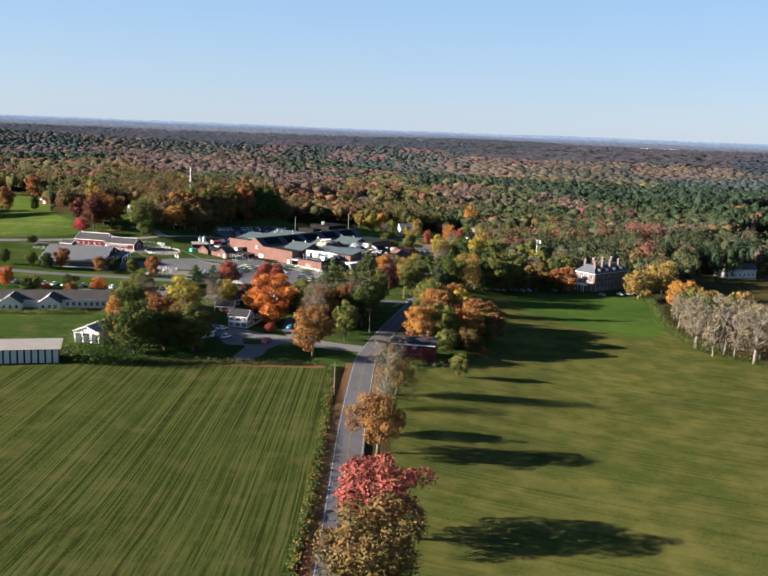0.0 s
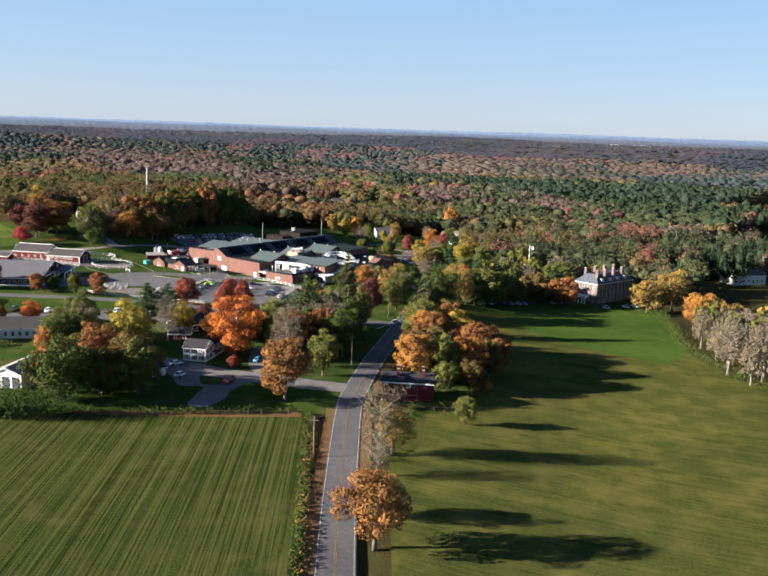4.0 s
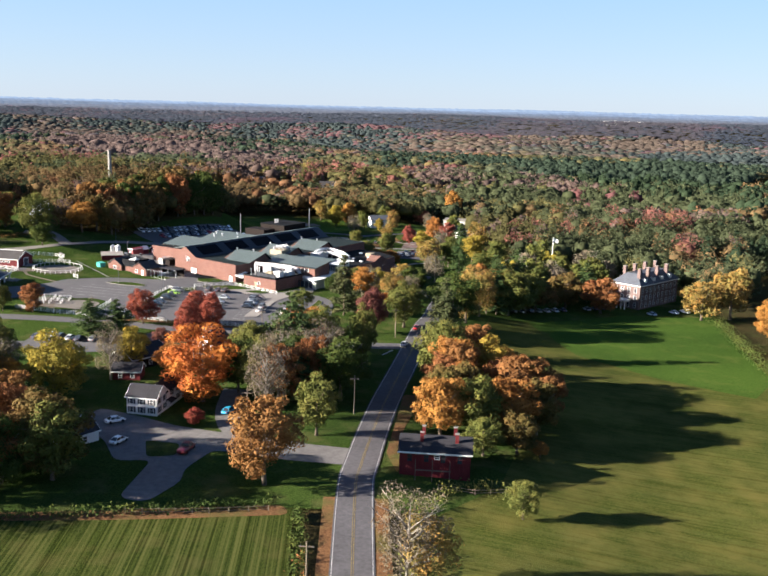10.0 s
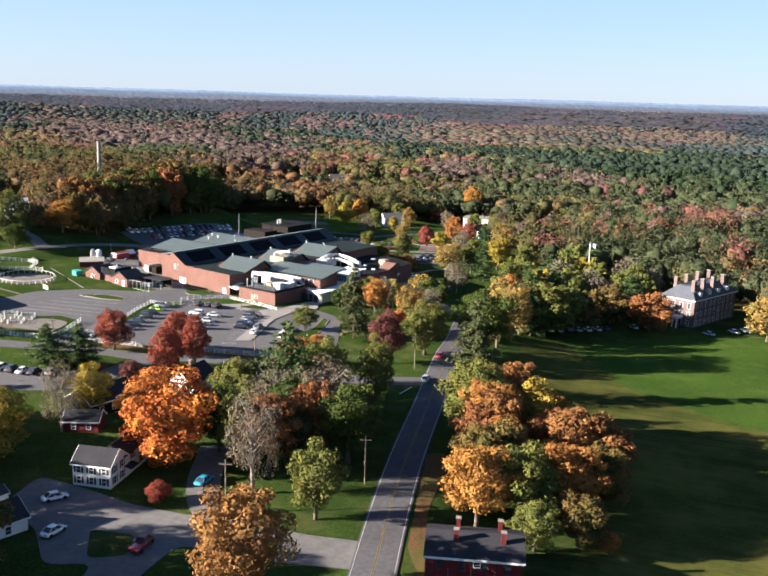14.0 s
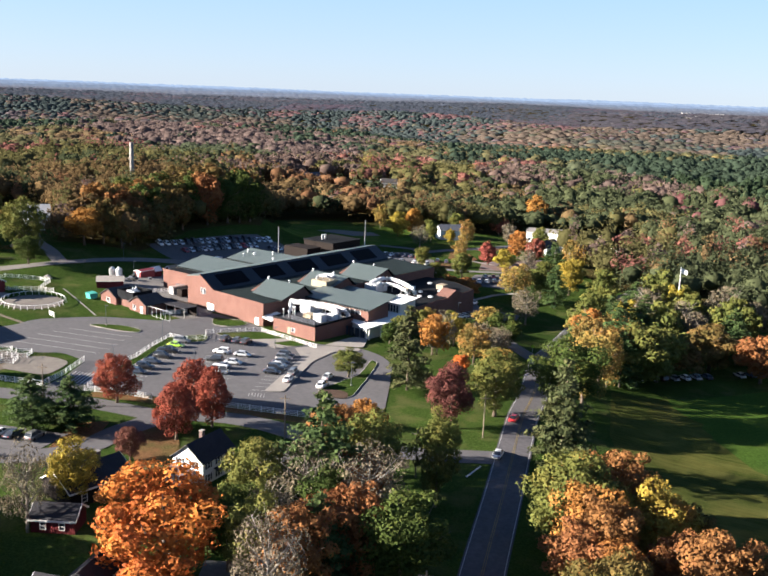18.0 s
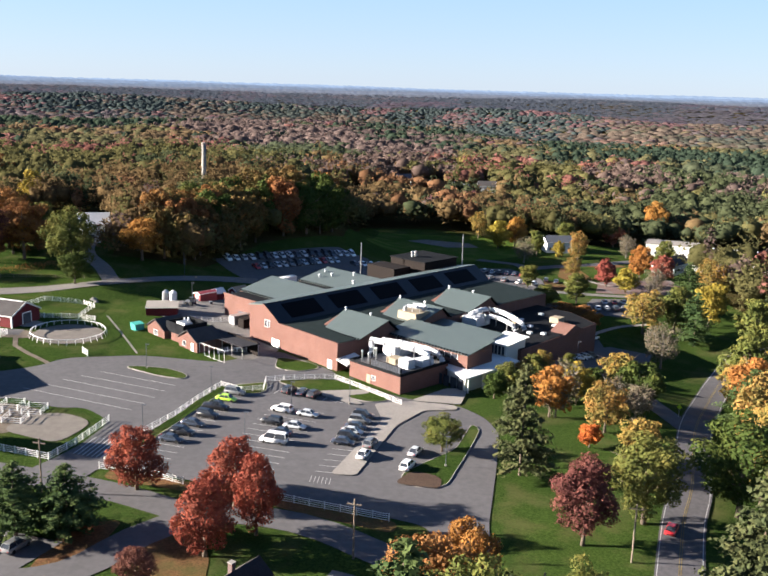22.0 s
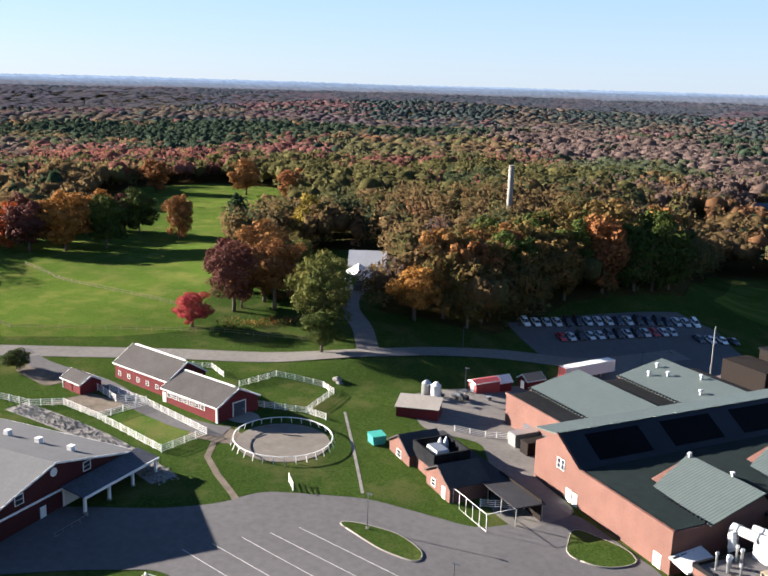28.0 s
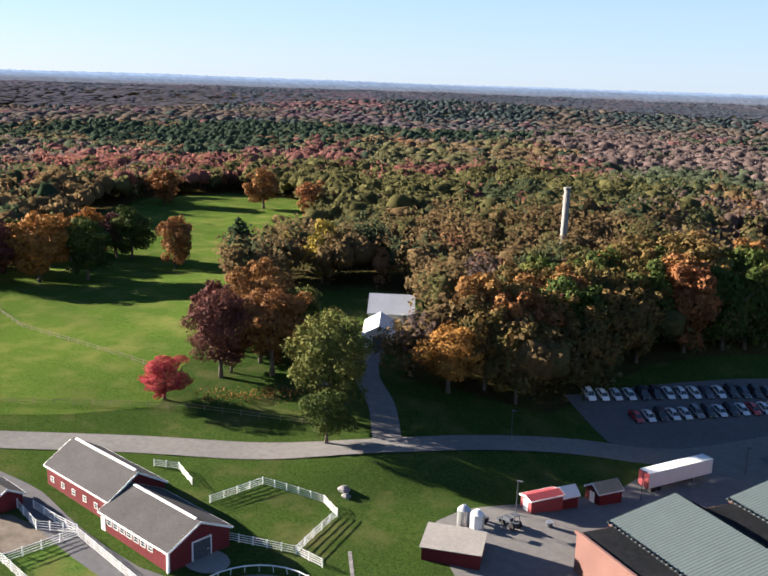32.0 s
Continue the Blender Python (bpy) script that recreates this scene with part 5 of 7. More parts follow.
for x in (1.6, 2.9):
    for y in (-1.05, 1.05):
        part("wheel", Geo().tube([(x, y - 0.14, 0.5), (x, y + 0.14, 0.5)], [0.5, 0.5], 12), M_RUBBER, trailer)
for x, y, rz, l, m, lb in ((-99.5, 195.2, 60, 5.5, M_STEEL, "pale grey ribbed shipping container"), (-95.9, 193.0, 60, 5.0, M_BROWNWALL, "dark brown shipping container")):
    c = thing("shipping_container", pose(x, y, zat(x, y), 0, 0, rz), lb, "container", "containers in the yard")
    part("box", Geo().box(0, l, -1.2, 1.2, 0.1, 2.6), m, c)
    for k in range(int(l / 0.5)):
        part("rib", Geo().box(0.2 + k * 0.5, 0.4 + k * 0.5, -1.26, 1.26, 0.15, 2.55), m, c)

# ---- houses along the road ----
red_house = thing("red_house", pose(12.2, -11.8, 0.0, 0, 0, -2), "red clapboard farmhouse with a grey roof and four chimneys", "house")
part("wall", Geo().side([(0, -1.5), (9.5, -1.5), (9.5, 5.4), (4.75, 6.9), (0, 5.4)], 0, 14), M_RED, red_house)
part("roof_slope", Geo().slab((-0.4, -0.5, 5.3), (14.4, -0.5, 5.3), (14.4, 4.75, 7.1), (-0.4, 4.75, 7.1), 0.2), M_BLACKSHINGLE, red_house)
part("roof_slope", Geo().slab((-0.4, 10, 5.3), (14.4, 10, 5.3), (14.4, 4.75, 7.1), (-0.4, 4.75, 7.1), 0.2), M_BLACKSHINGLE, red_house)
part("fascia", Geo().box(-0.42, 14.42, -0.56, -0.48, 5.0, 5.32), M_WHITE, red_house)
for x, y in ((4.2, 3.0), (11.2, 3.0), (4.4, 6.8), (10.8, 6.8)):
    chimney(red_house, x, y, 5.8, 8.2, 0.7, M_RED)
for k in range(4):
    window(red_house, (2 + k * 3.3, -0.02, 3.2), 0.9, 1.5, 0, -1, mat=M_RED)
window(red_house, (7.4, -0.05, 3.9), 0.9, 0.8, 0, -1)
part("porch_beam", Geo().box(3.2, 10.2, -2.4, -2.25, 2.3, 2.5), M_TRUNK, red_house)
for x in (3.3, 6.6, 10.0):
    part("porch_post", Geo().box(x - 0.07, x + 0.07, -2.4, -2.26, -0.5, 4.6), M_TRUNK, red_house)
for k in range(3):
    window(red_house, (13.98, 1.8 + k * 2.8, 3.0), 0.9, 1.4, 1, 1, mat=M_RED)

white = thing("white_house", pose(-50.9, 11.8, 1.6, 0, 0, -7), "white two-storey clapboard house with a dark roof", "house")
gable(white, 7.2, 6.2, 4.3, 6.4, M_WHITE, M_BLACKSHINGLE, over=0.3)
ell = part("rear_wing", Geo().front([(2.2, -1.5), (7.2, -1.5), (7.2, 4.2), (4.7, 6.0), (2.2, 4.2)], 6.2, 16), M_WHITE, white)
part("rear_roof", Geo().slab((1.9, 5, 4.1), (1.9, 16.3, 4.1), (4.7, 16.3, 6.2), (4.7, 5, 6.2), 0.16), M_BLACKSHINGLE, white)
part("rear_roof", Geo().slab((7.5, 5, 4.1), (7.5, 16.3, 4.1), (4.7, 16.3, 6.2), (4.7, 5, 6.2), 0.16), M_BLACKSHINGLE, white)
for z in (0.7, 2.7):
    for x in (1.2, 3.6, 6.0):
        window(white, (x, -0.02, z), 0.8, 1.3, 0, -1, True)
    for y in (1.6, 4.4, 8.5, 12):
        window(white, (7.22, y, z), 0.8, 1.3, 1, 1, True)
part("porch_roof", Geo().slab((7.2, 5, 2.4), (8.8, 5, 2.1), (8.8, 8, 2.1), (7.2, 8, 2.4), 0.12), M_BLACKSHINGLE, white)
door(white, (7.22, 6.4, 0), 1.0, 2.1, 1, 1)

house2 = thing("white_gable_house", pose(-49.1, 60.9, 1.3, 0, 0, -20), "white clapboard house with a dark steep roof and red porch", "house")
g2 = Geo().front([(0, -1.5), (6.8, -1.5), (6.8, 4.6), (3.4, 7.2), (0, 4.6)], 0, 9)
part("wall", g2, M_WHITE, house2)
# one roof: paler shingle for the sunlit slope, darker for the shaded one
part("roof_slope", Geo().slab((-0.4, -0.4, 4.4), (-0.4, 9.4, 4.4), (3.4, 9.4, 7.4), (3.4, -0.4, 7.4), 0.16), M_SHINGLE, house2)
part("roof_slope", Geo().slab((7.2, -0.4, 4.4), (7.2, 9.4, 4.4), (3.4, 9.4, 7.4), (3.4, -0.4, 7.4), 0.16), M_BLACKSHINGLE, house2)
chimney(house2, 3.0, 4.5, 6.6, 8.4, 0.7)
part("porch_roof", Geo().slab((-0.2, -2.2, 2.2), (5.2, -2.2, 2.2), (5.2, 0, 2.8), (-0.2, 0, 2.8), 0.14), M_BRICKPINK, house2, "rusty red porch roof")
part("porch", Geo().box(0, 5, -2, 0, -1, 2.2), M_WHITE, house2)
for x in (0.9, 2.5, 4.1):
    window(house2, (x, -2.02, 0.8), 0.9, 1.1, 0, -1)
for x in (1.7, 4.8):
    window(house2, (x, -0.02, 3.1), 0.8, 1.3, 0, -1, True)
for y in (1.6, 4.5, 7.4):
    for z in (0.6, 3.0):
        window(house2, (6.82, y, z), 0.8, 1.3, 1, 1, True)
part("side_porch_roof", Geo().slab((6.8, 3, 2.5), (8.2, 3, 2.2), (8.2, 6, 2.2), (6.8, 6, 2.5), 0.12), M_BLACKSHINGLE, house2)

dark = thing("dark_roofed_house", pose(-60.5, 44.5, 1.5, 0, 0, 57), "low brown house with a dark gabled roof", "house")
gable(dark, 12, 9, 3.2, 5.6, M_BROWNWALL, M_BLACKSHINGLE)
chimney(dark, 8, 4.5, 5, 7)
for k in range(3):
    window(dark, (2.5 + k * 3.2, -0.02, 1), 0.9, 1.2, 0, -1)
cot = thing("cottage", pose(-56, -13, 1.5, 0, 0, 55), "small white cottage with a dark roof", "house")
gable(cot, 9, 6.5, 2.8, 5.0, M_WHITE, M_BLACKSHINGLE)
chimney(cot, 4, 2.2, 4, 6.0)
for k in range(2):
    window(cot, (2.5 + k * 3.2, -0.02, 0.9), 0.9, 1.2, 0, -1)
    window(cot, (9.02, 2 + k * 2.4, 0.9), 0.9, 1.2, 1, 1)
lean = thing("white_shed", pose(-60, -1, 1.9, 0, 0, 60), "small pale blue-white garden shed", "shed")
gable(lean, 4, 3, 2.2, 3.2, M_WHITE, M_SHINGLE, over=0.2)
rs = thing("red_cottage", pose(-63, 36, 1.6, 0, 0, 5), "small red wooden cottage under the trees", "house")
gable(rs, 7, 5, 2.6, 4.2, M_RED, M_BLACKSHINGLE)
for k in range(2):
    window(rs, (2 + k * 3, -0.02, 0.9), 0.8, 1.1, 0, -1)

# ---- buildings beyond the striped field ----
ws = thing("white_open_shed", pose(-91.1, -28.8, 2.6, 0, 0, 84), "white open-fronted machine shed with a pale roof", "shed")
gable(ws, 30, 9, 4.0, 5.6, M_WHITE, M_CONCRETE, y0=-9.0, base=-1)
# dark plates on the closed wall stand in for the shaded open bays
for k in range(3):
    door(ws, (-0.02, -7.4 + k * 2.9, 0), 2.0, 3.2, 1, -1, M_SLATE)
gh = thing("grey_shed", pose(-118, -68, 2.6, 0, 0, 21), "long shed with translucent grey walls and metal roof", "shed")
part("wall", Geo().box(0, 37, 0, 9, -1, 4.4), M_GLASS, gh)
for k in range(19):
    part("panel", Geo().box(0.1 + k * 1.95, 1.5 + k * 1.95, -0.08, 0, 0, 4.3), M_CREAM, gh, "pale cloudy wall panel")
part("roof", Geo().slab((-0.4, -0.5, 4.5), (37.4, -0.5, 4.5), (37.4, 9.4, 5.6), (-0.4, 9.4, 5.6), 0.18), M_CONCRETE, gh)
lb = thing("long_cream_building", pose(-150, 12, 2.6, 0, 0, 18), "long cream single-storey building with brown gabled roofs", "building")
gable(lb, 54, 11, 3.2, 6.0, M_CREAM, M_SHINGLE)
for x0 in (10, 24):
    part("cross_gable", Geo().front([(x0, -1.5), (x0 + 8, -1.5), (x0 + 8, 3.0), (x0 + 4, 5.6), (x0, 3.0)], -5, 4), M_CREAM, lb)
    # light put into the colours: pale slope towards the sun, dark slope away
    part("cross_roof", Geo().slab((x0 - 0.4, -5.4, 2.8), (x0 - 0.4, 5.5, 2.8), (x0 + 4, 5.5, 5.8), (x0 + 4, -5.4, 5.8), 0.16), M_CONCRETE, lb)
    part("cross_roof", Geo().slab((x0 + 8.4, -5.4, 2.8), (x0 + 8.4, 5.5, 2.8), (x0 + 4, 5.5, 5.8), (x0 + 4, -5.4, 5.8), 0.16), M_SHINGLE, lb)
    for k in range(3):
        window(lb, (x0 + 1.8 + k * 2.2, -5.02, 0.8), 1.0, 1.3, 0, -1)
for k in range(9):
    window(lb, (34 + k * 2.2, -0.02, 0.9), 1.0, 1.3, 0, -1)

# ---- farm on the hill, chimney, mansion ----
for x, y, rz, L, W, e, r, lb_, rf in ((-175.5, 257, 124, 13, 7, 3.4, 5.4, "white-roofed barn at the end of the hill drive", M_DUCT), (-191, 268, 32, 11, 11, 3.0, 6.6, "large white-roofed barn on the hill", M_DUCT)):
    w = thing("hill_barn", pose(x, y, zat(x, y), 0, 0, rz), lb_, "barn", "hill barns")
    gable(w, L, W, e, r, M_CREAM, rf, base=-3)
    door(w, (-0.02, W / 2, 0), 2.6, 3, 1, -1, M_SLATE)
    for k in range(3):
        window(w, (3 + k * 3.4, W + 0.02, 1.5), 1.2, 1.0, 0, 1)
fb = thing("far_red_barn", pose(-304, 366, zat(-304, 366), 0, 0, -12), "red barn with a pale roof beyond the pasture", "barn")
gable(fb, 15, 9, 3.0, 5.0, M_RED, M_CONCRETE, base=-3)
door(fb, (5, -0.02, 0), 2.4, 2.6, 0, -1)
stack = thing("tall_chimney", pose(-176.6, 348.2, zat(-176.6, 348.2)), "tall pale concrete chimney above the oak wood", "chimney")
hz = 42.6 - zat(-176.6, 348.2)
part("shaft", Geo().tube([(0, 0, -1), (0, 0, hz - 0.6)], [1.15, 0.95], 20), M_CONCRETE, stack, smooth=True)
part("rim", Geo().tube([(0, 0, hz - 0.6), (0, 0, hz)], [1.05, 1.05], 20), M_CONCRETE, stack)

mz = -6.9
man = thing("brick_mansion", pose(100.8, 185.2, mz, 0, 0, 47), "large old brick mansion with slate roof and many chimneys", "house")
part("wall", Geo().box(0, 30, 0, 13, -2, 10.2), M_BRICKPINK, man)
part("roof", Geo().add([(-0.5, -0.5, 10.2), (30.5, -0.5, 10.2), (30.5, 13.5, 10.2), (-0.5, 13.5, 10.2), (4, 4, 14.2), (26, 4, 14.2), (26, 9, 14.2), (4, 9, 14.2)],
     [(0, 1, 5, 4), (1, 2, 6, 5), (2, 3, 7, 6), (3, 0, 4, 7), (4, 5, 6, 7)]), M_SLATE, man)
part("cornice", Geo().box(-0.5, 30.5, -0.5, 13.5, 9.8, 10.2), M_CREAM, man)
for x, y in ((3, 2.5), (9, 2.2), (16, 2.2), (24, 2.4), (5, 10.5), (13, 10.8), (21, 10.8), (28, 10)):
    chimney(man, x, y, 10.5, 16.6, 1.3)
for k in range(9):
    for z in (1.0, 4.0, 7.0):
        window(man, (2 + k * 3.2, -0.02, z), 1.1, 1.8, 0, -1)
        if k < 4:
            window(man, (-0.02, 2 + k * 3.0, z), 1.1, 1.8, 1, -1)
for k in range(4):
    d = part("dormer", Geo().box(4 + k * 6.5, 5.8 + k * 6.5, 0.4, 3.5, 10.4, 12.6), M_CREAM, man)
    part("dormer_roof", Geo().box(3.8 + k * 6.5, 6 + k * 6.5, 0.2, 3.7, 12.6, 12.8), M_SLATE, d)
part("portico", Geo().box(-4, 0, 4, 10, 3.4, 4.2), M_CREAM, man)
for y in (4.3, 6.0, 8.0, 9.7):
    part("column", Geo().tube([(-3.6, y, -1), (-3.6, y, 3.4)], [0.28, 0.24], 10), M_WHITE, man)
flag = thing("flagpole", pose(72.5, 246, zat(72.5, 246)), "white flagpole with a pale flag", "flagpole")
part("pole", Geo().tube([(0, 0, 0), (0, 0, 20)], [0.22, 0.14], 8), M_WHITE, flag)
part("flag", Geo().add([(0.1, 0, 19.6), (1.3, 0.25, 19.3), (2.4, -0.1, 18.9), (2.3, -0.1, 17.2), (1.2, 0.25, 17.6), (0.1, 0, 17.9)], [(0, 1, 4, 5), (1, 2, 3, 4)]), M_WHITE, flag)


def flat_block(x, y, rz, L, W, h, label, roof, wall, rows=1):
    ob = thing("far_building", pose(x, y, zat(x, y), 0, 0, rz), label, "building", "buildings among the trees")
    part("wall", Geo().box(0, L, 0, W, -2, h), wall, ob)
    part("roof", Geo().box(-0.4, L + 0.4, -0.4, W + 0.4, h, h + 0.3), roof, ob)
    for r in range(rows):
        for k in range(int(L / 3.2)):
            window(ob, (1.8 + k * 3.2, -0.02, 1.0 + r * 3.2), 1.6, 1.4, 0, -1)
    return ob


flat_block(38, 392, -8, 34, 24, 6.5, "flat-roofed pale school building among trees", M_WHITE, M_CREAM)
flat_block(22, 424, -8, 24, 14, 6, "flat-roofed grey building among trees", M_CONCRETE, M_CREAM)
for x, y, rz, L, W, e, r, wl in ((-24, 391, 20, 12, 9, 5, 7.5, M_WHITE), (30, 352, 60, 16, 10, 4, 6.5, M_CREAM), (150, 330, 40, 24, 14, 5, 7, M_CREAM), (190, 270, 20, 22, 12, 5, 8, M_CREAM),
                             (-122, 562, 30, 12, 9, 6, 9.5, M_WHITE), (-100, 572, -20, 11, 9, 6, 9, M_WHITE), (-84, 598, 10, 12, 9, 6, 9, M_CREAM), (-138, 590, 50, 12, 9, 6, 9.5, M_WHITE)):
    ob = thing("far_house", pose(x, y, zat(x, y), 0, 0, rz), "house with a grey gabled roof among autumn trees", "house", "houses among the trees")
    gable(ob, L, W, e, r, wl, M_SHINGLE if wl != M_WHITE else M_SLATE, base=-5)
    for k in range(int(L / 3)):
        window(ob, (1.6 + k * 3, -0.02, 1.2), 1.0, 1.4, 0, -1)
for k in range(7):
    x, y = 560 + k * 22, 3080 - k * 10
    ob = thing("far_warehouse", pose(x, y, zat(x, y) + 6, 0, 0, 5), "white warehouse far off in the woods", "building", "far warehouses")
    part("wall", Geo().box(0, 14 + 4 * (k % 3), 0, 12, -10, 10), M_WHITE, ob)
    part("roof", Geo().box(-0.5, 14.5 + 4 * (k % 3), -0.5, 12.5, 10, 10.6), M_WHITE, ob)

# ---- fences ----
WF = "white post-and-rail fence, four rails"
fence([(-84.2, 101), (-84.4, 116), (-82.8, 126), (-82.5, 136), (-81.5, 146), (-76, 144.5), (-72, 147.5), (-73.6, 153.2)], "white board fence between the car parks")
fence([(-73.6, 153.2), (-70.2, 156), (-59.8, 162)], "white board fence along the school lawn")
fence([(-59.8, 162), (-50, 156.5), (-41.4, 151)], "white ramp railing beside the walkway", 1.3, 3)
fence([(-120, 103.5), (-103.5, 99.9), (-94.2, 99.4), (-93.4, 106.8), (-93.6, 119)], "white board fence round the sand patch")
fence([(-84, 99), (-74.3, 99.4), (-67.9, 98.3)], "white board fence along the street")
fence([(-56, 98.6), (-42.6, 97.6), (-31.6, 96.9)], "white board fence along the street")
fence([(-149, 177.5), (-138.4, 181.3), (-133.3, 181.1)], "white paddock fence beside the barn")
fence([(-159, 184), (-157.2, 194.2), (-148.5, 196.4), (-146.1, 196.9), (-141.4, 194.5), (-138.4, 181.3)], "white paddock fence round bright grass")
fence([(-196, 147), (-183, 149.2), (-178.4, 153.8), (-167.3, 153.2), (-146.5, 150.2), (-146, 160.9), (-165.8, 164.2), (-167.3, 153.2)], "white board fence round two paddocks", 1.5)
fence([(-166.5, 164.6), (-172, 161.5), (-180, 163.5), (-187, 160.2)], "tall white board fence beside the small shed", 1.6)
fence([(-178, 165), (-172, 164.6), (-166.5, 164.6)], "white fence before the barn", 1.5)
fence([(-121.5, 155.5), (-119, 153.5)], "short white fence panel on the bank", 1.6, 5)
fence([(-111, 193.5), (-105, 195), (-101.5, 197.5)], "white yard gate and fence", 1.4)
fence([(-92, 168.5), (-86, 172.5)], "white fence across the alley", 1.4)
fence([(-166, 186.5), (-172, 189), (-176, 187)], "white fence behind the barn", 1.3)
fence([(-205, 196), (-190, 207), (-176, 213), (-160, 220)], "thin wire fence with wooden posts along the pasture", 1.2, 2, gap=4, mat=M_POLE, group="wire fences", w=0.1)
fence([(-275, 190), (-250, 178), (-228, 176), (-205, 196)], "thin wire fence with wooden posts along the pasture", 1.2, 2, gap=4, mat=M_POLE, group="wire fences", w=0.1)
fence([(-290, 224), (-260, 216), (-230, 216), (-206, 216)], "thin wire fence with wooden posts across the pasture", 1.2, 2, gap=4, mat=M_POLE, group="wire fences", w=0.1)
fence([(-10, -33), (-20, -35.5), (-34, -38)], "low weathered wooden rail fence at the field edge", 1.1, 2, gap=3, mat=M_POLE, group="wooden fences", w=0.12)
fence([(20, -18), (27, -19), (33, -17)], "low wooden rail fence behind the red house", 1.1, 2, gap=3, mat=M_POLE, group="wooden fences", w=0.12)
for x, y, rz in ((-115.4, 119.2, 12), (-116.6, 113.6, 12), (-109.8, 118.6, 12), (-110.6, 113.4, 12)):
    c = [(x + dx * math.cos(radians(rz)) - dy * math.sin(radians(rz)), y + dx * math.sin(radians(rz)) + dy * math.cos(radians(rz))) for dx, dy in ((-1.9, -1.9), (1.9, -1.9), (1.9, 1.9), (-1.9, 1.9))]
    fence(c, "small square white wooden pen", 1.3, 3, True, 3.8, name="small_pen", group="small white pens", w=0.2)
pen = thing("round_pen", pose(PEN[0], PEN[1], zat(*PEN)), "round white riding-ring rail on leaning posts", "fence", "white paddock fences")
pts = []
for k in range(30):
    a = k * math.tau / 30
    x, y = 9.2 * math.cos(a), 9.2 * math.sin(a)
    z = zat(PEN[0] + x, PEN[1] + y) - zat(*PEN)
    pts.append(Vector((x, y, z + 1.25)))
    bar("post", (x * 1.06, y * 1.06, z - 0.2), (x, y, z + 1.25), 0.1, 0.1, M_WHITE, pen)
for a, b in zip(pts, pts[1:] + pts[:1]):
    bar("rail", a, b, 0.16, 0.12, M_WHITE, pen)
inside_bar = thing("ground_pole", pose(PEN[0] - 5, PEN[1] - 2, zat(*PEN) + 0.15), "dark ground poles lying in the riding ring", "pole")
bar("bar", (0, 0, 0.1), (0.4, 2.6, 0.1), 0.2, 0.2, M_SLATE, inside_bar)
bar("bar", (3, 4.5, 0.1), (6, 6, 0.1), 0.16, 0.16, M_SLATE, inside_bar)


# ---- lamp posts, poles, signs ----
def lamp_post(x, y, h=6.0, arm=0.0):
    ob = thing("lamp_post", pose(x, y, zat(x, y), 0, 0, arm), "slim dark lamp post with a flat head", "lamp post", "lamp posts")
    part("pole", Geo().tube([(0, 0, 0), (0, 0, h)], [0.09, 0.06], 8), M_SLATE, ob)
    part("base", Geo().tube([(0, 0, 0), (0, 0, 0.6)], [0.25, 0.22], 8), M_CONCRETE, ob)
    part("head", Geo().box(-0.2, 0.75, -0.18, 0.18, h, h + 0.12), M_SLATE, ob)


for x, y in ((-102, 150.6), (-81.9, 141.6), (-84.4, 115.5), (-65.1, 119.2), (-62.7, 139.3), (-26.5, 121), (-97, 264), (-121, 216), (-108, 238), (-5, 205), (-52, 147), (-135, 240)):
    lamp_post(x, y)


def utility_pole(x, y, h=9.5, rz=0):
    ob = thing("utility_pole", pose(x, y, zat(x, y), 0, 0, rz), "brown wooden utility pole with a crossarm", "pole", "utility poles")
    part("pole", Geo().tube([(0, 0, 0), (0, 0, h)], [0.16, 0.11], 8), M_POLE, ob)
    part("crossarm", Geo().box(-1.1, 1.1, -0.07, 0.07, h - 0.9, h - 0.75), M_POLE, ob)
    for k in (-0.9, -0.4, 0.4, 0.9):
        part("insulator", Geo().tube([(k, 0, h - 0.75), (k, 0, h - 0.58)], [0.05, 0.04], 6), M_SLATE, ob)


for x, y in ((-34, 84), (-88, 88), (-6, 72), (-22, 6), (1, -62), (0, 22), (6, 96)):
    utility_pole(x, y)
sign = thing("warning_sign", pose(18.4, 170, zat(18.4, 170), 0, 0, -20), "bright yellow-green diamond warning sign on a post", "sign")
part("post", Geo().tube([(0, 0, 0), (0, 0, 2.4)], [0.05, 0.05], 6), M_STEEL, sign)
part("plate", Geo().front([(-0.6, 2.4), (0, 1.8), (0.6, 2.4), (0, 3.0)], -0.03, 0.0), paint("sign_lime", (0.6, 0.75, 0.02)), sign)
rng = random.Random(5)
stones = Geo()
for k in range(1500):
    u = rng.random()
    x, y = -184 + 46 * u + rng.uniform(-1.5, 1.5), 147.2 + 2.2 * math.sin(u * 3.1) - u * 4 + rng.uniform(-2.2, 2.2)
    r, z = rng.uniform(0.14, 0.36), zat(x, y)
    a = rng.random() * 6
    stones.add([(x + r * math.cos(a), y + r * math.sin(a), z), (x + r * math.cos(a + 2.1), y + r * math.sin(a + 2.1), z), (x + r * math.cos(a + 4.2), y + r * math.sin(a + 4.2), z), (x + r * 0.4 * math.cos(a + 1), y + r * 0.4 * math.sin(a + 1), z + r), (x + r * 0.4 * math.cos(a + 4), y + r * 0.4 * math.sin(a + 4), z + r * 0.8)],
               [(0, 1, 3), (1, 2, 4), (1, 4, 3), (2, 0, 4), (0, 3, 4), (0, 2, 1)])
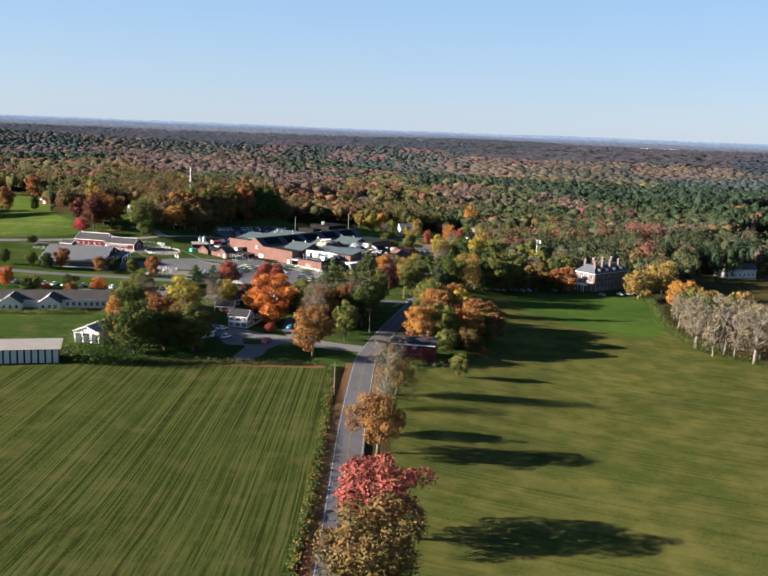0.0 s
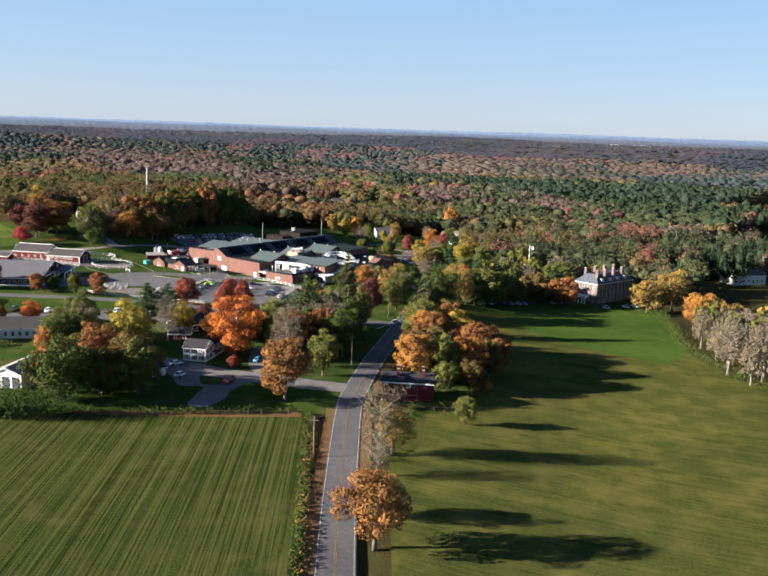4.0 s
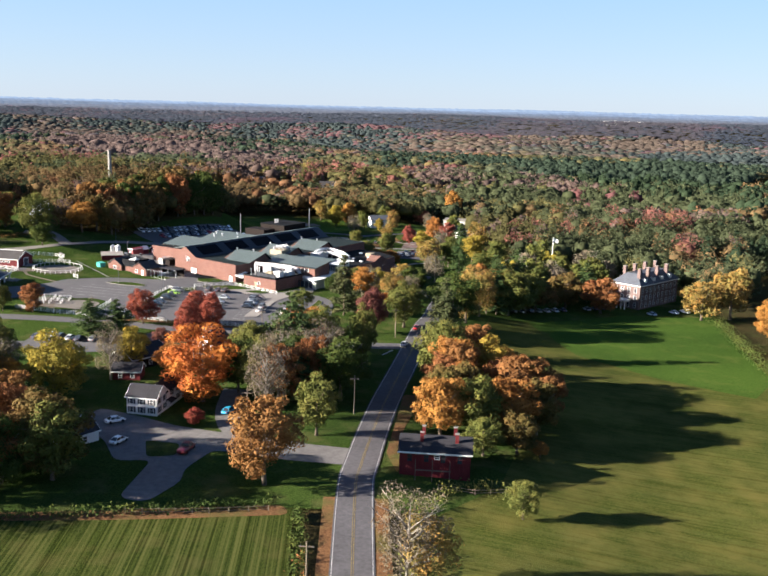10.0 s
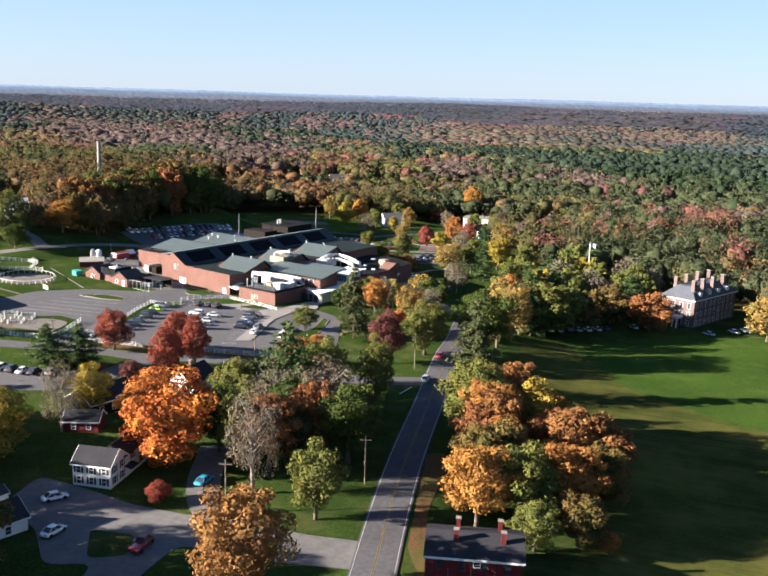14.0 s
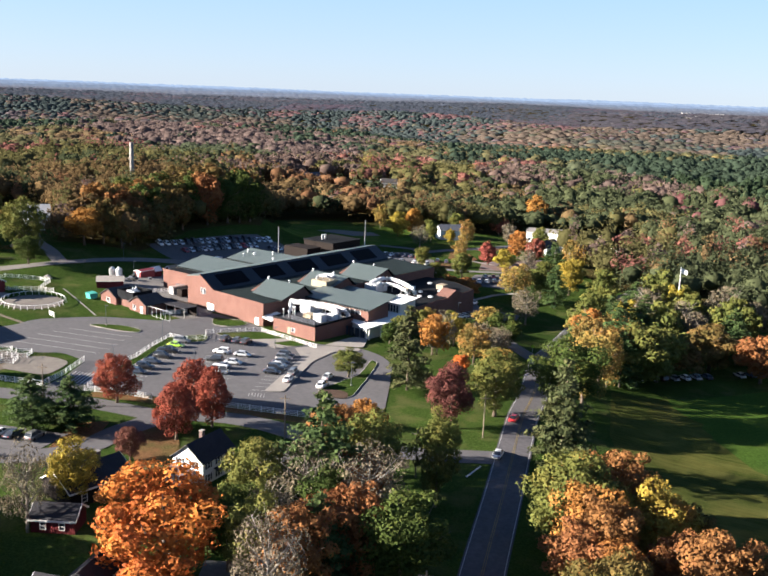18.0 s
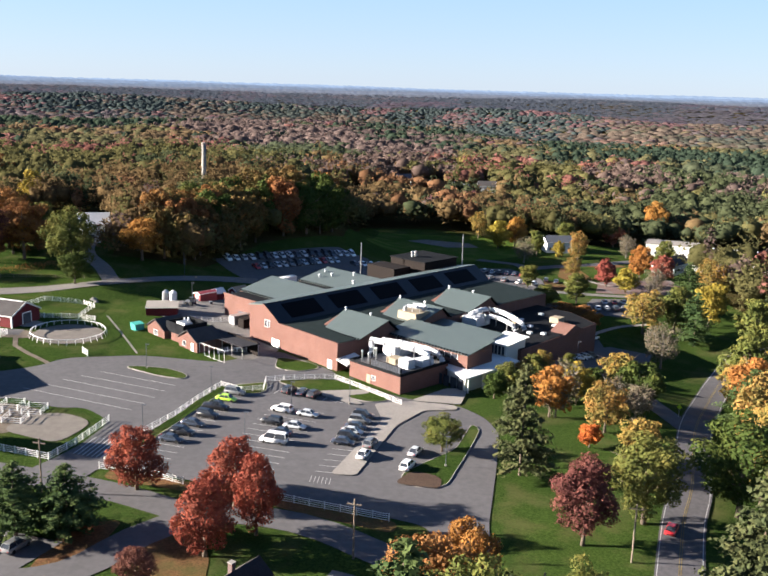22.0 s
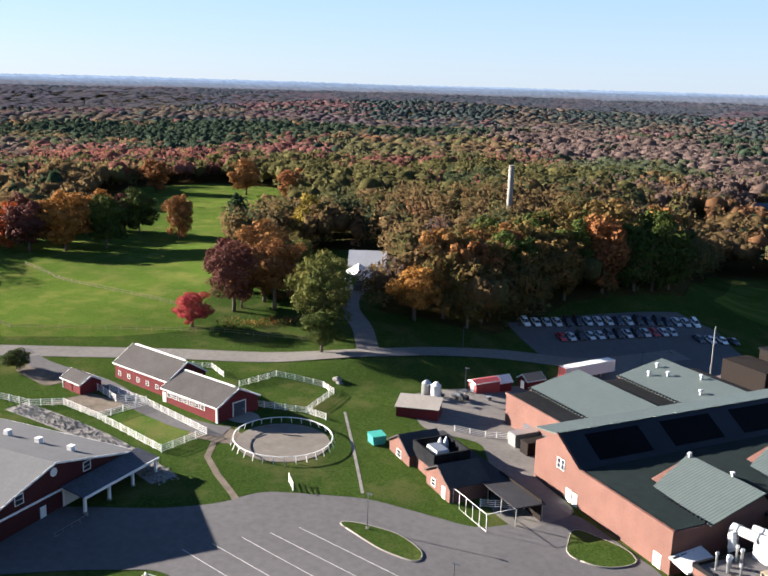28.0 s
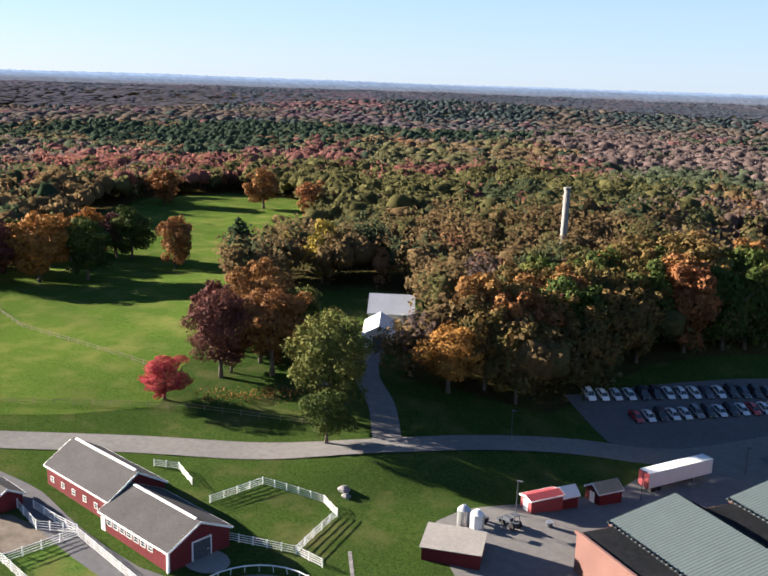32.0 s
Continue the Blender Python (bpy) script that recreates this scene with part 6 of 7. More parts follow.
tagged(new("rubble_bank", mesh_of("rubble_bank", stones.v, stones.f, M_STONE)), "bank of grey rubble stones below the paddocks", "rubble", kind="stuff")
for x, y, r in ((-146.5, 202.5, 0.9), (-145, 201.2, 0.7), (-175, 232, 1.2)):
    b = Geo().tube([(0, 0, -0.3), (0.1, 0, r * 0.5), (0, 0.1, r)], [r * 1.3, r * 1.2, r * 0.5], 7)
    tagged(new("boulder", mesh_of("boulder", b.v, b.f, M_STONE)), "grey boulder on the grass bank", "boulder", "boulders").matrix_world = pose(x, y, zat(x, y))

def tractor(x, y, rz, mat, label):
    ob = thing("tractor", pose(x, y, zat(x, y) + 0.14, 0, 0, rz), label, "tractor", "tractors in the yard")
    part("hood", Geo().box(0.3, 1.9, -0.4, 0.4, 0.7, 1.4), mat, ob)
    part("seat_deck", Geo().box(-1.0, 0.3, -0.55, 0.55, 0.6, 1.0), mat, ob)
    part("roll_bar", Geo().box(-0.9, -0.8, -0.6, -0.5, 1.0, 2.3).box(-0.9, -0.8, 0.5, 0.6, 1.0, 2.3).box(-0.9, -0.8, -0.6, 0.6, 2.2, 2.3), M_SLATE, ob)
    part("canopy", Geo().box(-1.1, 0.3, -0.6, 0.6, 2.3, 2.4), mat, ob)
    part("bucket", Geo().box(2.3, 2.9, -0.8, 0.8, 0.1, 0.6), M_SLATE, ob)
    part("loader_arm", Geo().box(0.8, 2.5, -0.55, -0.45, 0.6, 0.75).box(0.8, 2.5, 0.45, 0.55, 0.6, 0.75), M_SLATE, ob)
    for px, r in ((-0.6, 0.62), (1.5, 0.4)):
        for py in (-0.75, 0.75):
            part("wheel", Geo().tube([(px, py - 0.16, r), (px, py + 0.16, r)], [r, r], 12), M_RUBBER, ob)


M_TRACTOR = paint("tractor_green", (0.03, 0.1, 0.03))
for x, y, rz, m, lb in ((-107, 213, 40, M_TRACTOR, "small green tractor with a loader in the yard"), (-123, 207, 100, M_SLATE, "dark tractor beside the grass bank"), (-119, 211, 160, M_SLATE, "dark farm machine beside the grass bank")):
    tractor(x, y, rz, m, lb)


def yard_tub(x, y):
    ob = thing("tub_container", pose(x, y, zat(x, y) + 0.14), "grey tub standing in the yard", "tub", "tubs in the yard")
    part("tub", Geo().tube([(0, 0, 0), (0, 0, 0.8)], [0.5, 0.6], 12), M_SLATE, ob)
    part("rim", Geo().tube([(0, 0, 0.8), (0, 0, 0.88)], [0.66, 0.66], 12), M_STEEL, ob)


for x, y in ((-115, 216), (-101, 200), (-100, 203)):
    yard_tub(x, y)
# ---- cars ----
FLEET = {}
KINDS = {"white_suv": ("suv", (0.7, 0.7, 0.7), "white sport utility vehicle parked on asphalt"), "silver": ("sedan", (0.42, 0.44, 0.46), "silver sedan parked on asphalt"), "black": ("suv", (0.012, 0.013, 0.016), "black sport utility vehicle parked on asphalt"),
         "dark": ("sedan", (0.03, 0.04, 0.06), "dark blue-black sedan parked on asphalt"), "white": ("sedan", (0.68, 0.68, 0.68), "white sedan parked on asphalt"), "red": ("sedan", (0.3, 0.015, 0.02), "dark red sedan parked on asphalt"),
         "pickup": ("pickup", (0.14, 0.008, 0.012), "red pickup truck on the pale lane"), "blackpick": ("pickup", (0.015, 0.015, 0.018), "black pickup truck in the car park"), "lime": ("sedan", (0.35, 0.6, 0.05), "lime green small car in the car park"),
         "van": ("van", (0.72, 0.72, 0.72), "white van with a dark ladder in the car park"), "blue": ("sedan", (0.02, 0.25, 0.42), "bright blue car on the drive"), "grey": ("suv", (0.12, 0.125, 0.13), "grey sport utility vehicle parked on asphalt")}


def park(kind, x, y, rz, dz=0.15):
    h = radians(rz)
    ax, ay = math.cos(h) * 1.4, math.sin(h) * 1.4
    tilt = -math.degrees(math.atan2(zat(x + ax, y + ay) - zat(x - ax, y - ay), 2.8))
    m = Matrix.Translation((x, y, zat(x, y) + dz)) @ Euler((0, 0, h)).to_matrix().to_4x4() @ Euler((0, radians(tilt), 0)).to_matrix().to_4x4()
    if kind not in FLEET:
        FLEET[kind] = car(*KINDS[kind])
        FLEET[kind].matrix_world = m
    else:
        copy_thing(FLEET[kind], m)


for k, x, y, rz in (("white_suv", -63.9, 136.8, 175), ("silver", -58.1, 136.4, 0), ("black", -63.5, 129.6, 175), ("silver", -58.4, 129.0, 0), ("dark", -60, 124.9, 178), ("van", -59.8, 120.6, 180), ("blackpick", -77.1, 132.9, 5), ("lime", -76.9, 138.2, 0),
                    ("black", -76.7, 128.0, 0), ("dark", -77.5, 122.8, 0), ("black", -77.4, 118.0, 4), ("dark", -77.9, 114.2, 0), ("grey", -76.8, 142.6, 0), ("black", -66.4, 148.6, 80), ("dark", -63.2, 148.8, 82), ("black", -60.4, 148.2, 80),
                    ("black", -47.2, 140.0, 5), ("grey", -47.1, 136.9, 5), ("dark", -47, 133.4, 5), ("silver", -47, 130.6, 5), ("black", -46.9, 127.6, 5), ("dark", -47.2, 124.8, 3), ("grey", -42.0, 125.8, 85), ("white", -41.9, 120.2, 85), ("silver", -33, 125, 80), ("white_suv", -33, 118, 80),
                    ("white", -4.5, 209.5, 30), ("silver", -3.0, 212.6, 30), ("dark", -1.6, 215.6, 30), ("van", -20.5, 286, 20), ("white_suv", -1, 236, 60), ("white", -51.3, 5.2, 42), ("white", -46.4, -6.4, 70), ("pickup", -31.6, -8.2, 80), ("blue", -28.6, 16.4, 75), ("white_suv", -94.1, 72.2, 80), ("black", -91, 71.4, 80), ("white", -88.2, 71, 80), ("dark", -85.4, 71, 80), ("grey", -81, 71.2, 80),
                    ("dark", -98, 70.5, 80), ("silver", 9.3, 86.5, 78), ("red", 12.6, 108, 76)):
    park(k, x, y, rz, 0.2)
rc = random.Random(9)
NAMES = ["white", "silver", "black", "dark", "grey", "white_suv", "black", "dark", "red", "silver"]
for a, b, n, rz in (((-133, 272), (-98, 316), 18, -40), ((-122, 272), (-101, 303), 13, -40), ((-94, 306), (-86, 314), 4, -40), ((-45, 327), (-30, 326), 6, 85), ((-44, 314), (-24, 309), 8, 75), ((-38, 300), (-22, 293), 7, 65), ((-3, 275), (9, 280), 5, 100), ((-1, 286), (12, 291), 5, 100), ((-20, 318), (-8, 316), 4, 95),
                    ((42, 164), (86, 183), 14, 110), ((104, 176), (124, 186), 5, 120), ((-160, 62), (-118, 66), 11, 90)):
    for k in range(n):
        if rc.random() < 0.93:
            u = k / max(1, n - 1)
            park(rc.choice(NAMES), a[0] + (b[0] - a[0]) * u, a[1] + (b[1] - a[1]) * u, rz + rc.uniform(-3, 3))

# ---- trees ----
def blobs(rng, n):
    """Unit icosahedra, roughened."""
    g = (1 + 5 ** 0.5) / 2
    v = np.array([(-1, g, 0), (1, g, 0), (-1, -g, 0), (1, -g, 0), (0, -1, g), (0, 1, g), (0, -1, -g), (0, 1, -g), (g, 0, -1), (g, 0, 1), (-g, 0, -1), (-g, 0, 1)]) / math.hypot(1, g)
    f = np.array([(0, 11, 5), (0, 5, 1), (0, 1, 7), (0, 7, 10), (0, 10, 11), (1, 5, 9), (5, 11, 4), (11, 10, 2), (10, 7, 6), (7, 1, 8),
                  (3, 9, 4), (3, 4, 2), (3, 2, 6), (3, 6, 8), (3, 8, 9), (4, 9, 5), (2, 4, 11), (6, 2, 10), (8, 6, 7), (9, 8, 1)])
    V = v[None] * rng.uniform(0.8, 1.2, (n, 12, 1))
    F = f[None] + 12 * np.arange(n)[:, None, None]
    return V, F


# pine, green, olive, oak brown, orange, red, maroon, leafless grey, yellow
TINTS = np.array([(0.022, 0.034, 0.019), (0.042, 0.05, 0.026), (0.068, 0.064, 0.027), (0.098, 0.068, 0.034), (0.128, 0.07, 0.038), (0.125, 0.057, 0.046), (0.088, 0.042, 0.042), (0.088, 0.064, 0.055), (0.13, 0.1, 0.036)])


def drift(x, y, size, seed):
    """Smooth random field between about -1 and 1, with patches of the given size."""
    grid = np.random.default_rng(seed).uniform(-1, 1, (64, 64))
    u, v = x / size + 31.7, y / size + 13.3
    i, j = np.floor(u).astype(int), np.floor(v).astype(int)
    f, g = u - i, v - j
    f, g = f * f * (3 - 2 * f), g * g * (3 - 2 * g)
    at = lambda p, q: grid[p % 64, q % 64]
    return (at(i, j) * (1 - f) + at(i + 1, j) * f) * (1 - g) + (at(i, j + 1) * (1 - f) + at(i + 1, j + 1) * f) * g


def tints_at(rng, x, y):
    """A tint for each tree, in stands of one kind: oaks round the hill, pines to the east, bare maples in the wet hollows."""
    n, r = len(x), np.hypot(x, y - 100)
    hill = np.exp(-((x + 190) / 260) ** 2 - ((y - 420) / 260) ** 2)
    pines = np.exp(-((x - 250) / 190) ** 2 - ((y - 820) / 300) ** 2)
    wet = np.exp(-((x + 330) / 330) ** 2 - ((y - 860) / 220) ** 2) + np.exp(-((x + 470) / 130) ** 2 - ((y - 430) / 190) ** 2)
    far = np.clip((r - 900) / 900, 0, 1)
    west = np.clip((-x / np.maximum(y, 1) - 0.35) / 0.3, 0, 1)
    pines = pines + 0.8 * west * np.exp(-((np.hypot(x, y - 60) - 1080) / 120) ** 2)
    east = np.exp(-((x - 130) / 110) ** 2 - ((y - 300) / 130) ** 2)
    pines = pines + 0.3 * east
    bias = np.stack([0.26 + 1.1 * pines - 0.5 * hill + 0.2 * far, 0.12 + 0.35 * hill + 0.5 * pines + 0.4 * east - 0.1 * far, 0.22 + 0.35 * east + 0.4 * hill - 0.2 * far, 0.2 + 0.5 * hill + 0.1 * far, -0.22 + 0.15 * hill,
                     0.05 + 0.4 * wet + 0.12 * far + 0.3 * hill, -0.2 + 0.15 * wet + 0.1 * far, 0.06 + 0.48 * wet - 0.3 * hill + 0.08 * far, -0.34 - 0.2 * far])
    u, v = x / (1 + r / 1600), y / (1 + r / 1600)   # broader stands farther off
    score = np.stack([0.62 * drift(u, v, 170 if k in (0, 7) else 110, 40 + k) + 0.42 * drift(u, v, 40, 60 + k) for k in range(9)])
    pick = (bias + score + 0.12 * rng.gumbel(size=(9, n))).argmax(0)
    return ((1.6 - 0.4 * hill)[:, None] * TINTS[pick]) * rng.uniform(0.88, 1.12, (n, 1)), pick == 0


def scatter(rng, spacing, r0, r1, h0=-24, h1=64):
    """Scattered places in a sector of the land round the campus."""
    n = int(math.pi * (r1 * r1 - r0 * r0) * (h1 - h0) / 360 / spacing ** 2 * 1.1)
    r, a = np.sqrt(rng.uniform(r0 * r0, r1 * r1, n)), np.radians(rng.uniform(h0, h1, n))
    return -r * np.sin(a), r * np.cos(a) + 30


CLEAR = [FIELD_L, FIELD_R, CAMPUS, [(14, 352), (84, 352), (84, 450), (14, 450)], [(-145, 550), (-65, 550), (-65, 612), (-145, 612)], [(140, 320), (185, 320), (185, 350), (140, 350)]]


def clear_of(x, y):
    ok = np.ones(len(x), bool)
    for poly in CLEAR:
        ok &= ~inside(poly, x, y)
    return ok


def domes(rng, n, rings):
    """Open crowns seen from above: an apex over one or two rings of five."""
    a = np.arange(5) * math.tau / 5
    parts = [np.array([(0, 0, 1.0)])]
    for r, z in ((0.62, 0.6), (1.0, -0.5))[2 - rings:]:
        parts.append(np.stack([r * np.cos(a + z), r * np.sin(a + z), z + 0 * a], 1))
    v = np.concatenate(parts)
    f = [(0, 1 + k, 1 + (k + 1) % 5) for k in range(5)]
    if rings == 2:
        for k in range(5):
            p, q = 1 + k, 1 + (k + 1) % 5
            f += [(p, p + 5, q + 5), (p, q + 5, q)]
    turn = rng.uniform(0, math.tau, n)
    V = v[None] * rng.uniform(0.78, 1.22, (n, len(v), 1))
    c, s = np.cos(turn)[:, None], np.sin(turn)[:, None]
    V = np.stack([V[..., 0] * c - V[..., 1] * s, V[..., 0] * s + V[..., 1] * c, V[..., 2]], -1)
    return V, np.array(f)[None] + len(v) * np.arange(n)[:, None, None]


def woodland(name, seed, spacing, r0, r1, size, tall, grey, lumps, leaves, leaf_size, core, h0=-24, h1=64):
    """Woods as one mesh: each tree a core and lumps of foliage clad in leaf sprays; the farthest only rough crowns."""
    rng = np.random.default_rng(seed)
    x, y = scatter(rng, spacing, r0, r1, h0, h1)
    ok = clear_of(x, y)
    x, y = x[ok], y[ok]
    n = len(x)
    tint, conifer = tints_at(rng, x, y)
    tint = tint * (1 - grey) + grey * np.array((0.078, 0.088, 0.126))   # distance haze put into the tint as blue-grey
    h = rng.uniform(0.82, 1.15, n) * (1 + 0.16 * drift(x, y, 60, 5))
    wide = size * rng.uniform(0.6, 1.5, n) * np.where(conifer, 0.74, 1.0)
    h = h * (0.7 + 0.3 * np.minimum(wide / size, 1.2))
    half = np.stack([wide, wide * rng.uniform(0.85, 1.15, n), np.where(conifer, 1.3, 1.0) * tall * h], -1)[:, None]
    mid = np.stack([x, y, gz(x, y) + 1 + 0.55 * (6.6 - tall) + np.where(conifer, 9.6, 8.6) * h], -1)[:, None]
    V, F = blobs(rng, n) if lumps > 5 else domes(rng, n, 2 if lumps > 1 else 1)
    k = V.shape[1]
    verts, faces = [(mid + half * V * core).reshape(-1, 3)], [F.reshape(-1, 3)]
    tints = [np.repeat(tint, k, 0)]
    if leaves:
        off = rng.normal(size=(n, lumps, 3)) * (0.48, 0.48, 0.4)
        narrow = np.where(conifer[:, None, None], np.clip(1.0 - 0.8 * off[..., 2:], 0.3, 1.4), 1.0)
        off, lump = off * narrow ** np.array((1, 1, 0)), rng.uniform(0.36, 0.62, (n, lumps, 1)) * narrow
        d = rng.normal(size=(n, lumps, leaves, 3))
        d[..., 2] += 0.4
        d /= np.linalg.norm(d, axis=-1, keepdims=True)
        at = mid[:, :, None] + half[:, :, None] * (off[:, :, None] + d * lump[:, :, None] * rng.uniform(0.7, 1.2, (n, lumps, leaves, 1)))
        m = n * lumps * leaves
        v = sprays(at.reshape(-1, 3), d.reshape(-1, 3), leaf_size * rng.uniform(0.65, 1.3, m), rng, 0.45)
        verts.append(v), faces.append(np.arange(3 * m).reshape(-1, 3) + n * k)
        tints.append(np.repeat((tint[:, None] * rng.uniform(0.86, 1.14, (n, lumps, 1))).reshape(-1, 3), leaves * 3, 0))
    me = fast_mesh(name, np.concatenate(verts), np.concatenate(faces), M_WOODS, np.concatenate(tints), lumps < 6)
    tagged(new(name, me), "autumn woods of mixed red, brown and green trees", "woods", kind="stuff")


def sprays(at, out, size, rng, flat=0.4):
    """Three-cornered leaf sprays at the given places, roughly facing outwards."""
    n = len(at)
    nor = out + flat * rng.normal(size=(n, 3))
    nor /= np.linalg.norm(nor, axis=1, keepdims=True)
    u = np.cross(nor, rng.normal(size=(n, 3)))
    u /= np.linalg.norm(u, axis=1, keepdims=True)
    w = np.cross(nor, u)
    s = size[:, None]
    return np.stack([at - u * s - w * s * 0.5, at + u * s * 0.9 - w * s * 0.6, at + w * s * 1.05], 1).reshape(-1, 3)


def quads(at, out, size, rng, flat=0.55):
    """Leaf plates at the given places, roughly facing outwards."""
    n = len(at)
    nor = out + flat * rng.normal(size=(n, 3))
    nor /= np.linalg.norm(nor, axis=1, keepdims=True)
    u = np.cross(nor, rng.normal(size=(n, 3)))
    u /= np.linalg.norm(u, axis=1, keepdims=True)
    w = np.cross(nor, u)
    s = size[:, None]
    return np.stack([at - u * s, at + w * s * 0.75 - u * s * 0.2, at + u * s, at - w * s * 0.75 + u * s * 0.15], 1).reshape(-1, 3)


# seventh number after the name: share of haze in the tint, most far off
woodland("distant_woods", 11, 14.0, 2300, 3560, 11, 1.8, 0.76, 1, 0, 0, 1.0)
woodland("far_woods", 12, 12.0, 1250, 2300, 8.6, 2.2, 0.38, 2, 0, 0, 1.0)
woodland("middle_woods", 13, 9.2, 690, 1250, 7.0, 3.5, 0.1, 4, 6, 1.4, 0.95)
woodland("mid_woods", 15, 8.4, 400, 700, 5.8, 5.6, 0.0, 7, 10, 1.05, 0.85, -30, 68)
woodland("near_woods", 14, 8.2, 0, 410, 5.2, 6.6, 0.0, 9, 36, 0.6, 0.7, -40, 75)


def hills(radius, top, swell, seed, colour):
    """A far ridge all round the land, rounded and wooded, its blue haze put in as a glow."""
    m, t, b = nodes_of("hazed_hill")
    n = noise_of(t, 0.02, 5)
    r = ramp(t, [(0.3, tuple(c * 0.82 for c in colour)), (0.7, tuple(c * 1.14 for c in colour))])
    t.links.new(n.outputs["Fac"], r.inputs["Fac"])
    # emission stands in for the haze before the ridge
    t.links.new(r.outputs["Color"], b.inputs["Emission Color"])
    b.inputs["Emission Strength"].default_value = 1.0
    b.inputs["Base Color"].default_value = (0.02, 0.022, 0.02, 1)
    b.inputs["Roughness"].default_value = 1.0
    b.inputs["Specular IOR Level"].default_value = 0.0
    a = np.radians(np.concatenate([np.arange(-70, 30, 0.12), np.arange(30, 290, 2.0)]))
    rng = np.random.default_rng(seed)
    crest = top + swell * (0.6 * np.sin(a * 5 + seed) + 0.45 * np.sin(a * 13 + 2.1 * seed) + 0.25 * np.sin(a * 31 + seed * 0.7)) + rng.uniform(-2.0, 2.0, len(a))
    rows = [(-260, 0.0), (-150, 0.5), (-70, 0.83), (-20, 0.97), (0, 1.0), (60, 0.8), (160, 0.0)]
    v = np.concatenate([np.stack([(radius + d) * np.sin(a), (radius + d) * np.cos(a) + 150, -20 + (crest + 20) * k], 1) for d, k in rows])
    w = len(a)
    i = np.arange(w)
    j = (i + 1) % w
    f = np.concatenate([np.stack([q * w + i, q * w + j, (q + 1) * w + j, (q + 1) * w + i], 1) for q in range(len(rows) - 1)])
    tagged(new("backdrop_hills", fast_mesh("backdrop_hills", v, f, m, smooth=True)), "low wooded ridge on the horizon, glowing blue to stand for haze", "hills", kind="structure")


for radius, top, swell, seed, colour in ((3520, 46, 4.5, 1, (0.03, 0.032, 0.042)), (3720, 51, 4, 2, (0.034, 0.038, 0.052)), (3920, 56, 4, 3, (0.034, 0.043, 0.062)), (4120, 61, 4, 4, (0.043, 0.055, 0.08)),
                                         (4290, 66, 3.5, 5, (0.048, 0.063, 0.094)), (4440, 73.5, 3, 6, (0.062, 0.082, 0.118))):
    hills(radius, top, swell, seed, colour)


# ---- single trees ----
LEAVES_OF = {"RED": L_RED, "PINK": L_PINK, "FADED": L_FADED, "ORANGE": L_ORANGE, "RUST": L_RUST, "YELLOW": L_YELLOW, "OLIVE": L_OLIVE, "GREEN": L_GREEN, "PINE": L_PINE, "OAK": L_OAK, "DEEP": L_DEEP, "FIR": L_FIR, "MAROON": L_MAROON, "CRIMSON": L_CRIMSON, "BARE": L_BARE}
WORDS = {"OAK": "broad oak with olive-brown and orange leaves", "DEEP": "round maple with dark red autumn leaves", "FIR": "tall thin fir with grey-olive needles", "PINK": "maple with faded pinkish-red autumn leaves", "FADED": "thin tree with fading olive and orange leaves", "RED": "maple with bright red-orange autumn leaves", "ORANGE": "broad tree with orange and gold autumn leaves", "RUST": "broad oak with rusty brown autumn leaves", "YELLOW": "tree with golden yellow autumn leaves", "OLIVE": "tree with fading olive and yellow leaves",
         "GREEN": "broad tree with dark green leaves", "PINE": "tall dark green pine with layered boughs", "MAROON": "round tree with dark maroon leaves", "CRIMSON": "small tree with crimson leaves", "BARE": "nearly bare grey tree with thin leaves"}
CROWNS, TRUNKS = {}, {}


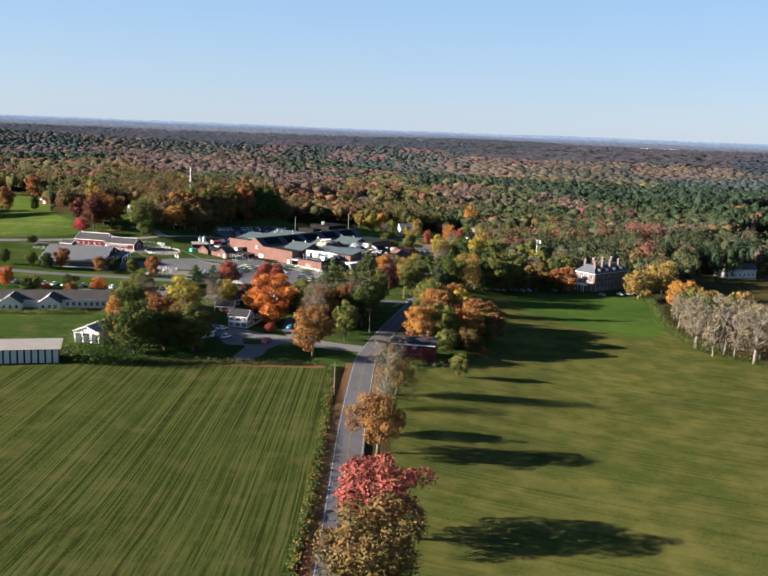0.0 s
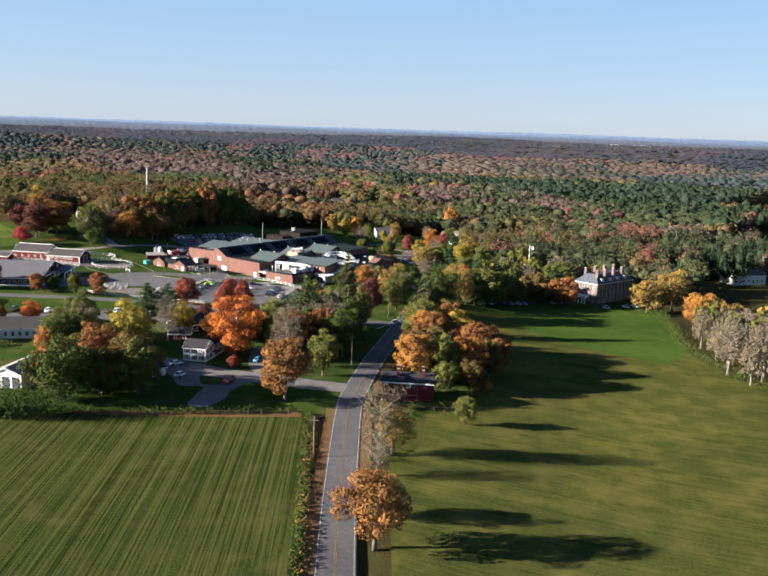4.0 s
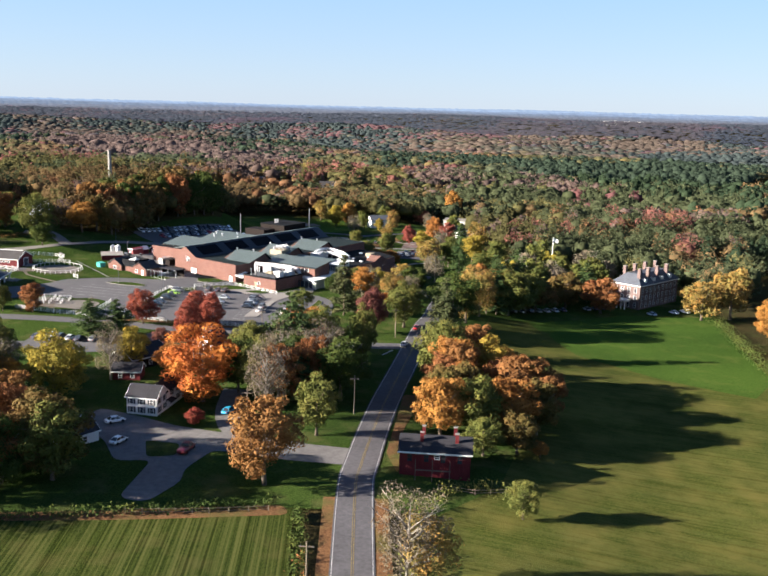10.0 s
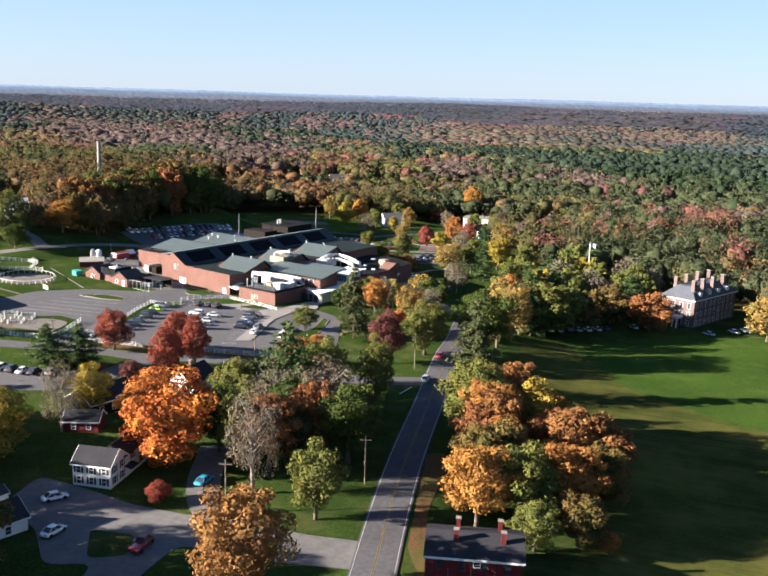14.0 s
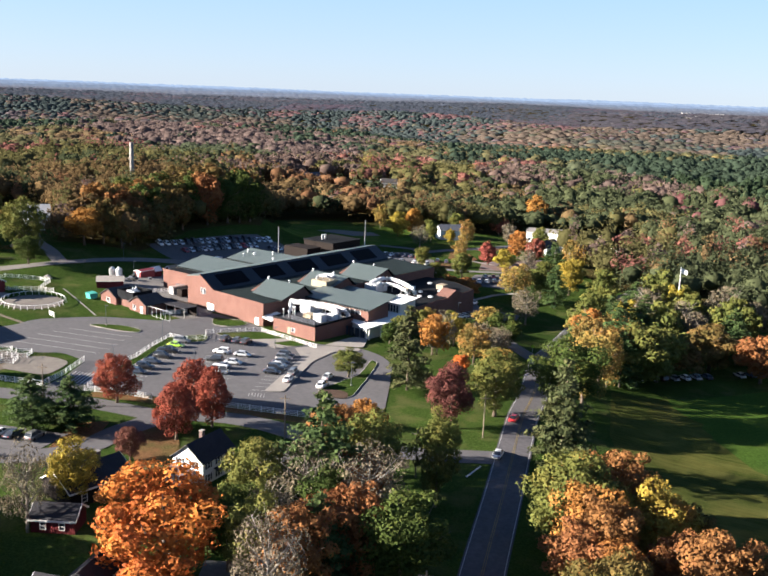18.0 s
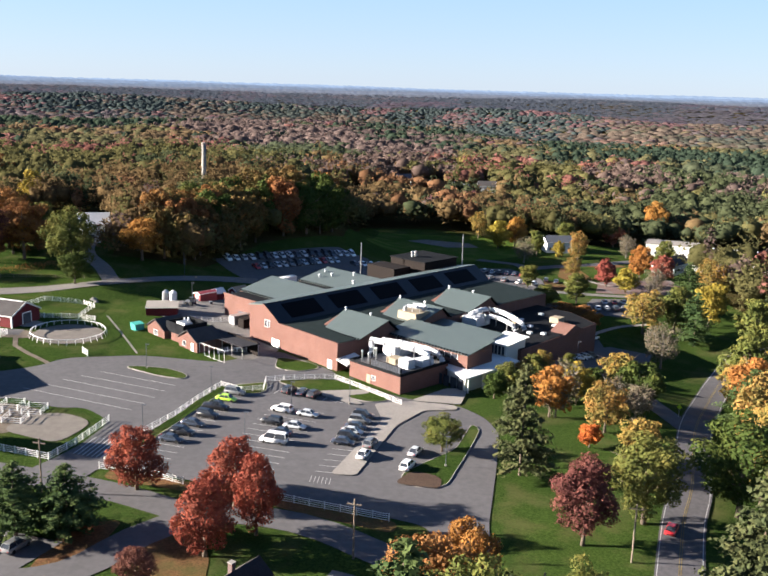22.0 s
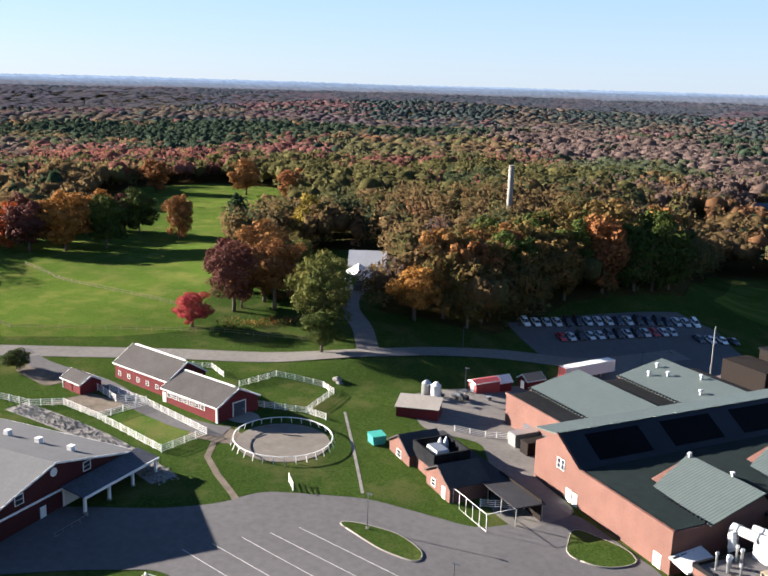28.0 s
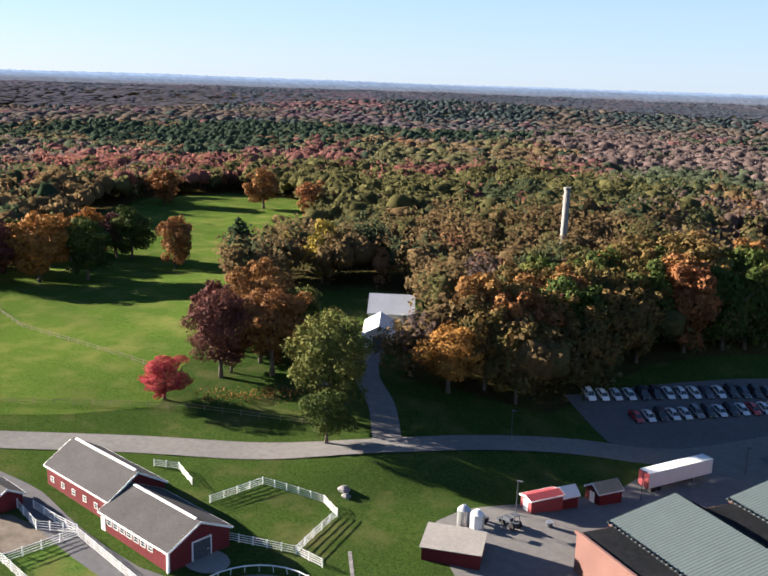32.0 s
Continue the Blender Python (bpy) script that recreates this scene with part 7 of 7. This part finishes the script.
def crown_mesh(kind, variant):
    """A crown 16 m high on a radius of 6.5 m, of leaf plates set on many lobes."""
    if (kind, variant) in CROWNS:
        return CROWNS[kind, variant]
    rng = np.random.default_rng(100 + variant * 17 + len(kind) * 7 + ord(kind[0]))
    pts, outs, size = [], [], []
    if kind in ("PINE", "FIR"):
        for k in range(15):
            z = 1.6 + 14.2 * k / 14
            reach = 6.2 * (1 - (k / 14) ** (2.5 if kind == "PINE" else 1.4)) + 0.7
            for b in range(9 if k < 11 else 6):
                a = rng.uniform(0, math.tau)
                L = reach * rng.uniform(0.6, 1.1)
                m = int(16 + L * 11)
                t = rng.uniform(0.12, 1, m)
                q = np.stack([np.cos(a) * t * L, np.sin(a) * t * L, z + 0.12 * t * L - 0.08 * (t * L) ** 1.5 * 0.4 + 0 * t], 1) + rng.normal(size=(m, 3)) * (0.16 + 0.3 * t[:, None]) * (1, 1, 0.45)
                pts.append(q), outs.append(np.tile((0.35 * math.cos(a), 0.35 * math.sin(a), 0.9), (m, 1))), size.append(rng.uniform(0.16, 0.36, m))
    else:
        n = 64
        d = rng.normal(size=(n, 3))
        d[:, 2] = d[:, 2] * 0.95 + 0.1
        d /= np.linalg.norm(d, axis=1, keepdims=True)
        bulge = 1 + 0.16 * np.sin(3 * np.arctan2(d[:, 1], d[:, 0]) + rng.uniform(0, 6)) * (1 - d[:, 2] ** 2)
        c = d * np.array((5.0, 5.0, 6.4)) * (rng.uniform(0.55, 1.06, n) * bulge)[:, None] + (0, 0, 8.6)
        r = rng.uniform(0.8, 1.75, n)
        c[-3:], r[-3:] = ((0.4, 0.2, 7.2), (-0.6, 0.3, 10.0), (0.2, -0.4, 8.6)), (3.4, 3.0, 3.6)
        per, fine = 95 if kind == "BARE" else 130 if kind == "FADED" else 230, 0.74
        if variant == 4:
            per, fine = per * 0.5, 1.1
        if variant in (3, 5):
            per, fine = per * 2.1, 0.47
        for i in range(n):
            m = int(per * (r[i] / 2) ** 2) + 12
            e = rng.normal(size=(m, 3))
            e[:, 2] += 0.25
            e /= np.linalg.norm(e, axis=1, keepdims=True)
            q = c[i] + e * r[i] * np.array((1.08, 1.08, 0.86)) * (0.8 + 0.42 * rng.random((m, 1)) ** 2)
            deep = (np.linalg.norm(q[:, None] - c[None], axis=2) < r[None] * 0.78).any(1)
            keep = ~deep | (rng.random(m) < 0.06)
            pts.append(q[keep]), outs.append(e[keep]), size.append(fine * rng.uniform(0.26, 0.54, keep.sum()) * (0.75 if kind == "BARE" else 1))
    at = np.concatenate(pts)
    outs, size = np.concatenate(outs), np.concatenate(size)
    near = variant == 5
    v = quads(at, outs, size, rng, 0.38) if near else sprays(at, outs, size * 1.12, rng, 0.38)
    CROWNS[kind, variant] = fast_mesh("crown", v, np.arange(len(v)).reshape(-1, 4 if near else 3), LEAVES_OF[kind])
    return CROWNS[kind, variant]


def trunk_mesh(kind, variant):
    key = ("PINE" if kind in ("PINE", "FIR") else "BARE" if kind == "BARE" else "", variant)
    if key in TRUNKS:
        return TRUNKS[key]
    rnd = random.Random(variant * 31 + len(key[0]))
    g = Geo()
    if key[0] == "PINE":
        g.tube([(0, 0, -0.6), (0, 0, 6), (0.1, 0, 15.4)], [0.34, 0.24, 0.04], 8)
    else:
        g.tube([(0, 0, -0.6), (0.05, 0, 1.5), (0.15, 0.1, 5), (0.1, 0.2, 9), (0, 0, 13)], [0.48, 0.36, 0.3, 0.2, 0.04], 9)
        for k in range(26 if key[0] else 9):
            a, z = rnd.uniform(0, math.tau), rnd.uniform(3.2, 9.5)
            L = rnd.uniform(3, 5.8)
            m = Vector((math.cos(a) * L * 0.5, math.sin(a) * L * 0.5, z + L * 0.45))
            e = Vector((math.cos(a + 0.2) * L, math.sin(a + 0.2) * L, z + L * rnd.uniform(0.6, 1.1)))
            g.tube([(0.1, 0.1, z), m, e], [0.15, 0.09, 0.025], 5)
            if key[0]:
                for q in range(3):
                    f = m.lerp(e, rnd.random())
                    g.tube([f, f + Vector((rnd.uniform(-1.5, 1.5), rnd.uniform(-1.5, 1.5), rnd.uniform(0.6, 2.2)))], [0.05, 0.015], 4)
    TRUNKS[key] = mesh_of("trunk", g.v, g.f, M_BARETRUNK if key[0] == "BARE" else M_TRUNK, True)
    return TRUNKS[key]


def tree(x, y, h, r, kind, variant, turn, sink=0.0):
    name = "pine_tree" if kind in ("PINE", "FIR") else "shrub" if h < 5 else "tree"
    words = WORDS[kind] if h >= 5 else WORDS[kind].replace("broad ", "").replace("tree", "shrub").replace("maple", "shrub")
    ob = thing(name, Matrix.LocRotScale((x, y, zat(x, y) - sink), Euler((0, 0, turn)), (r / 5.9, r / 5.9, h / 15.4)), words, "shrub" if h < 5 else "tree", "autumn trees")
    for n, me in (("trunk", trunk_mesh(kind, variant)), ("crown", crown_mesh(kind, variant))):
        p = new(n, me)
        p.parent = ob


M_BARETRUNK = plain("pale_bark", (0.19, 0.17, 0.15), 0.9, grain=0.2, scale=5)
TREES = [
    # the FADED tree at (18.2, -56.2) is added to thicken the bare tree's shadow
    (18.3, -102, 15, 6.8, "RUST"), (23, -145.8, 16.8, 9.1, "PINK"), (26, -176.2, 18.6, 9, "OAK"), (15.6, -57.9, 17.5, 5.8, "BARE"), (18.2, -56.2, 12.5, 4.8, "FADED"), (15.8, -70, 9.5, 4.2, "BARE"), (18.8, -90, 9, 4.4, "OLIVE"),
    (35.3, -28, 7.4, 3.3, "OLIVE"), (20.9, 48.9, 18.2, 7.6, "OLIVE"), (33, 46, 15.8, 7, "YELLOW"), (21.5, 35, 13.5, 6.2, "RUST"), (29.5, 3, 8.6, 4.6, "OLIVE"), (37, 6.5, 10, 4.8, "OAK"), (42.5, 20, 14, 5.6, "OAK"), (45, 34, 14, 6, "RUST"), (22.5, 21, 15, 6.4, "OAK"), (39.3, 32.6, 16.8, 6.3, "RUST"),
    (20.2, 9, 15.5, 6.6, "ORANGE"), (36, 15.1, 15.4, 6.2, "ORANGE"), (28.4, 11.6, 15.1, 6.5, "OLIVE"), (41.8, 5.3, 4.1, 2.2, "ORANGE"),
    (-12.9, -21.8, 17.8, 7.3, "RUST"), (-6.8, 6.2, 14, 5, "OLIVE"), (-4.2, 31.1, 15.8, 7.2, "GREEN"), (-19.2, 14.1, 18.9, 5.3, "BARE"),
    (-20, 50.6, 21.4, 7.8, "PINE"), (-36.5, 23.3, 17.9, 9.5, "RED"), (-70.3, 18, 16, 8.2, "YELLOW"), (-60, -30, 15.5, 5.6, "GREEN"), (-75.5, -21, 14, 7, "GREEN"), (-73.5, -1, 13.5, 6.2, "RUST"),
    (-81.3, 16.6, 10.6, 5.2, "ORANGE"), (-67.2, -37, 19.3, 8.9, "GREEN"), (-54.5, -22.5, 19, 7.8, "OAK"), (-89, 11.8, 13.9, 7.6, "OLIVE"),
    (-34.2, 7.5, 3.9, 2.6, "DEEP"), (-62, 47.7, 10.8, 4.7, "YELLOW"), (-63.4, 35.8, 15.3, 4, "BARE"), (-1.3, 98.9, 14.2, 5.3, "MAROON"),
    (8.2, 109.5, 15.5, 6.7, "OLIVE"), (-13, 122, 20, 5.6, "FIR"), (-9.6, 155.7, 11.5, 4.6, "ORANGE"), (-7.1, 163.2, 11, 4.2, "BARE"), (-4.4, 167.9, 9.5, 3.8, "YELLOW"), (5.1, 177.8, 11, 5.2, "FADED"), (-0.9, 140.2, 5.5, 2.6, "RED"), (8.1, 134.3, 9, 4.6, "FADED"), (2, 150, 11, 4.8, "FADED"),
    (9.3, 170.6, 10.7, 5.9, "GREEN"), (21.4, 83.5, 22, 6.5, "FIR"), (29, 125.7, 18.6, 6.5, "FADED"), (45.7, 156.6, 16.7, 9.4, "OLIVE"),
    (57.7, 171.7, 12.7, 8.1, "OAK"), (-15.9, 75.1, 13.6, 4.6, "ORANGE"), (-1.4, 60.7, 18, 4.2, "OLIVE"), (-74.1, 94, 11.4, 5.2, "DEEP"),
    (-56.6, 93.7, 12.3, 5.4, "DEEP"), (-54.7, 77.9, 12.5, 5, "DEEP"), (-50, 86.1, 13.8, 4.1, "DEEP"), (-59.4, 66.2, 6.4, 3.1, "MAROON"),
    (-83.5, 74.6, 11.1, 5.3, "PINE"), (-76.3, 76.9, 10.9, 5.2, "PINE"), (-50.2, 42.1, 9.2, 4.2, "ORANGE"), (-28.4, 128, 7.6, 4.2, "OLIVE"),
    (-203.6, 160.6, 4.8, 3.0, "GREEN"), (-196.5, 206.9, 8.8, 5.4, "CRIMSON"), (-195.4, 221.5, 18.2, 7.8, "MAROON"), (-199.5, 238, 21, 8.8, "RUST"), (-187.5, 229, 20, 8.4, "RUST"), (-165.3, 221.8, 22, 8.5, "OLIVE"),
    (-159, 213, 10.5, 5.4, "GREEN"), (-229, 295.4, 18.3, 5.9, "YELLOW"), (-291, 293, 18, 6, "RUST"), (-279.8, 312.1, 11.3, 3.6, "GREEN"),
    (-315.2, 294.5, 18.5, 7.4, "GREEN"), (-293.9, 260.3, 19.2, 7.8, "GREEN"), (-301.7, 248.6, 22, 9.5, "ORANGE"), (-308.4, 238.4, 18.2, 8.3, "MAROON"),
    (-418.3, 397.3, 17.5, 9.5, "RUST"), (-374.7, 423.9, 19.8, 9.5, "RUST"), (-154.5, 247.8, 15.4, 7.9, "ORANGE"), (-327.2, 407.6, 18.9, 9.5, "RUST"),
    (-22.5, 163.6, 6.6, 3.2, "GREEN"), (-20, 170.8, 6.7, 3.3, "OLIVE"), (-14.8, 180.1, 6.9, 3.2, "OLIVE"), (17.6, 220.6, 13, 5.5, "BARE"),
    (121.9, 170.9, 15.7, 8.3, "FADED"), (83.7, 175.1, 14.2, 8.2, "RUST"), (71.2, 183.8, 15, 8.4, "OAK"),
    (-47, 394, 13, 6, "YELLOW"), (-40, 402, 15, 5, "ORANGE"), (-32, 359, 11, 5, "BARE"), (-26, 304, 9, 4, "OLIVE"), (-10.5, 327, 9.5, 3.6, "FADED"), (-7.4, 284, 11, 5, "OLIVE"), (2.8, 318, 11, 4.4, "PINK"), (9.6, 309, 9, 4.6, "YELLOW"), (16, 340, 14, 4.6, "ORANGE"), (19.5, 306, 11, 4.4, "BARE"),
    (-17.6, 275, 7, 5, "OLIVE"), (-11, 256, 6, 3.8, "RUST"), (-5, 254, 6, 3.6, "RUST"), (-2, 250, 5.6, 3.2, "ORANGE"), (14, 254, 14, 6.5, "FADED"), (24, 262, 15, 6, "OLIVE"), (29, 250, 16, 5, "PINE"), (-9.4, 371, 14, 4.6, "FADED"), (-18, 378, 8, 3, "YELLOW"), (6.7, 440, 13, 6, "PINK"), (29, 470, 22, 7, "ORANGE"), (24, 330, 12, 5, "PINK"),
    (30, 290, 17, 5.5, "PINE"), (36, 276, 15, 6, "YELLOW"), (40, 310, 16, 6, "FADED"), (-28, 380, 12, 4, "OLIVE"), (28, 372, 12, 5, "OLIVE"), (12, 396, 11, 4.5, "BARE"), (-16, 405, 13, 5, "OLIVE"), (-60, 420, 14, 5, "FADED"), (46, 250, 16, 6, "OLIVE"),
    (53.2, 166.9, 16.6, 9.5, "OLIVE"), (43.2, 170.1, 15.1, 8.8, "FADED"), (24.3, 118.6, 17.9, 8.9, "GREEN"), (125.8, 55.4, 22, 8.2, "BARE"),
    (135.8, 50.2, 22, 9.2, "BARE"), (142.6, 35.1, 22, 8.9, "BARE"), (134, 124, 18.5, 8.4, "ORANGE"), (134.8, 176.8, 20, 8.5, "FADED"),
]
rt = random.Random(21)
for x, y, h, r, kind in TREES:
    tree(x, y, h, r, kind, 5 if y < -40 and x > 0 else 3 if y < 130 or -200 < x < -150 and y < 260 else rt.randrange(3), rt.uniform(0, 6.28), 2.2 if x < -45 and y < -20 else 0.0)


def plant(poly, n, kinds, h0, h1, wide=0.38, apart=6.0, far=False, sink=0.0):
    """Trees at random over a patch, none on a road or near another."""
    px, py = [p[0] for p in poly], [p[1] for p in poly]
    got = []
    for _ in range(n * 30):
        if len(got) == n:
            break
        x, y = rt.uniform(min(px), max(px)), rt.uniform(min(py), max(py))
        if not inside(poly, x, y) or any(math.hypot(x - a, y - b) < apart for a, b in got):
            continue
        got.append((x, y))
        h = rt.uniform(h0, h1)
        tree(x, y, h, h * wide * rt.uniform(0.85, 1.15), rt.choice(kinds), 4 if far else 3 if y < 70 else rt.randrange(3), rt.uniform(0, 6.28), sink)


plant([(48, 190), (84, 190), (98, 228), (70, 260), (48, 225)], 26, ["OLIVE", "FADED", "YELLOW", "PINE", "OLIVE", "BARE"], 11, 17, far=True)
plant([(28, 130), (48, 160), (40, 215), (30, 180)], 14, ["OLIVE", "FADED", "ORANGE", "PINE", "OLIVE"], 12, 18, apart=5)
plant([(-20, 170), (0, 175), (-4, 192), (-16, 190)], 7, ["OLIVE", "FADED", "GREEN", "OLIVE"], 5, 8, apart=4)
plant([(-150, 30), (-100, 48), (-98, 60), (-160, 54)], 9, ["RED", "GREEN", "OLIVE", "RUST"], 5, 9)
plant([(-190, 96), (-110, 97), (-112, 102), (-190, 104)], 8, ["RED", "OLIVE", "RUST", "GREEN"], 6, 10)
plant([(-74, -36), (-46, -30), (-46, -14), (-74, -14)], 4, ["GREEN", "OLIVE", "RUST"], 12, 16, apart=6)
plant([(-90, 0), (-80, 0), (-84, 36), (-98, 36)], 9, ["GREEN", "OLIVE", "ORANGE", "BARE", "GREEN"], 10, 15, apart=5)
plant([(-30, 24), (-12, 20), (-8, 60), (-22, 66), (-30, 50)], 17, ["GREEN", "OLIVE", "BARE", "RUST", "PINE", "OLIVE"], 11, 17, apart=4.5)
plant([(20, 16), (40, 16), (40, 56), (22, 60)], 15, ["ORANGE", "OAK", "RUST", "FADED", "OLIVE", "OAK"], 12, 17, apart=4.5)
plant([(126, 40), (160, 22), (190, 40), (150, 130), (128, 120)], 40, ["BARE", "BARE", "BARE", "FADED", "OLIVE"], 13, 19, 0.3, 5, True)
plant([(-161, 256), (-152, 253), (-138, 257), (-131, 295), (-110, 330), (-124, 380), (-150, 330), (-165, 290)], 84, ["OLIVE", "OAK", "GREEN", "OAK", "RUST", "GREEN", "OAK"], 17, 23, 0.36, 5.6, False, 1.2)
plant([(-214, 232), (-190, 222), (-186, 242), (-205, 250)], 7, ["RUST", "MAROON", "OLIVE"], 12, 18, apart=6)
plant([(-12, 126), (10, 132), (12, 160), (-6, 168), (-14, 150)], 4, ["OLIVE", "FADED", "BARE"], 8, 12, apart=6)
plant([(-306, 235), (-335, 240), (-350, 290), (-318, 300)], 14, ["GREEN", "ORANGE", "RED", "OLIVE", "MAROON"], 12, 19)


def hedge(name, line, width, height, per, mat, label, seed):
    """A ragged strip of brush along a line."""
    rng = np.random.default_rng(seed)
    p = smooth_line(line, 1.0)
    at, out = [], []
    for q in p:
        lump = 0.5 + 0.9 * rng.random()
        k = int(per * lump)
        x, y = q.x + rng.normal(size=k) * width * 0.4, q.y + rng.normal(size=k) * width * 0.4
        at.append(np.stack([x, y, gz(x, y) + rng.random(k) ** 0.8 * height * lump], 1))
    at = np.concatenate(at)
    out = np.tile((-0.4, -0.2, 0.8), (len(at), 1))
    v = quads(at, out, rng.uniform(0.12, 0.3, len(at)), rng, 0.9)
    tagged(new(name, fast_mesh(name, v, np.arange(len(v)).reshape(-1, 4), mat)), label, "hedge", kind="stuff")


hedge("field_hedge", [(16, -200), (11.5, -170), (7.8, -130), (3, -90), (-1, -60), (-4.5, -33)], 1.5, 1.0, 55, L_GREEN, "ragged dark brush along the road verge", 3)
hedge("brush", [(17, -190), (12.2, -165), (7.4, -125), (2.8, -85), (-1.5, -50)], 1.8, 1.2, 6, L_RUST, "dry brown brush along the road verge", 4)
hedge("field_brush", [(-10, -31), (-34, -38), (-64, -46)], 2.0, 1.6, 30, L_GREEN, "low green brush at the field edge", 5)
hedge("dark_hedge", [(-64, -46), (-74, -52), (-82, -50)], 5.0, 7.5, 260, L_GREEN, "dense dark green hedge beside the grey shed", 6)
hedge("roadside_brush", [(16, -62), (15.5, -48), (18, -30), (24, -17), (33, -18)], 2.6, 2.0, 30, L_OLIVE, "tall olive brush behind the red house", 7)
hedge("wood_edge", [(128, 178), (124, 130), (122, 84), (129, 48), (147, 31), (170, 18)], 4.0, 2.6, 40, L_GREEN, "dry grey brush along the edge of the wood", 8)
hedge("bank_brush", [(-190, 212), (-180, 222), (-172, 232)], 4.0, 1.4, 30, L_RUST, "dry brush under the oaks", 9)
hedge("garden_shrubs", [(-150, 2), (-125, 8), (-108, 16)], 4.0, 1.6, 40, L_OLIVE, "garden shrubs before the long building", 10)
